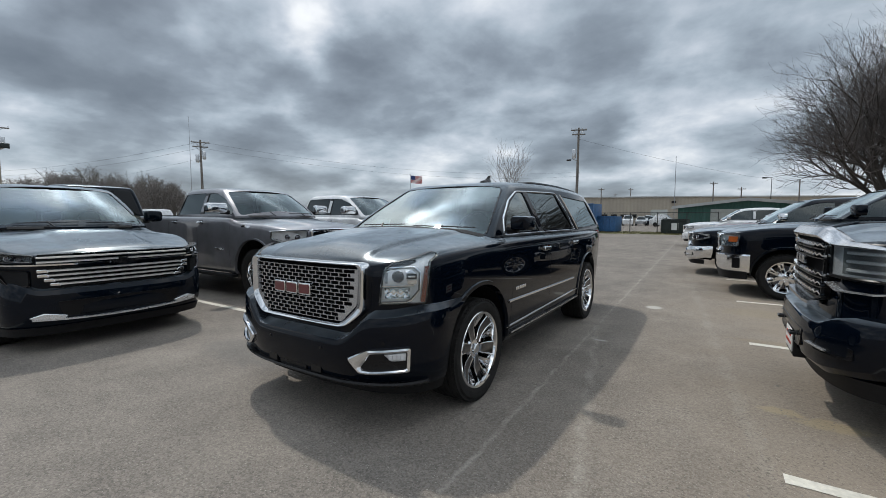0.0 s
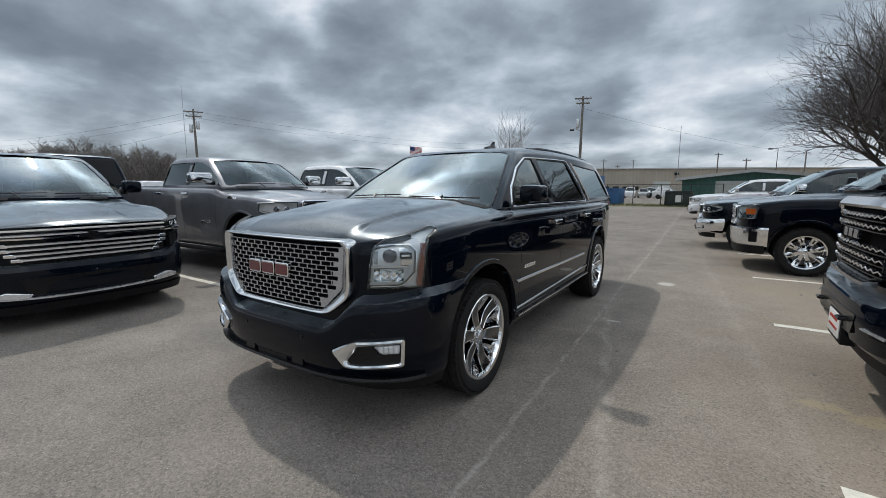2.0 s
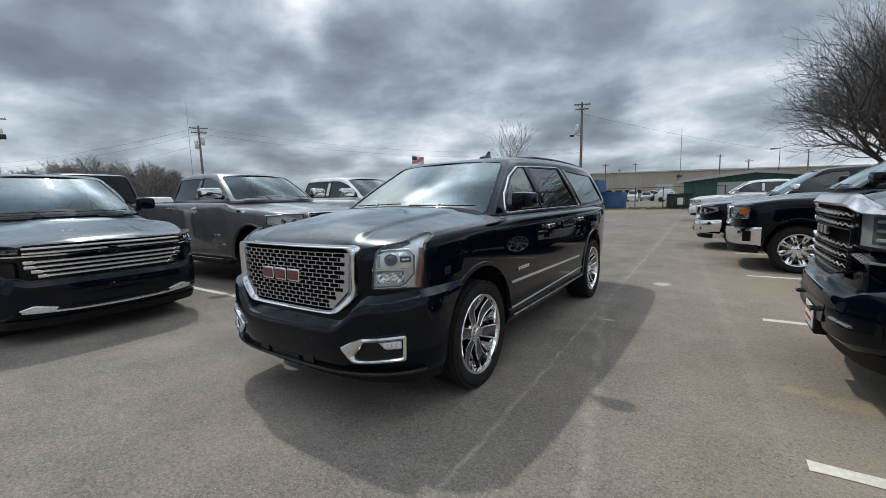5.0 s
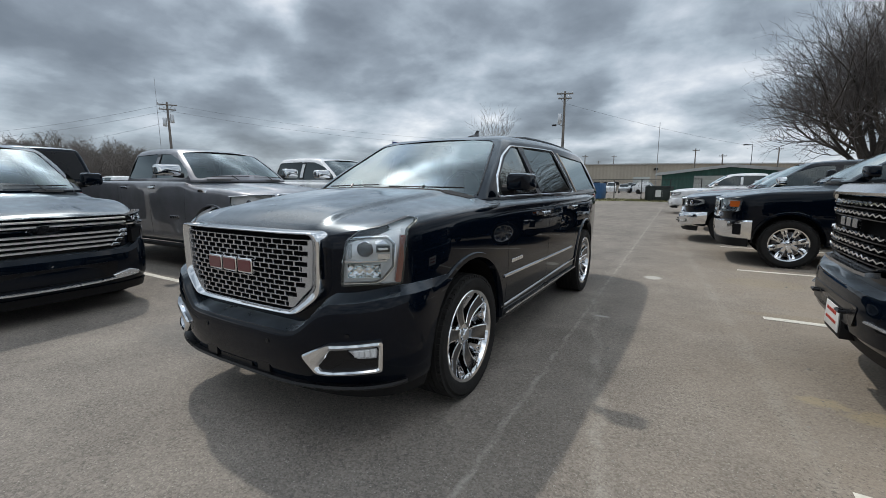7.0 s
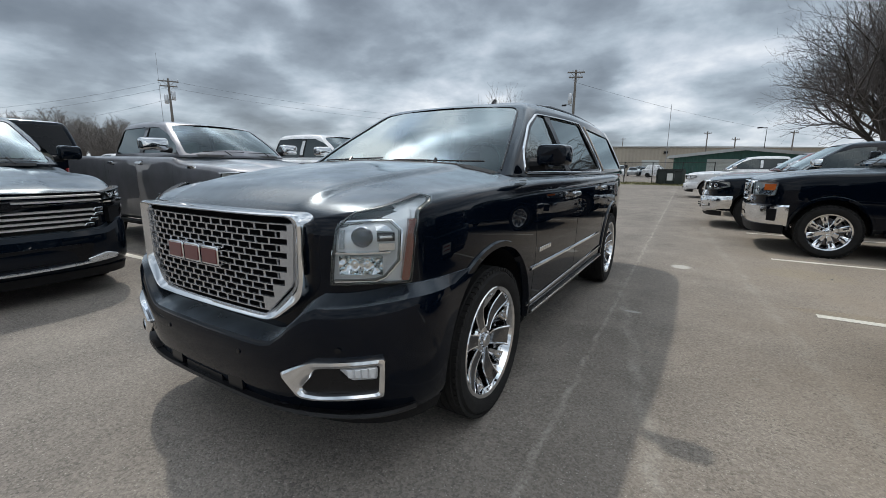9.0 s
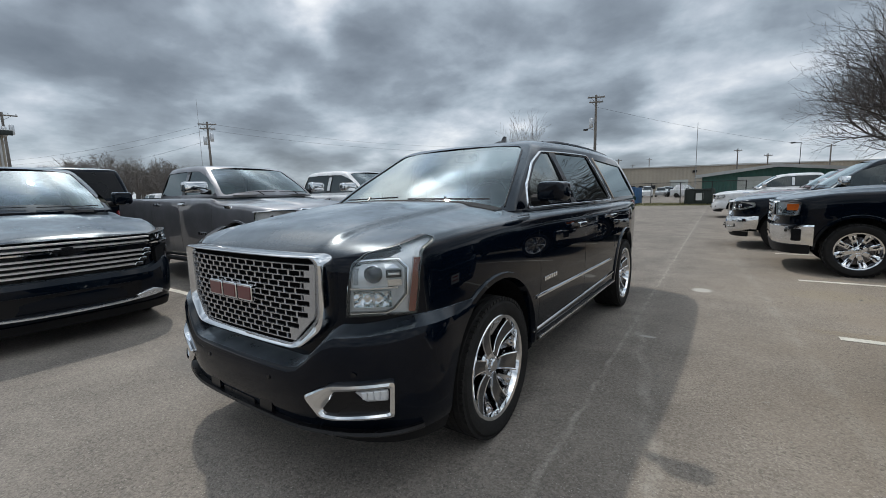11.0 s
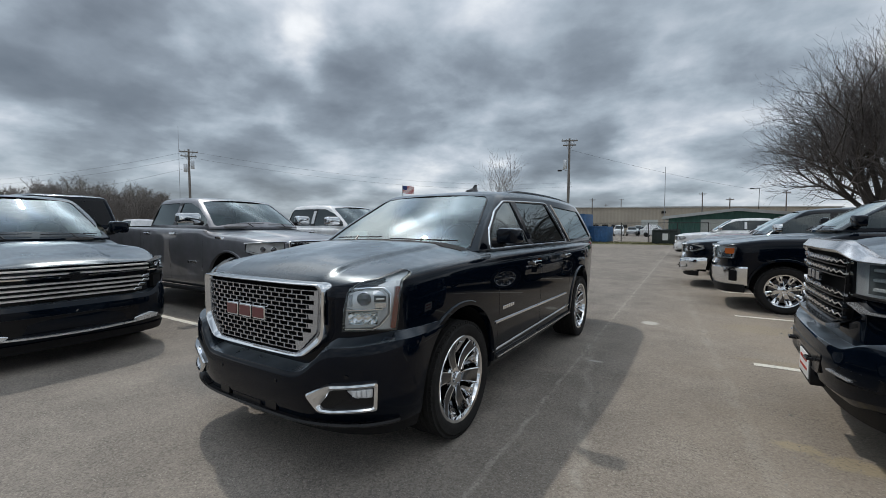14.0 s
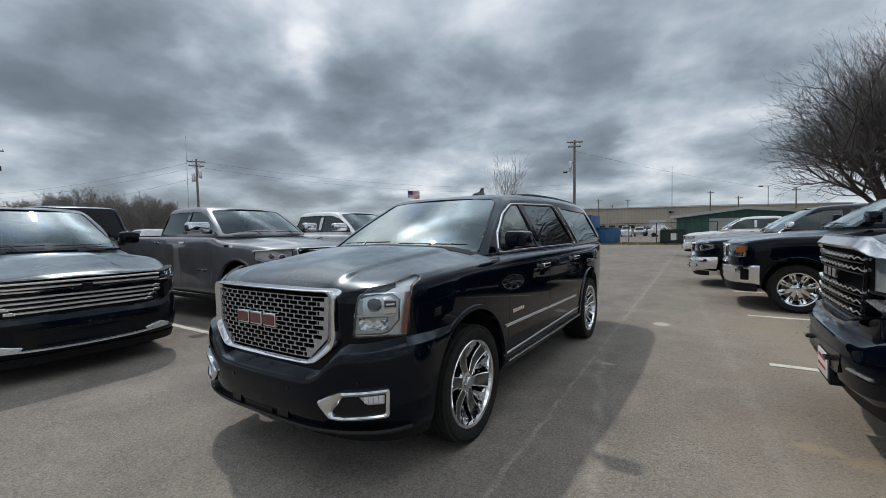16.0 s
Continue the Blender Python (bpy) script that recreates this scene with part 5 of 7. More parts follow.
def bar_grille_suv(m):
    root = thing("sport_utility_vehicle", "black SUV with chrome bar grille, parked nose out", "car", m, "parked vehicles")
    car, C = truck_shape(3.07, 0.96, 1.30, 1.03, 0.405, (1.10, 1.285), 1.345, 1.975, (0.40, 1.30), 4.28, suv=True)
    win = cab_windows(C, 0.66, 1.62, 2.62, extra=4.0)
    F = car.front
    build(car, C, root, "dark_blue_paint", win, True, well=0.47)
    prof = [(0, -0.1), (0, 0.03), (0.15, 0.07), (0.5, 0.085), (0.85, 0.08), (0.96, 0.05), (1, 0.0), (1, -0.1)]
    bm = bumper(car, 1.40, prof, lambda s: 0.70 + 0.10 * smooth(0.7, 0.95, s), lambda s: 0.27 + 0.04 * smooth(0.6, 1.2, s), lambda s: 1 - 0.85 * smooth(0.85, 1.35, s))
    part("front_bumper", cut(mesh_of("front_bumper", bm, M["dark_blue_paint"], M["plastic"], sharp=None), wells(car, 0.47, 0.5)[:2], "front_bumper"), None, root)
    out = dense(rounded([(-0.74, 1.075), (-0.72, 0.80), (-0.60, 0.70), (0.60, 0.70), (0.72, 0.80), (0.74, 1.075)], 0.03, 3), 0.08)
    g = part("grille", plate(out, F, -0.03, 0.03), M["trim"], root, "black grille with chrome bars")
    for k, z in enumerate((0.745, 0.795, 0.845, 0.895, 0.99, 1.04)):
        wz = min(0.735, 0.62 + (z - 0.72) * 0.9)
        part("grille_bar", band([(-wz + 2 * wz * i / 24, z) for i in range(25)], 0.026, F, 0.02, 0.062), M["bright_bar"], g)
        if k < 4:
            for sg in (-1, 1):
                part("bar_end", plate(rounded([(sg * (wz - 0.09), z - 0.016), (sg * wz, z - 0.016), (sg * wz, z + 0.018), (sg * (wz - 0.07), z + 0.018)], 0.008, 2), F, 0.03, 0.07, edge=0.004), M["chrome"], g)
    part("chrome_crossbar", band([(-1.18 + 2.36 * i / 40, 0.955 + 0.015 * abs(-1.18 + 2.36 * i / 40) ** 2) for i in range(41)], 0.030, F, 0.02, 0.066), M["chrome"], g)
    part("badge", plate([(-0.13, 0.945), (-0.045, 0.945), (-0.045, 0.925), (0.045, 0.925), (0.045, 0.945), (0.13, 0.945), (0.105, 0.985), (0.045, 0.985), (0.045, 1.0), (-0.045, 1.0), (-0.045, 0.985), (-0.105, 0.985)], F, 0.05, 0.082), M["dark_chrome"], g, "plain dark badge")
    for sg in (1, -1):
        poly = dense(rounded([(0.76, 0.985), (0.76, 1.065), (0.98, 1.095), (1.18, 1.115), (1.20, 1.03)], 0.02, 3), 0.06)
        headlamp(F, poly, root, [(0.86, 1.03, 0.024), (0.96, 1.04, 0.024)], [([(0.78, 1.0), (1.0, 1.01), (1.16, 1.03)], 0.012)], sg=sg, back="plastic")
        G = lambda s, z, d=0.0, sg=sg: F(sg * s, z, d)
        part("lamp_scoop", plate(dense(rounded([(0.80, 0.74), (0.80, 0.90), (1.12, 0.93), (1.10, 0.86), (0.98, 0.76)], 0.03, 3), 0.06), G, -0.02, 0.05), M["plastic"], root)
        part("scoop_edge", band([(0.79, 0.74), (0.95, 0.755), (1.03, 0.86), (1.13, 0.90)], 0.014, G, 0.03, 0.056), M["dark_chrome"], root)
        part("corner_vent", band([(1.15, 0.50), (1.16, 0.62)], 0.05, G, 0.0, 0.04), M["plastic"], root)
        part("bumper_end", plate(dense(rounded([(0.52, 0.405), (0.56, 0.36), (0.78, 0.385), (0.80, 0.41), (0.70, 0.445)], 0.012, 3), 0.06), G, 0.06, 0.112, edge=0.006), M["satin_chrome"], root)
    part("bumper_strip", band([(-0.78 + 1.56 * i / 20, 0.345 + 0.06 * abs(-0.78 + 1.56 * i / 20) ** 2) for i in range(21)], 0.032, F, 0.05, 0.108), M["satin_chrome"], root, "satin strip along the bumper")
    part("lower_grille", plate(dense(rounded([(-0.55, 0.39), (-0.6, 0.56), (0.6, 0.56), (0.55, 0.39)], 0.03, 3), 0.08), F, 0.0, 0.089), M["trim"], root)
    part("air_dam", bumper(car, 1.15, [(0, -0.06), (0, 0.02), (1, 0.06), (1, -0.06)], lambda s: 0.29, lambda s: 0.20, lambda s: 1 - 0.8 * smooth(0.8, 1.2, s)), M["plastic"], root)
    add_wheels(car, root, "plain", 0.27)
    arch_flare(car, root, M["dark_blue_paint"], 0.46, 0.51, 0.012)
    side_fittings(car, C, root, (1.45, 2.5), mirror="dark_blue_paint", y_mir=0.90)
    part("roof_aerial", boxes(((0, 1.75, 1.945), (0.05, 0.2, 0.05), 0.015)), M["trim"], root)
    return root


def crew_pickup(m, label, paint="grey_paint", hd=False, detail=True, bumper_mat=None, glass=("tinted", "privacy"), hollow=True, group="parked vehicles", tall=False):
    """A crew-cab pickup with a wide grille between swept lamps."""
    root = thing("pickup_truck", label, "pickup truck", m, group)
    if hd:
        car, C = truck_shape(3.78, 1.0, 1.30, 1.04, 0.42, (1.345, 1.41), 1.48, 2.07, (0.55, 1.30), 3.02, high=0.08)
        gz0, gz1 = 0.865, 1.345
    else:
        car, C = truck_shape(3.67, 0.97, 1.25, 1.04, 0.41, (1.13, 1.24), 1.33, 1.93, (0.48, 1.25), 3.02) if not tall else truck_shape(3.67, 0.97, 1.25, 1.04, 0.46, (1.295, 1.415), 1.50, 2.075, (0.48, 1.25), 3.02, high=0.08)
        gz0, gz1 = (0.72, 1.10) if not tall else (0.84, 1.282)
    bumper_mat = bumper_mat or paint
    F = car.front
    e = car.wb + (1.30 if hd else 1.25)
    build(car, C, root, paint, cab_windows(C, 0.78, 1.86, 2.86, glass), hollow, bed=(3.1, e - 0.08, 0.50), well=0.61 if tall else 0.49)
    zt0 = 0.76 if hd else 0.68
    prof = [(0, -0.1), (0, 0.05), (0.15, 0.10), (0.55, 0.12), (0.90, 0.117), (0.97, 0.105), (1, 0.08), (1, -0.1)]
    bm = bumper(car, 1.30, prof, lambda s: zt0 + 0.07 * smooth(0.65, 0.85, s), lambda s: 0.36 + (0.06 if hd else 0) + 0.10 * smooth(0.7, 1.2, s), lambda s: 1 - 0.8 * smooth(0.9, 1.3, s))
    part("front_bumper", cut(mesh_of("front_bumper", bm, M[bumper_mat], M["plastic"], sharp=None), wells(car, 0.61 if tall else 0.49, 0.5)[:2], "front_bumper"), None, root)
    part("lower_grille", plate(dense(rounded([(-0.46, zt0 - 0.24), (-0.5, zt0 - 0.10), (0.5, zt0 - 0.10), (0.46, zt0 - 0.24)], 0.03, 3), 0.08), F, 0.05, 0.124), M["trim"], root)
    part("air_dam", bumper(car, 1.1, [(0, -0.06), (0, 0.02), (1, 0.07), (1, -0.06)], lambda s: 0.40 + (0.06 if hd else 0), lambda s: 0.29 + (0.05 if hd else 0), lambda s: 1 - 0.8 * smooth(0.8, 1.2, s)), M["plastic"], root)
    h = gz1 - gz0
    out = dense(rounded([(-0.60, gz1), (-0.56, gz0 + 0.1 * h), (-0.42, gz0), (0.42, gz0), (0.56, gz0 + 0.1 * h), (0.60, gz1)], 0.05, 4), 0.07)
    g = part("grille", frame_of(out, 0.05 if not hd else 0.02, F, -0.02, 0.085 if not hd else 0.05, edge=0.014), M["chrome" if not hd else "trim"], root, "grille surround")
    part("grille_backing", plate(inset(out, 0.03), F, -0.02, 0.03), M["void"], g)
    rows = 6 if hd else 5
    for k in range(rows):
        z = gz0 + h * (0.16 + 0.70 * k / (rows - 1))
        if hd and k == 3:
            part("badge_letters", bars_for_words(F, -0.22, z - 0.03, 0.06, 3, 0.40, 0.05, 0.070), M["smoked_chrome"], g)
            continue
        wz = (0.585 if hd else 0.53) if z > gz0 + 0.15 * h else 0.46
        n = 26
        bm = band([(-wz + 2 * wz * i / n, z + (0.008 if i % 2 else -0.008)) for i in range(n + 1)], 0.019 if hd else 0.020, F, 0.04, 0.066)
        part("grille_bar", bm, M["chrome"], g)
        if hd:
            part("grille_shelf", band([(-wz + 2 * wz * i / 12, z - 0.030) for i in range(13)], 0.016, F, 0.03, 0.058), M["trim"], g)
    zl, zh = (gz0 + (0.44 if hd else 0.42) * h, gz1 - (0.045 if hd else 0.03))
    if hd:
        # bright shoulder over the grille and lamps
        rings = []
        for i in range(41):
            q = -1.12 + 2.24 * i / 40
            z = gz1 + 0.035 - 0.075 * smooth(0.50, 0.78, abs(q)) - 0.02 * smooth(0.8, 1.1, abs(q))
            t2 = 1 - 0.62 * smooth(0.56, 0.80, abs(q))
            rings.append([F(q, z - 0.05 * t2, -0.03), F(q, z - 0.05 * t2, 0.070), F(q, z - 0.032 * t2, 0.082), F(q, z + 0.02 * t2, 0.040 - 0.02 * (1 - t2)), F(q, z + 0.03 * t2, 0.0), F(q, z, -0.05)])
        part("grille_brow", loft(rings), M["brow_chrome"], root, "chrome brow over grille and headlights")
    for sg in (1, -1):
        G = lambda s, z, d=0.0, sg=sg: F(sg * s, z, d)
        if hd:
            wrap_lamp(G, root, 0.60, 1.38, lambda q: zl + 0.09 * smooth(1.0, 1.38, q), lambda q: zh - 0.015 * smooth(1.0, 1.38, q))
        else:
            poly = dense(rounded([(0.66, zl), (0.64, zh), (0.96, zh), (1.22, zh - 0.01), (1.24, zl + 0.08), (0.98, zl + 0.01)], 0.03, 3), 0.06)
            headlamp(F, poly, root, [(0.80, (zl + zh) / 2, 0.045), (0.95, (zl + zh) / 2 + 0.01, 0.040)], [([(0.68, zl + 0.03), (0.95, zl + 0.04), (1.18, zl + 0.10)], 0.014)], sg=sg, back="lamp_mid")
        if tall:
            part("lamp_brow", band([(0.62, zh + 0.004), (0.96, zh + 0.004), (1.23, zh - 0.006)], 0.022, G, 0.01, 0.062), M["chrome"], root)
        if hd and sg > 0:
            part("grille_lip", band([(-0.45, gz0 - 0.012), (-0.3, gz0 - 0.018), (0, gz0 - 0.018), (0.3, gz0 - 0.018), (0.45, gz0 - 0.012)], 0.042, F, 0.02, 0.092), M["smoked_chrome"], g)
        if hd:
            part("lamp_underline", band([(0.60, zl - 0.05), (0.72, zl - 0.09), (0.95, zl - 0.08), (1.2, zl - 0.03)], 0.014, G, 0.0, 0.05), M["satin_chrome"], root)
        part("fog_lamp", plate(dense(rounded([(0.66, zt0 - 0.19), (0.68, zt0 - 0.11), (0.92, zt0 - 0.10), (0.92, zt0 - 0.18)], 0.02, 3), 0.06), G, 0.05, 0.121), M["trim"], root)
        part("fog_strip", band([(0.60, zt0 - 0.16), (0.78, zt0 - 0.165)], 0.02, G, 0.08, 0.14), M["satin_chrome"], root)
        part("tow_hook", tube([G(0.36, zt0 - 0.17, 0.10), G(0.36, zt0 - 0.17, 0.155), G(0.30, zt0 - 0.17, 0.155), G(0.30, zt0 - 0.17, 0.10)], 0.012, 6), M["trim"], root)
        part("tail_light", boxes(((sg * (car.hw - 0.05), e - 0.06, 1.05), (0.09, 0.12, 0.45), 0.02)), M["red_lens"], root)
        S = car.side(sg)
        part("badge_letters", bars_for_words(S, 0.95, 0.86, 0.045, 4, 0.30, 0.0, 0.007), M["chrome"], root)
        part("hood_badge", plate(rounded([(0.10, car.sh(0.2) - 0.07), (0.36, car.sh(0.2) - 0.06), (0.34, car.sh(0.2) - 0.02), (0.12, car.sh(0.2) - 0.03)], 0.012, 2), S, -0.01, 0.008), M["chrome"], root)
    for sg in (1, -1):
        part("door_pillar", plate([(1.80, C.belt + 0.04), (1.92, C.belt + 0.04), (1.92, C.roof - 0.115), (1.80, C.roof - 0.115)], C.side(sg), -0.01, 0.004), M["trim"], root)
    add_wheels(car, root, "plain", 0.265 if not hd else 0.26)
    arch_flare(car, root, M[paint], 0.595 if tall else 0.475, 0.65 if tall else 0.535, 0.016)
    seams(car, root, [[(0.74, 0.48), (0.76, 0.9), (0.70, C.belt - 0.06)], [(1.88, 0.48), (1.88, C.belt - 0.06)], [(2.86, 0.6), (2.90, 1.05), (2.96, C.belt - 0.06)], [(3.05, 0.9), (3.05, C.belt - 0.02)]])
    side_fittings(car, C, root, (1.72, 2.74), mirror="chrome", y_mir=0.86, trim=None, belt_z=C.belt - 0.12, wide=0.36 if tall else 0.25)
    return root, car


def chrome_pickup(m):
    root = thing("pickup_truck", "black crew-cab pickup with chrome bumper and chrome off-road wheels", "pickup truck", m, "parked vehicles")
    car, C = truck_shape(3.64, 0.97, 1.2, 1.02, 0.405, (1.22, 1.355), 1.445, 2.0, (0.48, 1.25), 3.0, high=0.06)
    F = car.front
    build(car, C, root, "black_paint", cab_windows(C, 0.78, 1.84, 2.84), True, bed=(3.1, 4.76, 0.5), well=0.485)
    prof = [(0, -0.1), (0, 0.03), (0.2, 0.06), (0.6, 0.075), (0.92, 0.07), (1, 0.02), (1, -0.1)]
    bm = bumper(car, 1.24, prof, lambda s: 0.79, lambda s: 0.46, lambda s: 1 - 0.6 * smooth(0.9, 1.3, s))
    part("front_bumper", cut(mesh_of("front_bumper", bm, M["chrome"], M["plastic"], sharp=None), wells(car, 0.485, 0.5)[:2], "front_bumper"), None, root, "chrome front bumper")
    part("air_dam", bumper(car, 1.2, [(0, -0.08), (0, 0.02), (1, 0.05), (1, -0.08)], lambda s: 0.47, lambda s: 0.33, lambda s: 1 - 0.6 * smooth(0.9, 1.3, s)), M["plastic"], root)
    out = dense(rounded([(-0.58, 1.165), (-0.60, 0.90), (-0.52, 0.82), (0.52, 0.82), (0.60, 0.90), (0.58, 1.165)], 0.04, 3), 0.08)
    g = part("grille", frame_of(out, 0.05, F, -0.02, 0.07, edge=0.012), M["chrome"], root, "chrome bar grille")
    part("grille_backing", plate(inset(out, 0.03), F, -0.02, 0.02), M["trim"], g)
    for z in (0.90, 0.985, 1.07):
        part("grille_bar", band([(-0.54 + 1.08 * i / 16, z) for i in range(17)], 0.034, F, 0.01, 0.06), M["chrome"], g)
    for sg in (1, -1):
        poly = dense(rounded([(0.64, 0.93), (0.63, 1.15), (0.95, 1.16), (1.07, 1.15), (1.05, 0.94)], 0.03, 3), 0.06)
        headlamp(F, poly, root, [(0.74, 1.03, 0.045)], [([(0.66, 0.955), (0.9, 0.955)], 0.02)], rounded([(0.90, 1.02), (1.04, 1.02), (1.05, 1.12), (0.90, 1.12)], 0.012, 2), "amber", sg=sg)
        G = lambda s, z, d=0.0, sg=sg: F(sg * s, z, d)
        part("fog_lamp", plate(dense(rounded([(1.00, 0.54), (1.00, 0.73), (1.10, 0.73), (1.10, 0.54)], 0.015, 3), 0.03), G, 0.03, 0.096), M["trim"], root)
    add_wheels(car, root, "offroad", 0.278, 0.30, car.hw + 0.01)
    arch_flare(car, root, M["black_paint"], 0.47, 0.54, 0.02)
    seams(car, root, [[(0.74, 0.48), (0.76, 0.9), (0.70, 1.28)], [(1.74, 0.48), (1.74, 1.28)]])
    side_fittings(car, C, root, (1.7, 2.7), mirror="black_paint", y_mir=0.86, belt_z=1.22)
    return root


def dark_suv(m, label):
    """A plain SUV seen from behind."""
    root = thing("sport_utility_vehicle", label, "car", m, "parked vehicles")
    car, C = truck_shape(3.07, 0.96, 1.30, 1.03, 0.41, (1.25, 1.38), 1.50, 2.24, (0.40, 1.30), 4.28, suv=True)
    build(car, C, root, "dark_blue_paint", cab_windows(C, 0.66, 1.62, 2.62, ("privacy", "privacy"), extra=4.0), True, well=0.47)
    add_wheels(car, root, "plain", 0.26)
    bm = bmesh.new()
    rows = []
    for j in range(7):
        z = C.belt + 0.05 + (C.roof - C.belt - 0.14) * j / 6
        w = C.w(C.yr(z), z) - 0.10
        rows.append([Vector((-w + 2 * w * i / 8, C.yr(z) - C.bowback * ((-w + 2 * w * i / 8) / w) ** 2 * 0.8 + 0.006, C.zd(C.yr(z), z))) for i in range(9)])
    loft(rows, False, bm, closed=False)
    part("rear_window", bm, M["trim"], root, "black rear window")
    for sg in (-1, 1):
        part("tail_light", boxes(((sg * 0.93, 4.30, 1.15), (0.10, 0.10, 0.42), 0.03)), M["red_lens"], root)
    side_fittings(car, C, root, (1.45, 2.5), mirror="dark_blue_paint", y_mir=0.78)

EAST, WEST = 90, -90
bar_grille_suv(pose(-7.07, 2.54, 0, rz=EAST))
crew_pickup(pose(-6.84, 5.76, 0, rz=EAST), "grey metallic crew-cab pickup with chrome mirrors, parked nose out", tall=True)
hd, hd_car = crew_pickup(pose(1.55, 4.94, 0, rz=WEST), "black heavy-duty pickup with chrome grille brow and dealer plate", "black_paint", hd=True)
plate_box = part("plate_bracket", boxes(((0.13, -1.07, 0.50), (0.36, 0.10, 0.22), 0.01)), M["plastic"], hd)
part("dealer_plate", boxes(((0.13, -1.124, 0.505), (0.31, 0.008, 0.165), 0.003)), M["paper"], plate_box, "white dealer plate with red bars")
part("plate_bars", bars_for_words(lambda u, v, d: Vector((u, -1.128 - d, v)), 0.02, 0.530, 0.024, 5, 0.22, 0, 0.004), M["red_ink"], plate_box)
part("plate_bars", bars_for_words(lambda u, v, d: Vector((u, -1.128 - d, v)), 0.01, 0.470, 0.020, 7, 0.24, 0, 0.004), M["red_ink"], plate_box)
chrome_pickup(pose(0.95, 10.95, 0, rz=WEST))
crew_pickup(pose(0.30, 13.98, 0, rz=WEST), "dark pickup with chrome bumper, parked nose out", "dark_blue_paint", bumper_mat="chrome")
crew_pickup(pose(0.7, 17.0, 0, rz=WEST), "black pickup parked nose out", "black_paint")
crew_pickup(pose(0.7, 20.0, 0, rz=WEST), "maroon pickup parked nose out", "red_paint")
crew_pickup(pose(-0.50, 25.6, 0, rz=WEST), "white pickup parked nose out", "white_paint")
crew_pickup(pose(-6.72, 8.9, 0, rz=EAST), "white pickup with chrome mirrors, parked nose out", "white_paint", tall=True)
dark_suv(pose(-16.4, 4.3, 0, rz=WEST), "dark SUV with black glass parked behind the front row")
crew_pickup(pose(-36.7, 14.6, 0, rz=WEST), "white pickup parked nose in", "white_paint", tall=True)

# ---- ground ----
def asphalt():
    """Worn asphalt: stone grain, faded blotches, dusty wheel tracks, pale joints and a rusty stain."""
    m = material("asphalt", (0.2, 0.19, 0.17), 0.85)
    t = m.node_tree
    b = t.nodes["Principled BSDF"]
    c = t.nodes.new("ShaderNodeTexCoord").outputs["Object"]
    s = t.nodes.new("ShaderNodeSeparateXYZ")
    t.links.new(c, s.inputs[0])
    X, Y = s.outputs["X"], s.outputs["Y"]
    vo = t.nodes.new("ShaderNodeTexVoronoi")
    vo.inputs["Scale"].default_value = 105
    t.links.new(c, vo.inputs["Vector"])
    stone = t.nodes.new("ShaderNodeSeparateColor")
    t.links.new(vo.outputs["Color"], stone.inputs[0])
    # coarser stone shows on the worn side of the joint, a smoother mat on the other
    worn = fmath(t, "MULTIPLY", fmath(t, "ADD", fmath(t, "ADD", X, 1.15), fmath(t, "MULTIPLY", fmath(t, "SUBTRACT", noise_tex(t, c, 1.1, 4, 0.6), 0.5), 1.2)), 1.6, clamp=True)
    grit = fmath(t, "ADD", 0.13, fmath(t, "MULTIPLY", worn, 0.06))
    vo2 = t.nodes.new("ShaderNodeTexVoronoi")
    vo2.inputs["Scale"].default_value = 38
    t.links.new(c, vo2.inputs["Vector"])
    fine = noise_tex(t, c, 38, 5, 0.75)
    mid = noise_tex(t, c, 1.7, 7, 0.62, 0.2)
    wide = noise_tex(t, c, 0.22, 4, 0.55)
    f = fmath(t, "ADD", fmath(t, "ADD", fmath(t, "MULTIPLY", stone.outputs[0], grit), fmath(t, "MULTIPLY", fine, 0.30)), fmath(t, "ADD", fmath(t, "MULTIPLY", mid, 0.26), fmath(t, "MULTIPLY", wide, 0.18)))
    col = ramp(t, f, [(0.34, (0.121, 0.108, 0.095)), (0.46, (0.224, 0.200, 0.174)), (0.54, (0.284, 0.253, 0.217)), (0.66, (0.435, 0.388, 0.328))])
    # the side of the lane is browner with dust
    side = fmath(t, "MULTIPLY", fmath(t, "ADD", fmath(t, "MULTIPLY", X, 0.45), 0.75), 1.0, clamp=True)
    dusty = fmath(t, "MULTIPLY", fmath(t, "MULTIPLY", side, noise_tex(t, c, 0.8, 5, 0.6)), 1.15)
    col = mixc(t, dusty, col, (0.300, 0.247, 0.189))

    def streak(a, k, width, amount, wob, scale, y0=-99.0, y1=999.0, broken=0.40):
        off = fmath(t, "SUBTRACT", X, fmath(t, "ADD", fmath(t, "MULTIPLY", Y, k), a))
        off = fmath(t, "ADD", off, fmath(t, "MULTIPLY", fmath(t, "SUBTRACT", noise_tex(t, c, scale, 4, 0.6), 0.5), wob))
        near = fmath(t, "SUBTRACT", 1.3, fmath(t, "DIVIDE", fmath(t, "ABSOLUTE", off), width), clamp=True)
        br = fmath(t, "MULTIPLY", fmath(t, "SUBTRACT", fmath(t, "ADD", fmath(t, "MULTIPLY", noise_tex(t, c, 4.0, 4, 0.7), 0.5), fmath(t, "MULTIPLY", noise_tex(t, c, 44.0, 4, 0.7), 0.5)), broken + 0.03), 6.0, clamp=True)
        run = fmath(t, "MULTIPLY", fmath(t, "SUBTRACT", Y, y0, clamp=True), fmath(t, "SUBTRACT", y1, Y, clamp=True))
        return fmath(t, "MULTIPLY", fmath(t, "MULTIPLY", fmath(t, "MULTIPLY", near, br), run), amount)
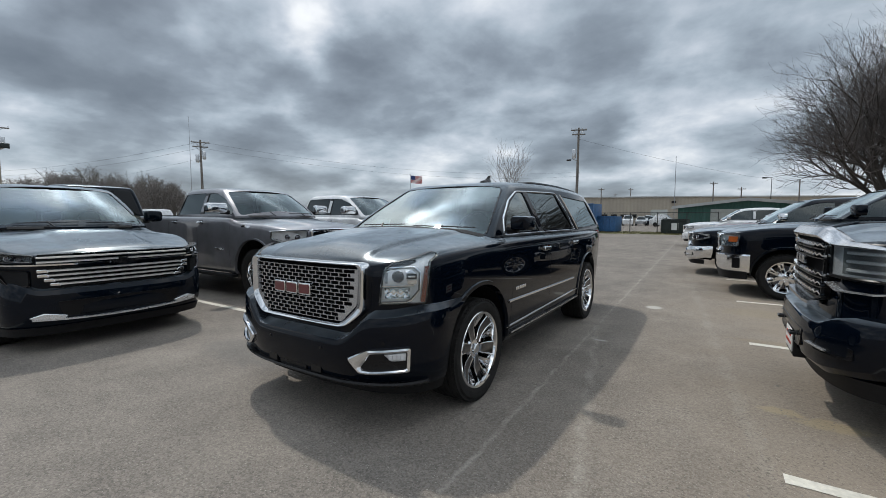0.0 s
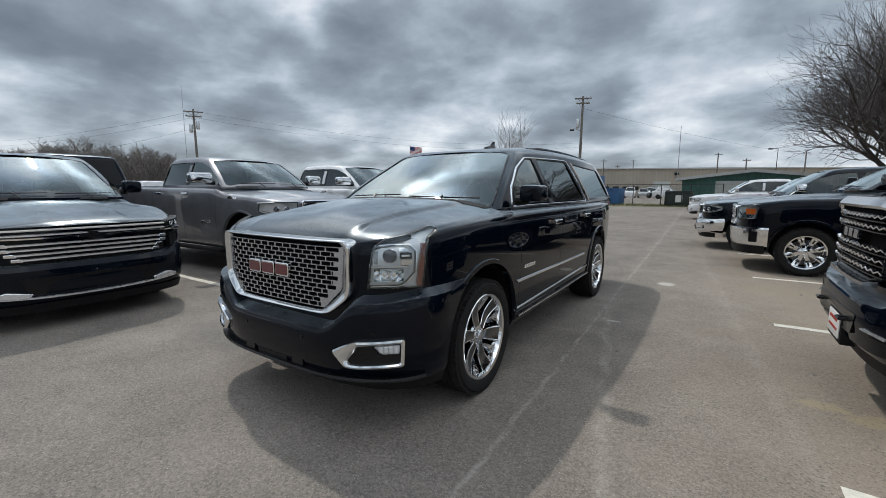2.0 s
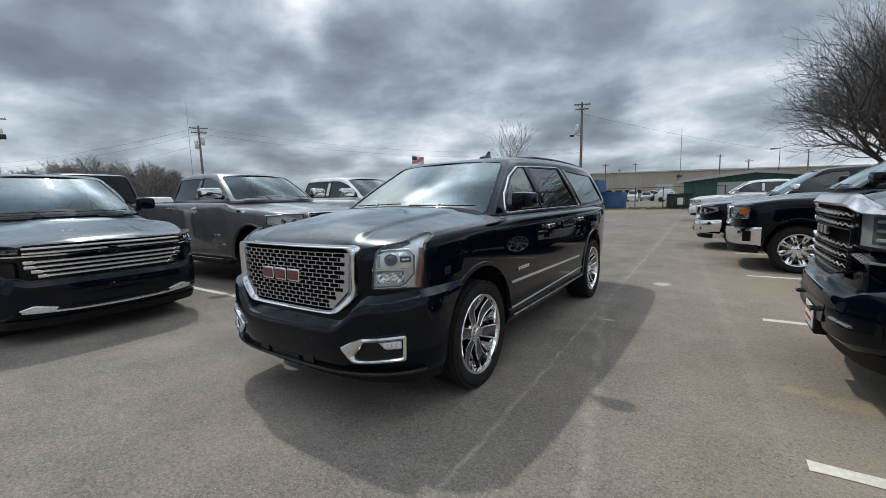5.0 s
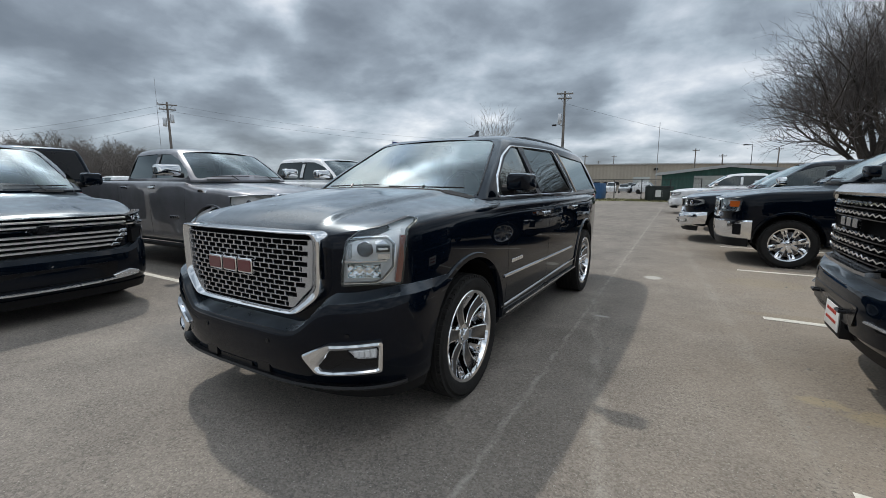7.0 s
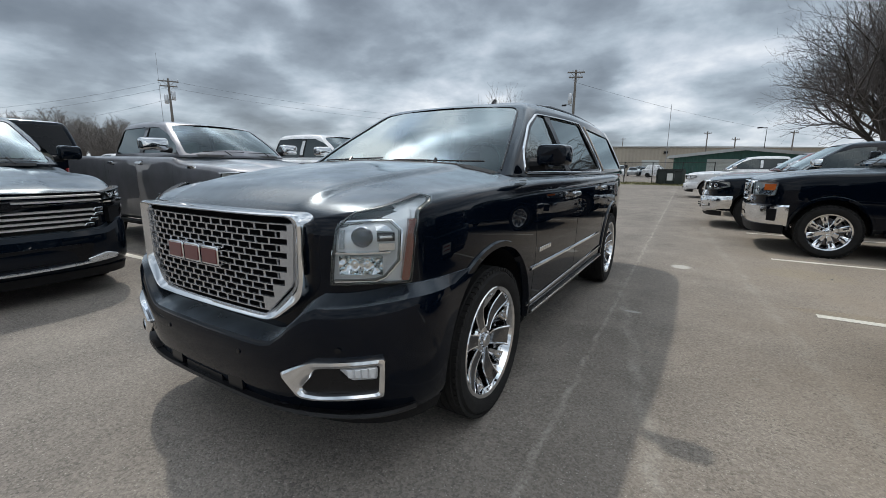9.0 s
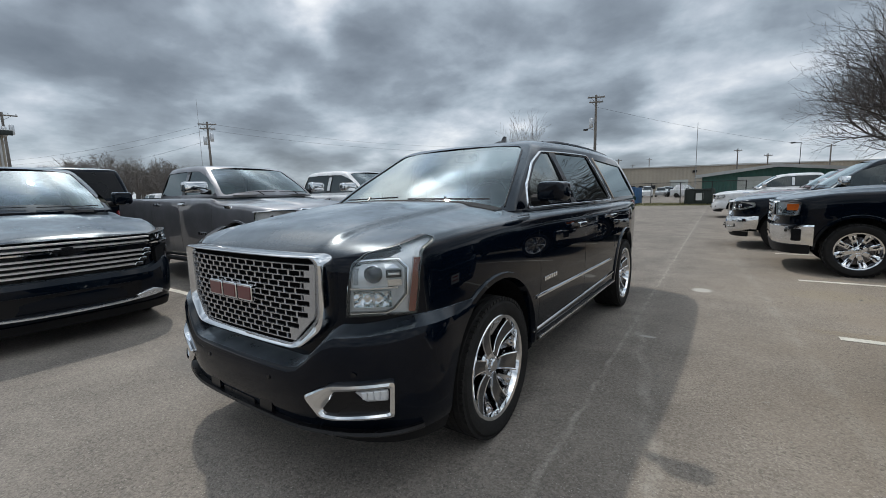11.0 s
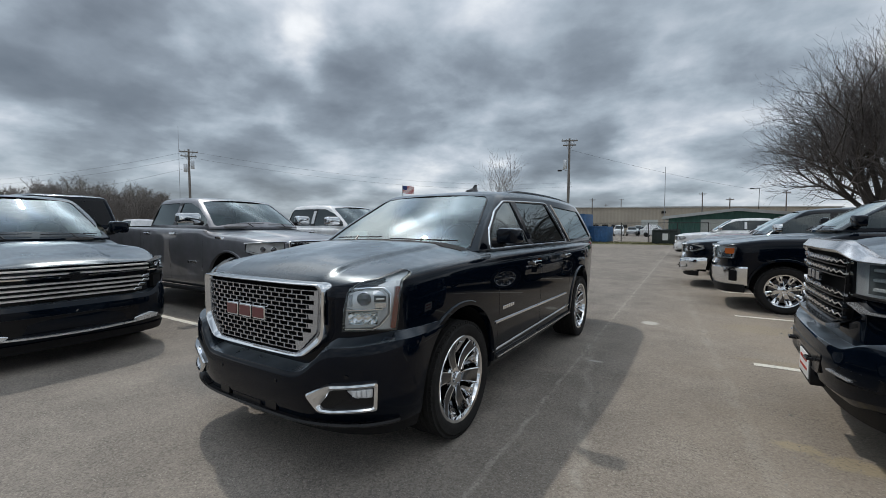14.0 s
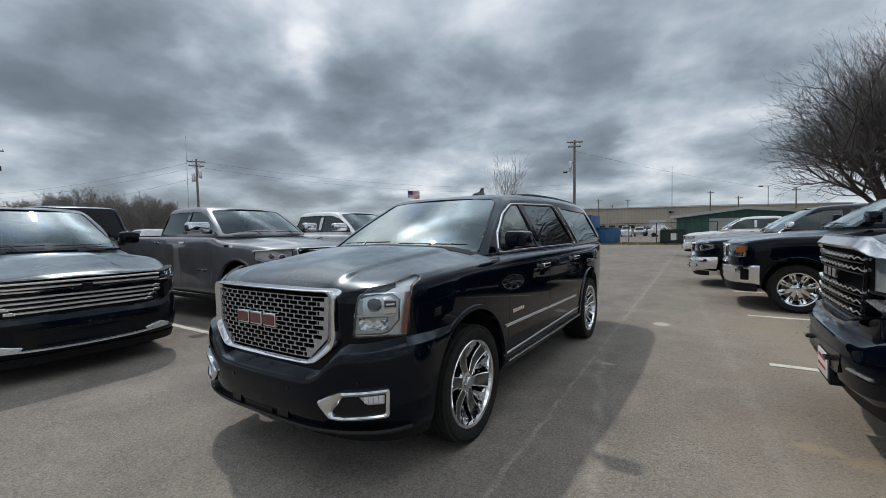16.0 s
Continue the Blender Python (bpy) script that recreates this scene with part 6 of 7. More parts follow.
    for a, k, w, am, wob, sc, y0, y1, bk in ((-0.13, -0.205, 0.045, 0.50, 0.22, 3.4, 1.5, 6.8, 0.40), (-1.225, -0.030, 0.020, 0.62, 0.09, 3.6, 0.0, 60.0, 0.40), (-1.20, -0.034, 0.13, 0.22, 0.15, 1.2, 5.0, 40.0, 0.40),
                                            (0.52, -0.093, 0.06, 0.38, 0.12, 1.5, 3.0, 14.0, 0.42), (1.28, -0.27, 0.018, 0.9, 0.03, 4.0, 4.25, 5.2, 0.40), (0.05, -0.05, 0.10, 0.10, 0.5, 0.8, 4.0, 60.0, 0.45), (-4.6, -0.06, 0.35, 0.15, 0.6, 0.6, -50.0, 90.0, 0.45)):
        col = mixc(t, streak(a, k, w, am, wob, sc, y0, y1, bk), col, (0.42, 0.39, 0.335))

    def blot(x, y, rx, ry, colour, amount, rough=0.5):
        nonlocal col
        d = fmath(t, "SQRT", fmath(t, "ADD", fmath(t, "POWER", fmath(t, "DIVIDE", fmath(t, "SUBTRACT", X, x), rx), 2.0), fmath(t, "POWER", fmath(t, "DIVIDE", fmath(t, "SUBTRACT", Y, y), ry), 2.0)))
        d = fmath(t, "ADD", d, fmath(t, "MULTIPLY", fmath(t, "SUBTRACT", noise_tex(t, c, 7.0, 5, 0.7), 0.5), rough * 3))
        k = fmath(t, "MULTIPLY", fmath(t, "SUBTRACT", 1.15, d, clamp=True), 2.2, clamp=True)
        col = mixc(t, fmath(t, "MULTIPLY", k, amount), col, colour)
    blot(0.36, 4.46, 0.13, 0.09, (0.38, 0.31, 0.20), 0.7, 0.6)
    blot(0.62, 4.36, 0.20, 0.11, (0.37, 0.30, 0.19), 0.65, 0.7)
    blot(0.60, 6.60, 0.60, 0.10, (0.27, 0.21, 0.13), 0.30)
    blot(-0.91, 8.02, 0.12, 0.14, (0.52, 0.50, 0.45), 0.8, 0.2)
    blot(-1.21, 5.63, 0.075, 0.03, (0.46, 0.44, 0.40), 0.7, 0.2)
    blot(-4.3, 3.1, 0.8, 0.35, (0.14, 0.135, 0.13), 0.35)
    blot(0.5, 8.4, 0.5, 0.35, (0.29, 0.24, 0.16), 0.35)
    # pits where stones have come out, in loose patches, and pale grit
    patchy = fmath(t, "MULTIPLY", fmath(t, "SUBTRACT", noise_tex(t, c, 2.3, 5, 0.7), 0.38), 5.0, clamp=True)
    hole = fmath(t, "MULTIPLY", fmath(t, "SUBTRACT", 0.445, noise_tex(t, c, 48, 3, 0.62, 0.4)), 16.0, clamp=True)
    hole = fmath(t, "MULTIPLY", fmath(t, "MULTIPLY", hole, patchy), fmath(t, "ADD", 0.3, fmath(t, "MULTIPLY", worn, 0.7)))
    col = mixc(t, fmath(t, "MULTIPLY", hole, 0.55), col, (0.085, 0.077, 0.068))
    chip = fmath(t, "MULTIPLY", fmath(t, "GREATER_THAN", stone.outputs[1], 0.955), fmath(t, "MULTIPLY", fmath(t, "SUBTRACT", 0.45, vo.outputs["Distance"]), 6.0, clamp=True))
    col = mixc(t, fmath(t, "MULTIPLY", chip, 0.6), col, (0.47, 0.44, 0.39))
    # dark hairline cracks
    cr = t.nodes.new("ShaderNodeTexVoronoi")
    cr.feature = "DISTANCE_TO_EDGE"
    cr.inputs["Scale"].default_value = 0.38
    w1 = vmath(t, "SCALE", t.nodes.new("ShaderNodeTexNoise").outputs["Color"])
    w1.inputs["Scale"].default_value = 0.35
    t.links.new(c, w1.inputs[0].links[0].from_node.inputs["Vector"])
    t.links.new(vmath(t, "ADD", c, w1.outputs[0]).outputs[0], cr.inputs["Vector"])
    crack = fmath(t, "MULTIPLY", fmath(t, "LESS_THAN", cr.outputs["Distance"], 0.0022), fmath(t, "MULTIPLY", fmath(t, "SUBTRACT", noise_tex(t, c, 0.5, 3, 0.5), 0.50), 5.0, clamp=True))
    col = mixc(t, fmath(t, "MULTIPLY", crack, 0.6), col, (0.05, 0.048, 0.045))
    t.links.new(col, b.inputs["Base Color"])
    b.inputs["Specular IOR Level"].default_value = 0.3
    bn = t.nodes.new("ShaderNodeBump")
    bn.inputs["Strength"].default_value, bn.inputs["Distance"].default_value = 0.42, 0.006
    t.links.new(fmath(t, "ADD", fmath(t, "MULTIPLY", vo.outputs["Distance"], -0.9), fmath(t, "ADD", noise_tex(t, c, 60, 4, 0.7), fmath(t, "ADD", fmath(t, "MULTIPLY", fmath(t, "MULTIPLY", vo2.outputs["Distance"], worn), -1.4), fmath(t, "MULTIPLY", hole, -1.3)))), bn.inputs["Height"])
    t.links.new(bn.outputs[0], b.inputs["Normal"])
    return m


M["asphalt"] = asphalt()
M["line_paint"] = material("line_paint", (0.64, 0.61, 0.53), 0.7, grain=0.22, scale=26, bump=0.2, bscale=60)
M["pebble"] = material("grey_pebbles", (0.26, 0.24, 0.21), 0.85, grain=0.35, scale=30)
bm = bmesh.new()
bmesh.ops.create_grid(bm, x_segments=2, y_segments=2, size=600)
single("ground", bm, M["asphalt"], "worn grey-brown asphalt of a parking lot", "ground", kind="structure", sharp=None)


def pebbles():
    rng = random.Random(12)
    bm = bmesh.new()
    for k in range(900):
        x, y = rng.gauss(-0.2, 0.9), rng.uniform(1.2, 9.5)
        r = 0.003 + 0.006 * rng.random() ** 3 + (0.012 if k % 150 == 0 else 0)
        ps = [(x + r * (1 + 0.4 * rng.random()) * math.cos(a), y + r * (1 + 0.4 * rng.random()) * math.sin(a)) for a in (0, 1.26, 2.51, 3.77, 5.03)]
        base = [bm.verts.new((u, v, 0.0005)) for u, v in ps]
        tip = bm.verts.new((x + r * 0.2, y, r * 0.9))
        for i in range(5):
            bm.faces.new((base[i], base[(i + 1) % 5], tip))
    single("pebbles", bm, M["pebble"], "loose grit and small pebbles on the asphalt", "gravel", kind="stuff", sharp=None)


pebbles()


def strip(name, x0, y0, x1, y1, w, label, z=0.004, mat="line_paint", wobble=0.006, cat="parking line"):
    """A painted line on the asphalt, with worn uneven edges."""
    a, b = Vector((x0, y0)), Vector((x1, y1))
    t = (b - a).normalized()
    n = Vector((-t.y, t.x))
    k = max(8, int((b - a).length / 0.12))
    bm = bmesh.new()
    rows = []
    for i in range(k + 1):
        p = a.lerp(b, i / k)
        l, r = (w / 2 + wobble * (random.random() - 0.5) * 2 for _ in range(2))
        rows.append([Vector((*(p + n * l), z)), Vector((*(p - n * r), z))])
    loft(rows, False, bm, closed=False)
    return single(name, bm, M[mat], label, cat, kind="structure", sharp=None)


for i, y in enumerate((3.42, 6.44, 9.38, 12.42, 15.4, 18.4, 21.4, 24.3, 27.3)):
    strip("parking_line", 0.27 - 0.03 * (i > 1) - 0.1 * (i > 2), y, 5.4, y + 0.02, 0.10, "worn white painted parking line")
for y in (-1.7, 1.25, 4.20, 7.3, 10.4, 13.5):
    strip("parking_line", -6.0, y, -11.3, y + 0.02, 0.10, "worn white painted parking line")

# ---- distance ----
M["green_metal"] = material("green_metal_siding", (0.030, 0.105, 0.088), 0.5, 0.1, grain=0.15, scale=4)
M["tan_metal"] = material("tan_metal_siding", (0.36, 0.32, 0.26), 0.6, grain=0.10, scale=2)
M["roof_metal"] = material("pale_metal_roof", (0.45, 0.46, 0.46), 0.5, 0.2, grain=0.12, scale=3)
M["pale_door"] = material("pale_door", (0.42, 0.44, 0.42), 0.6, grain=0.1, scale=6)
M["blue_steel"] = material("blue_painted_steel", (0.034, 0.11, 0.25), 0.55, 0.0, grain=0.3, scale=5, bump=0.1)
M["dark_steel"] = material("dark_green_steel", (0.018, 0.026, 0.024), 0.6, grain=0.3, scale=5)
M["wood_pole"] = material("weathered_pole_wood", (0.17, 0.155, 0.14), 0.85, grain=0.35, scale=9, bump=0.3)
M["bark"] = material("grey_bark", (0.06, 0.053, 0.048), 0.9, grain=0.35, scale=10, bump=0.5)
# haze of distance is put into both twig colours, the far one paler
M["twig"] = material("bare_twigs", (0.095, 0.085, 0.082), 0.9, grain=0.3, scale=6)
M["hazed_twig"] = material("hazed_bare_woods", (0.165, 0.150, 0.138), 0.95, grain=0.3, scale=0.5)
M["grass"] = material("winter_grass", (0.13, 0.14, 0.06), 0.95, grain=0.4, scale=3, tint=(0.22, 0.20, 0.10), bump=0.6)
M["steel"] = material("galvanised_steel", (0.32, 0.33, 0.34), 0.45, 0.8, grain=0.15, scale=10)
M["cable"] = material("black_cable", (0.02, 0.02, 0.02), 0.6)
M["flag_red"] = material("flag_red", (0.42, 0.03, 0.04), 0.8, grain=0.1, scale=4)
M["flag_white"] = material("flag_white", (0.75, 0.74, 0.72), 0.8, grain=0.05, scale=4)
M["flag_blue"] = material("flag_blue", (0.03, 0.05, 0.16), 0.8, grain=0.1, scale=4)


def siding(name, w, h, mat, root, m, rib=0.3, gable=0.0):
    """A ribbed metal wall, w wide and h high, with an optional gable."""
    bm = bmesh.new()
    n = int(w / rib)
    rows = []
    for i in range(n * 4 + 1):
        x = -w / 2 + w * i / (n * 4)
        d = -0.03 if i % 4 in (1, 2) else 0.0
        zt = h + gable * (1 - abs(x) / (w / 2))
        rows.append([Vector((x, d, 0)), Vector((x, d, zt)), Vector((x, 0.2, zt)), Vector((x, 0.2, 0))])
    loft(rows, True, bm)
    ob = part(name, bm, mat, root, sharp=None)
    ob.matrix_basis = m
    return ob


def green_shed():
    root = thing("metal_shed", "dark green ribbed metal shed with a pale roof and roller door", "building", pose(2.3, 49.5, 0, rz=-4))
    siding("wall", 11.6, 2.5, M["green_metal"], root, pose(0, 0, 0), gable=0.65)
    siding("wall", 11.6, 2.5, M["green_metal"], root, pose(0, 14, 0, rz=180), gable=0.65)
    siding("wall", 14, 2.5, M["green_metal"], root, pose(-5.8, 7, 0, rz=-90))
    siding("wall", 14, 2.5, M["green_metal"], root, pose(5.8, 7, 0, rz=90))
    for sg in (-1, 1):
        bm = bmesh.new()
        loft([[Vector((0, y, 3.17)), Vector((0, y, 3.36)), Vector((sg * 6.3, y, 2.64)), Vector((sg * 6.3, y, 2.40))] for y in (-0.5, 14.4)], True, bm)
        part("roof", bm, M["roof_metal"], root)
    d = part("roller_door", boxes(((-1.7, -0.06, 1.15), (2.5, 0.08, 2.3), 0.01)), M["pale_door"], root)
    for k in range(6):
        part("door_slat", boxes(((-1.7, -0.115, 0.22 + 0.37 * k), (2.4, 0.03, 0.34), 0.01)), M["pale_door"], d)
    for sg in (-1, 1):
        bm = bmesh.new()
        loft([[Vector((sg * x, -0.54, 3.36 - 0.72 * x / 6.3)), Vector((sg * x, -0.46, 3.36 - 0.72 * x / 6.3)), Vector((sg * x, -0.46, 3.08 - 0.72 * x / 6.3)), Vector((sg * x, -0.54, 3.08 - 0.72 * x / 6.3))] for x in (0.0, 6.3)], True, bm)
        part("fascia", bm, M["roof_metal"], root)
    part("gutter", boxes(((-6.3, 6.9, 2.42), (0.14, 15, 0.12), 0.02)), M["roof_metal"], root)


green_shed()


def warehouse():
    root = thing("warehouse", "long low tan metal warehouse with pale doors", "building", pose(-1.4, 131, 0, rz=26))
    siding("wall", 68, 6.9, M["tan_metal"], root, pose(0, 0, 0), 0.9, gable=0.12)
    siding("wall", 40, 6.9, M["tan_metal"], root, pose(-34, 20, 0, rz=-90), 0.9)
    bm = bmesh.new()
    loft([[Vector((-34.4, y, 6.85)), Vector((-34.4, y, 7.05)), Vector((0, y, 7.2)), Vector((34.4, y, 7.05)), Vector((34.4, y, 6.85))] for y in (-0.4, 40)], True, bm)
    part("roof", bm, M["roof_metal"], root)
    for x, w, h in ((-13, 4.2, 3.6), (-6, 1.2, 2.4), (5, 4.2, 3.6)):
        part("loading_door", boxes(((x, -0.1, h / 2), (w, 0.12, h), 0.02)), M["pale_door"], root)
    for x in (-27, -24.5, -22, -19.5):
        part("window", boxes(((x, -0.1, 1.9), (1.6, 0.12, 0.9), 0.02)), M["trim"], root)
    part("vent_hood", boxes(((-9.5, -0.3, 5.6), (0.9, 0.6, 0.6), 0.03)), M["trim"], root)


warehouse()


def metal_office():
    root = thing("metal_building", "tan-grey ribbed metal building with a flat dark roof edge", "building", pose(-37.8, 1.7, 0))
    siding("wall", 11.4, 5.9, M["tan_metal"], root, pose(0, 0, 0, rz=90), 0.5)
    siding("wall", 14, 5.9, M["tan_metal"], root, pose(-7.2, 5.7, 0, rz=180), 0.5)
    siding("wall", 14, 5.9, M["tan_metal"], root, pose(-7.2, -5.7, 0), 0.5)
    part("roof", boxes(((-7.0, 0, 6.02), (14.8, 12.2, 0.22), 0.03)), M["roof_metal"], root)
    part("roof_edge", boxes(((0.36, 0, 5.94), (0.10, 12.2, 0.30), 0.02)), M["dark_steel"], root)
    part("downpipe", tube([(0.1, 5.5, 0), (0.1, 5.5, 5.8)], 0.06, 8), M["roof_metal"], root)


metal_office()


def skip(m, size, mat, label, lid=False):
    """An open steel waste container with ribs; size: width, depth, height."""
    w, d, h = size
    root = thing("dumpster", label, "dumpster", m)
    bm = bmesh.new()
    t = 0.05
    for c, s in (((0, -d / 2, h / 2 + 0.1), (w, t, h)), ((0, d / 2, h / 2 + 0.1), (w, t, h)), ((-w / 2, 0, h / 2 + 0.1), (t, d, h)), ((w / 2, 0, h / 2 + 0.1), (t, d, h)), ((0, 0, 0.14), (w, d, 0.08))):
        box(bm, c, s, 0.01)
    part("bin", bm, M[mat], root)
    n = max(3, int(w / 0.6))
    for k in range(n + 1):
        part("rib", boxes(((-w / 2 + w * k / n, -d / 2 - 0.06, h / 2 + 0.1), (0.08, 0.09, h), 0.01)), M[mat], root)
    part("top_rail", boxes(((0, -d / 2 - 0.05, h + 0.08), (w + 0.1, 0.12, 0.12), 0.02)), M[mat], root)
    for x in (-w / 2 + 0.3, w / 2 - 0.3):
        part("skid", boxes(((x, 0, 0.05), (0.15, d, 0.10), 0.01)), M["trim"], root)
    if lid:
        for x in (-w / 4, w / 4):
            part("lid", boxes(((x, 0, h + 0.16), (w / 2 - 0.03, d + 0.1, 0.06), 0.02)), M["plastic"], root)
        part("notice", boxes(((0.1, -d / 2 - 0.035, h / 2 + 0.1), (0.55, 0.01, 0.6))), M["paper"], root)


skip(pose(-12.0, 45.0, 0, rz=-8), (3.4, 2.2, 2.75), "blue_steel", "tall blue steel waste container by the fence")
skip(pose(-9.3, 45.6, 0, rz=-8), (1.8, 1.8, 1.5), "blue_steel", "low blue steel waste container by the fence")
skip(pose(-3.2, 43.4, 0, rz=-6), (1.95, 1.5, 1.15), "dark_steel", "dark green lidded dumpster with a white notice", True)

# grass verge and the yard fence
bm = bmesh.new()
rows = []
for k in range(41):
    x = -26 + 26 * k / 40
    rows.append([Vector((x, 40.8 + 0.35 * noise.noise((x * 0.6, 0, 0)) + 0.02 * x, 0.006)), Vector((x, 47.6 + 0.3 * noise.noise((x * 0.5, 3, 0)), 0.03))])
loft(rows, False, bm, closed=False)
single("grass_verge", bm, M["grass"], "strip of dull winter grass along the fence", "grass", kind="structure")


def grass_tufts():
    bm = bmesh.new()
    for _ in range(2600):
        x, y = -25 + 25 * random.random(), 41.1 + 6.1 * random.random()
        h, a = 0.05 + 0.10 * random.random(), random.random() * 6.28
        dx, dy = 0.06 * math.cos(a), 0.06 * math.sin(a)
        bm.faces.new([bm.verts.new(p) for p in ((x - dx, y - dy, 0.01), (x + dx, y + dy, 0.01), (x + dx * 0.4 + 0.04 * (random.random() - 0.5), y, 0.01 + h))])
    single("grass", bm, M["grass"], "ragged winter grass blades", "grass", kind="stuff", sharp=None)


grass_tufts()


def fence():
    root = thing("chain_link_fence", "chain-link fence with steel posts round a yard", "fence", pose(0, 46.6, 0))
    for k in range(11):
        part("post", tube([(-25 + 2.5 * k, 0, 0), (-25 + 2.5 * k, 0, 2.0)], 0.04, 8), M["cable"], root)
    part("top_rail", tube([(-25, 0, 1.97), (0, 0, 1.97)], 0.025, 6), M["cable"], root)
    bm = bmesh.new()
    k = -25.0
    while k < 0:
        for sg in (-1, 1):
            x1 = min(max(k + sg * 1.9, -25), 0)
            tube([(k, 0.01 * sg, 0.05), (x1, 0.01 * sg, 0.05 + abs(x1 - k))], 0.004, 3, bm, False)
        k += 0.16
    tagged(part("mesh", bm, M["cable"], root, sharp=None), kind="stuff")


fence()


# ---- poles and lines ----
def utility_pole(m, h, label, arms, cans=(), lamp=None):
    root = thing("utility_pole", label, "utility pole", m)
    part("pole", tube([(0, 0, -0.2), (0.02, 0, h * 0.5), (0, 0, h)], [0.16, 0.14, 0.10], 12), M["wood_pole"], root)
    for z, w in arms:
        a = part("crossarm", boxes(((0, -0.12, z), (w, 0.10, 0.12), 0.01)), M["wood_pole"], root)
        for x in (-w / 2 + 0.1, -w / 5, w / 5, w / 2 - 0.1):
            part("insulator", lathe([(0.0001, 0.2), (0.04, 0.18), (0.05, 0.1), (0.02, 0.06), (0.02, 0.0), (0.0001, 0)], 10, closed=False), M["lamp_grey"], a).matrix_basis = pose(x, -0.12, z + 0.05, 0, -90, 0)
        part("brace", tube([(-w * 0.3, -0.1, z - 0.03), (0, -0.12, z - 0.5), (w * 0.3, -0.1, z - 0.03)], 0.02, 6), M["steel"], root)
    for x, z in cans:
        part("transformer", lathe([(0.0001, 0.95), (0.16, 0.93), (0.20, 0.86), (0.20, 0.06), (0.17, 0.0), (0.0001, 0)], 16, closed=False), M["lamp_grey"], root).matrix_basis = pose(x, 0.02, z, 0, -90, 0)
    if lamp:
        x, z = lamp
        part("lamp_arm", tube([(0, 0, z), (x * 0.6, -0.02, z + 0.25), (x, -0.02, z + 0.2)], 0.03, 6), M["steel"], root)
        part("lamp_head", boxes(((x, -0.02, z + 0.12), (0.45, 0.25, 0.16), 0.05)), M["trim"], root)


POLES = {"right": (-12.5, 44.7), "left": (-50.9, 26.3), "edge": (-59.6, 11.1)}
utility_pole(pose(*POLES["right"], 0, ry=0.7, rz=20), 10.7, "grey weathered wooden utility pole with a transformer", [(10.45, 1.6), (10.0, 1.3)], [(-0.38, 7.6)], (-0.9, 7.3))
utility_pole(pose(*POLES["left"], 0, rz=62), 10.5, "dark wooden utility pole with two crossarms", [(10.2, 1.9), (9.7, 1.6)], [(0.36, 8.3), (-0.34, 7.9)])
utility_pole(pose(*POLES["edge"], 0, rz=80), 10.6, "wooden utility pole with large pale transformers", [(10.3, 2.2)], [(0.55, 8.5), (-0.55, 8.5), (0.0, 8.3)])


def cable(a, b, sag, r=0.010):
    a, b = Vector(a), Vector(b)
    pts = [a.lerp(b, k / 24) - Vector((0, 0, sag * 4 * (k / 24) * (1 - k / 24))) for k in range(25)]
    return single("power_line", tube(pts, r, 4), M["cable"], "sagging black power line between poles", "power line", group="power lines")


R, L, E2 = (Vector((*POLES[k], 0)) for k in ("right", "left", "edge"))
cable(R + Vector((0, 0, 9.6)), (16, 92, 6.5), 0.8)
for z in (10.3, 9.6):
    cable(L + Vector((0, 0, z)), (-120, 8, z - 0.5), 1.8)
    cable(L + Vector((0, 0, z)), (-20, 74, z - 1), 1.6)
cable((-20, 74, 9.0), R + Vector((0, 0, 8.5)), 1.0)
cable(L + Vector((0, 0, 8.4)), (-130, 20, 6.5), 1.0)


def mast(m, h, r, label, head=None):
    root = thing("mast", label, "mast", m)
    part("shaft", tube([(0, 0, 0), (0, 0, h)], [r, r * 0.5], 8), M["steel"] if not head else M["cable"], root)
    if head:
        part("lamp_arm", tube([(0, 0, h - 0.1), (-0.9, 0, h)], 0.05, 6), M["cable"], root)
        part("lamp_head", boxes(((-1.1, 0, h - 0.05), (0.7, 0.35, 0.25), 0.05)), M["cable"], root)


mast(pose(-82.0, 40.2, 0), 20.0, 0.055, "tall thin steel radio mast among the trees")
mast(pose(-9.0, 118, 0), 16.5, 0.10, "tall thin steel mast behind the warehouse")
mast(pose(8.2, 100, 0), 9.0, 0.09, "dark parking lot lamp on a thin post", True)
for x, y, h in ((-25.0, 112, 9.0), (-22.6, 140, 10.5), (-1.0, 108, 9.2), (3.8, 104, 7.6), (13.5, 110, 9.0), (-29, 150, 9.5), (-60, 110, 11)):
    utility_pole(pose(x, y, 0, rz=25), h, "distant dark wooden utility pole", [(h - 0.4, 1.5)])


def flag():
    root = thing("flag", "red, white and blue striped flag flying on a steel pole", "flag", pose(-52.1, 67.9, 0, rz=20))
    part("flagpole", tube([(0, 0, 0), (0, 0, 10.2)], [0.07, 0.04], 10), M["steel"], root)

    def P(u, v):
        return Vector((0.05 + u, 0.10 * math.sin(u * 4.2) * min(1, u), 8.45 + v - 0.12 * u))
    w, h = 2.4, 1.5
    n = 13
    for k in range(n):
        bm = bmesh.new()
        x0 = 0.96 if k >= 6 else 0.0
        rows = [[P(x0 + (w - x0) * i / 10, h * k / n), P(x0 + (w - x0) * i / 10, h * (k + 1) / n)] for i in range(11)]
        loft(rows, False, bm, closed=False)
        part("stripe", bm, M["flag_red"] if k % 2 == 0 else M["flag_white"], root)
    bm = bmesh.new()
    loft([[P(0.96 * i / 5, h * 6 / n), P(0.96 * i / 5, h)] for i in range(6)], False, bm, closed=False)
    part("canton", bm, M["flag_blue"], root)


flag()


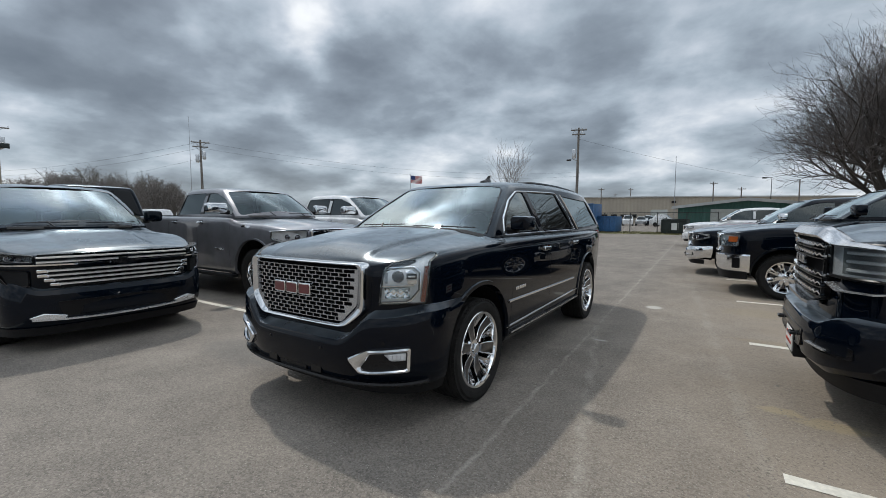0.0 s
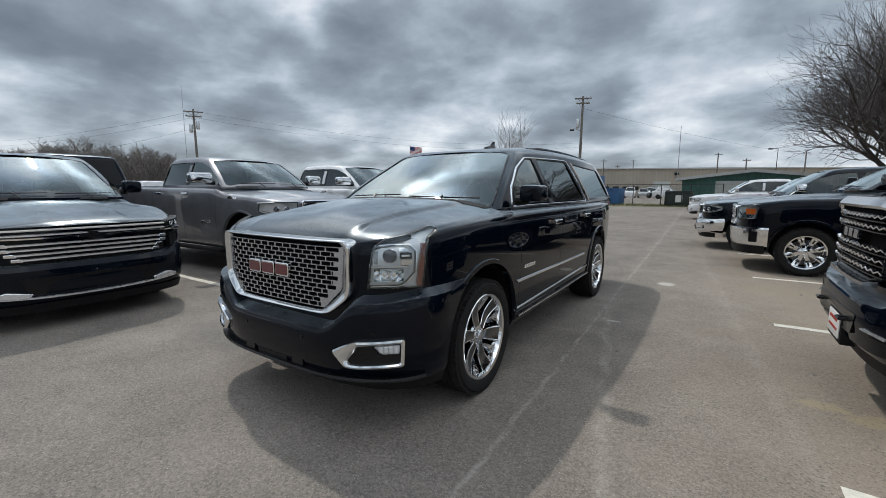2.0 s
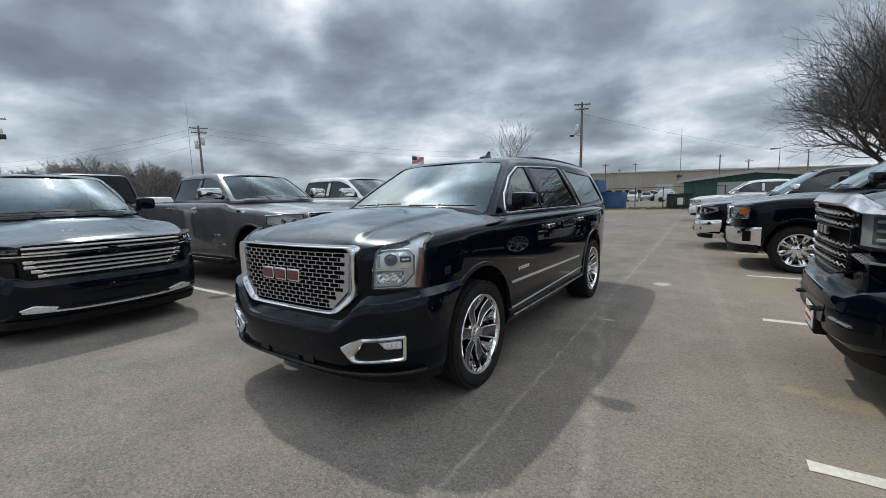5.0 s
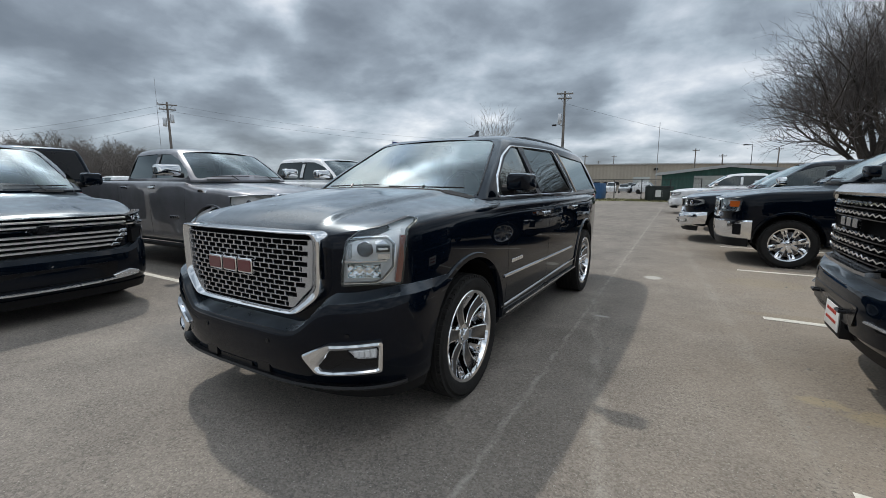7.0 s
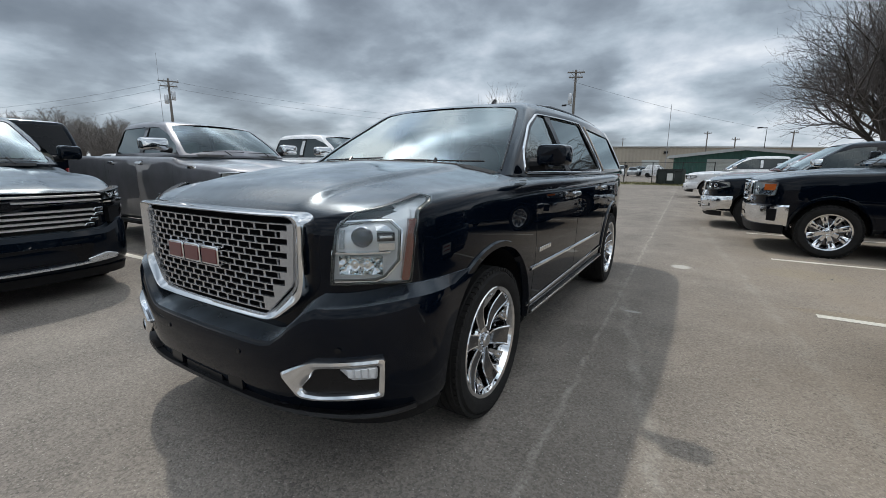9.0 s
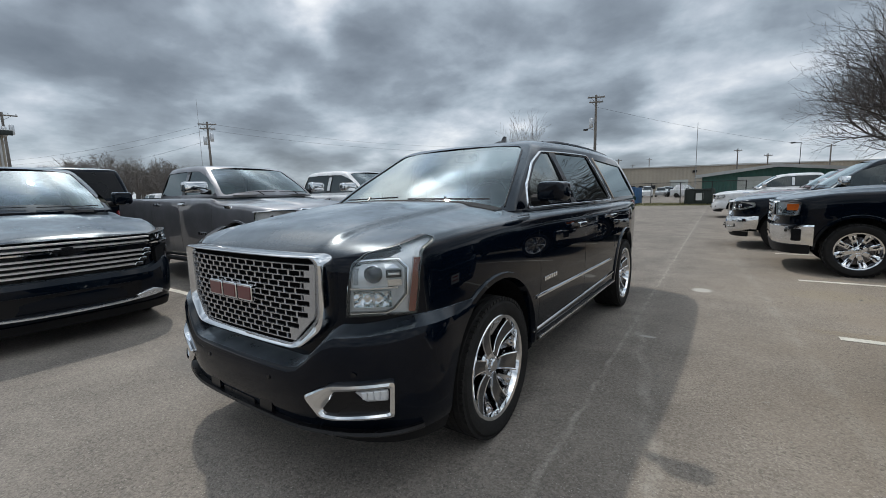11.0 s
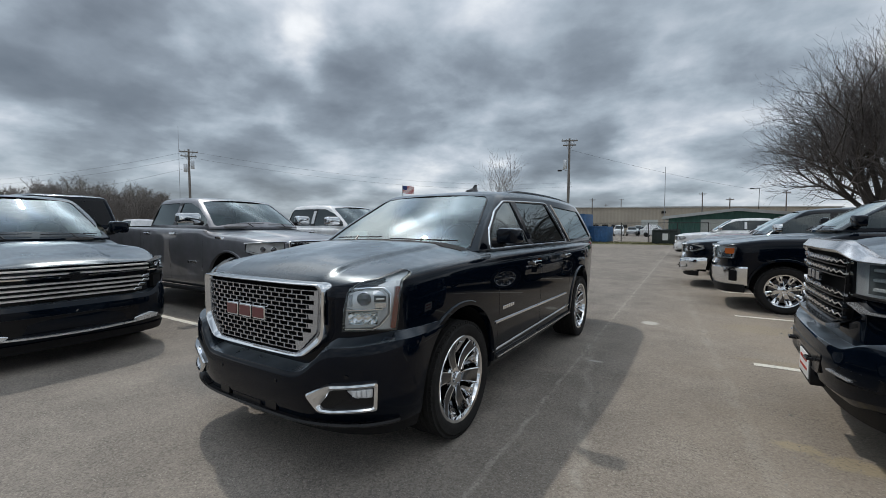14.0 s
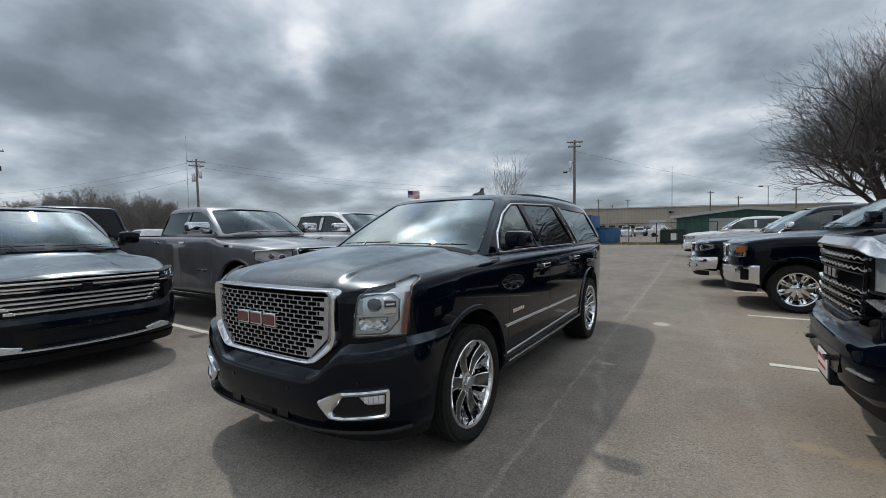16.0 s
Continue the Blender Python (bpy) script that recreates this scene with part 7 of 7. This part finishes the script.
# ---- bare trees ----
def grow(rng, bm_limb, bm_twig, base, direction, length, radius, level, top, up=0.12, spread=0.55, thin=0.012):
    """One limb with its side limbs, bending upwards."""
    n = 5 if level < 3 else 3
    pts, rs = [base.copy()], [radius]
    d = direction.normalized()
    p = base.copy()
    for k in range(n):
        d = (d + Vector((rng.uniform(-1, 1), rng.uniform(-1, 1), rng.uniform(-1, 1))) * 0.16 + Vector((0, 0, up))).normalized()
        p = p + d * length / n
        pts.append(p.copy())
        rs.append(max(thin * 0.5, radius * (1 - 0.62 * (k + 1) / n)))
    tube(pts, rs, 9 if level == 0 else 6 if level < 3 else 3, bm_limb if level < 3 else bm_twig, level < 2)
    if level >= top:
        return
    kids = (7, 8, 7, 6, 4, 4)[min(level, 5)]
    for k in range(kids):
        f = 0.25 + 0.75 * (k + rng.random() * 0.6) / kids
        f = min(f, 1.0)
        i = min(int(f * n), n - 1)
        q = pts[i].lerp(pts[i + 1], f * n - i if f < 1 else 1)
        ax = (pts[i + 1] - pts[i]).normalized()
        o = ax.orthogonal().normalized()
        o.rotate(Matrix.Rotation(k * 2.4 + rng.random() * 1.2, 3, ax))
        nd = (ax * (1 - spread) + o * spread * (0.8 + 0.5 * rng.random())).normalized()
        r2 = max(thin * 0.6, rs[i] * 0.62)
        grow(rng, bm_limb, bm_twig, q, nd, length * (0.72 - 0.16 * f) * (0.85 + 0.3 * rng.random()), r2, level + 1, top, up, spread, thin)


def oak(m, seed, h, r, label, top=5):
    rng = random.Random(seed)
    root = thing("tree", label, "tree", m)
    a, b = bmesh.new(), bmesh.new()
    tube([(0, 0, -0.1), (0.03, 0, 0.7), (0, 0.04, h * 0.17)], [r * 1.35, r * 1.05, r * 0.95], 14, a)
    s = Vector((0, 0.04, h * 0.16))
    for k in range(12):
        ang = k * 2.4 + rng.random() * 0.5
        f = (k + 0.5) / 12
        lean = 1.05 - 0.95 * f
        grow(rng, a, b, Vector((0, 0.04, h * (0.10 + 0.10 * f))), Vector((math.cos(ang) * lean, math.sin(ang) * lean, 0.75)), h * (0.36 + 0.14 * f), r * 0.46, 1, top, 0.11, 0.46, 0.0085)
    part("trunk", a, M["bark"], root)
    part("crown", b, M["twig"], root, "dense bare twigs", sharp=None)


oak(pose(9.9, 41.0, 0), 5, 14.6, 0.42, "large bare oak with dense fine grey-brown twigs")


def slim_tree(m, seed, h, label):
    rng = random.Random(seed)
    root = thing("tree", label, "tree", m)
    a, b = bmesh.new(), bmesh.new()
    tube([(0, 0, -0.1), (0.05, 0, h * 0.45)], [0.17, 0.13], 8, a)
    for k in range(7):
        ang = k * 2.4
        grow(rng, a, b, Vector((0.05, 0, h * (0.30 + 0.022 * k))), Vector((math.cos(ang) * 0.34, math.sin(ang) * 0.34, 1)), h * (0.42 + 0.03 * k), 0.07, 2, 4, 0.10, 0.36, 0.032)
    part("trunk", a, M["bark"], root)
    part("crown", b, M["hazed_twig"], root, "sparse upright bare twigs", sharp=None)


slim_tree(pose(-41.0, 90.5, 0), 9, 14.6, "slim bare tree in the distance")


def woods(name, spots, seed, scale=1.0, label="far bare winter woods along the horizon"):
    rng = random.Random(seed)
    bm = bmesh.new()
    for x, y, h in spots:
        q = Vector((x, y, 0))
        tube([q, q + Vector((0.2, 0, h * 0.4)), q + Vector((0.1, 0.2, h * 0.85))], [0.16, 0.11, 0.03], 3, bm, False)
        for k in range(24):
            f = 0.22 + 0.6 * k / 24
            ang = k * 2.4 + rng.random()
            ln = h * (0.34 - 0.22 * f) * (0.7 + 0.6 * rng.random())
            s = q + Vector((0.1, 0.1, h * f))
            e = s + Vector((math.cos(ang) * 0.55, math.sin(ang) * 0.55, 0.8)) * ln
            tube([s, s.lerp(e, 0.5) + Vector((0.15, 0, -0.1)), e], [0.06, 0.05, 0.02], 3, bm, False)
            for j in range(5):
                u = 0.25 + 0.75 * rng.random()
                o = s.lerp(e, u)
                e2 = o + Vector((rng.uniform(-1, 1), rng.uniform(-1, 1), rng.uniform(0.1, 1.1))) * ln * 0.42
                tube([o, e2], [0.05, 0.022], 3, bm, False)
    single(name, bm, M["hazed_twig"], label, "trees", kind="stuff", sharp=None)


rng = random.Random(3)
spots = []
for k in range(520):
    turn = -104 + 39 * rng.random()
    az = radians(turn)
    d = 150 + 70 * rng.random()
    top = np.interp(turn, (-104, -84, -80, -78, -76, -73, -71, -70, -68.5, -65.5), (3.0, 3.2, 3.6, 4.3, 5.0, 5.6, 5.3, 4.8, 5.1, 4.2))
    spots.append((d * math.sin(az), d * math.cos(az), 1.4 + d * math.tan(radians(float(top))) * (0.66 + 0.36 * rng.random())))
woods("distant_woods", spots, 4)
spots = []
for k in range(120):
    az = radians(-62 + 95 * rng.random())
    d = 300 + 120 * rng.random()
    spots.append((d * math.sin(az), d * math.cos(az), 5 + 6 * rng.random()))
woods("distant_woods", spots, 6)


# ---- small vehicles in the yard behind the fence ----
def small_car(m, paint, label, tall=0.0):
    root = thing("car", label, "car", m, "cars in the far yard")
    nose = [(0, -0.9), (0.4, -0.89), (0.62, -0.83), (0.78, -0.70), (0.86, -0.5), (0.89, -0.2), (0.90, 0.2)]
    tail = [(0.90, 1.0), (0.90, 2.8), (0.86, 3.4), (0.78, 3.6)]
    car = Car(nose, tail, [(-0.9, 0.72 + tall), (-0.6, 0.86 + tall), (0.3, 0.98 + tall), (3.6, 1.0 + tall)], [(-0.9, 0.68 + tall), (-0.4, 0.82 + tall), (0.5, 0.94 + tall), (3.6, 0.95 + tall)], [(-0.9, 0.3), (0.5, 0.25), (3.6, 0.35)], 2.7, 0.33)
    C = Cabin(0.98 + tall, 1.48 + tall * 1.6, 0.82, 0.62, (0.5, 1.2), (3.3, 2.8), bow=0.15)
    build(car, C, root, paint, cab_windows(C, 0.95, 1.75, 2.75, ("privacy", "privacy")), False, well=0.38, screen_glass="privacy")
    for y in (0, 2.7):
        for sg in (-1, 1):
            part("wheel", lathe([(0.0001, 0.0), (0.18, 0.01), (0.2, 0.0), (0.31, 0.0), (0.33, -0.03), (0.33, -0.2), (0.0001, -0.2)], 18, closed=False), M["rubber"], root).matrix_basis = pose(sg * 0.89, y, 0.33, rz=0 if sg > 0 else 180)


for i, (x, y, rz, p, c) in enumerate(((-13.4, 81, 8, "white_paint", "white"), (-11.7, 84, 6, "silver_paint", "silver"), (-9.7, 83, 4, "dark_blue_paint", "dark"), (-5.6, 76, 84, "white_paint", "white"),
                                      (-17.5, 100, 90, "dark_blue_paint", "dark"), (-22.0, 101, 90, "dark_blue_paint", "dark"), (-12.5, 100, 10, "white_paint", "white"), (-16.2, 82, 10, "blue_paint", "blue"), (-8.6, 101, 85, "silver_paint", "silver"))):
    small_car(pose(x, y, 0, rz=rz), p, c + " car parked in the far yard", 0.12 if i % 3 else 0.3)
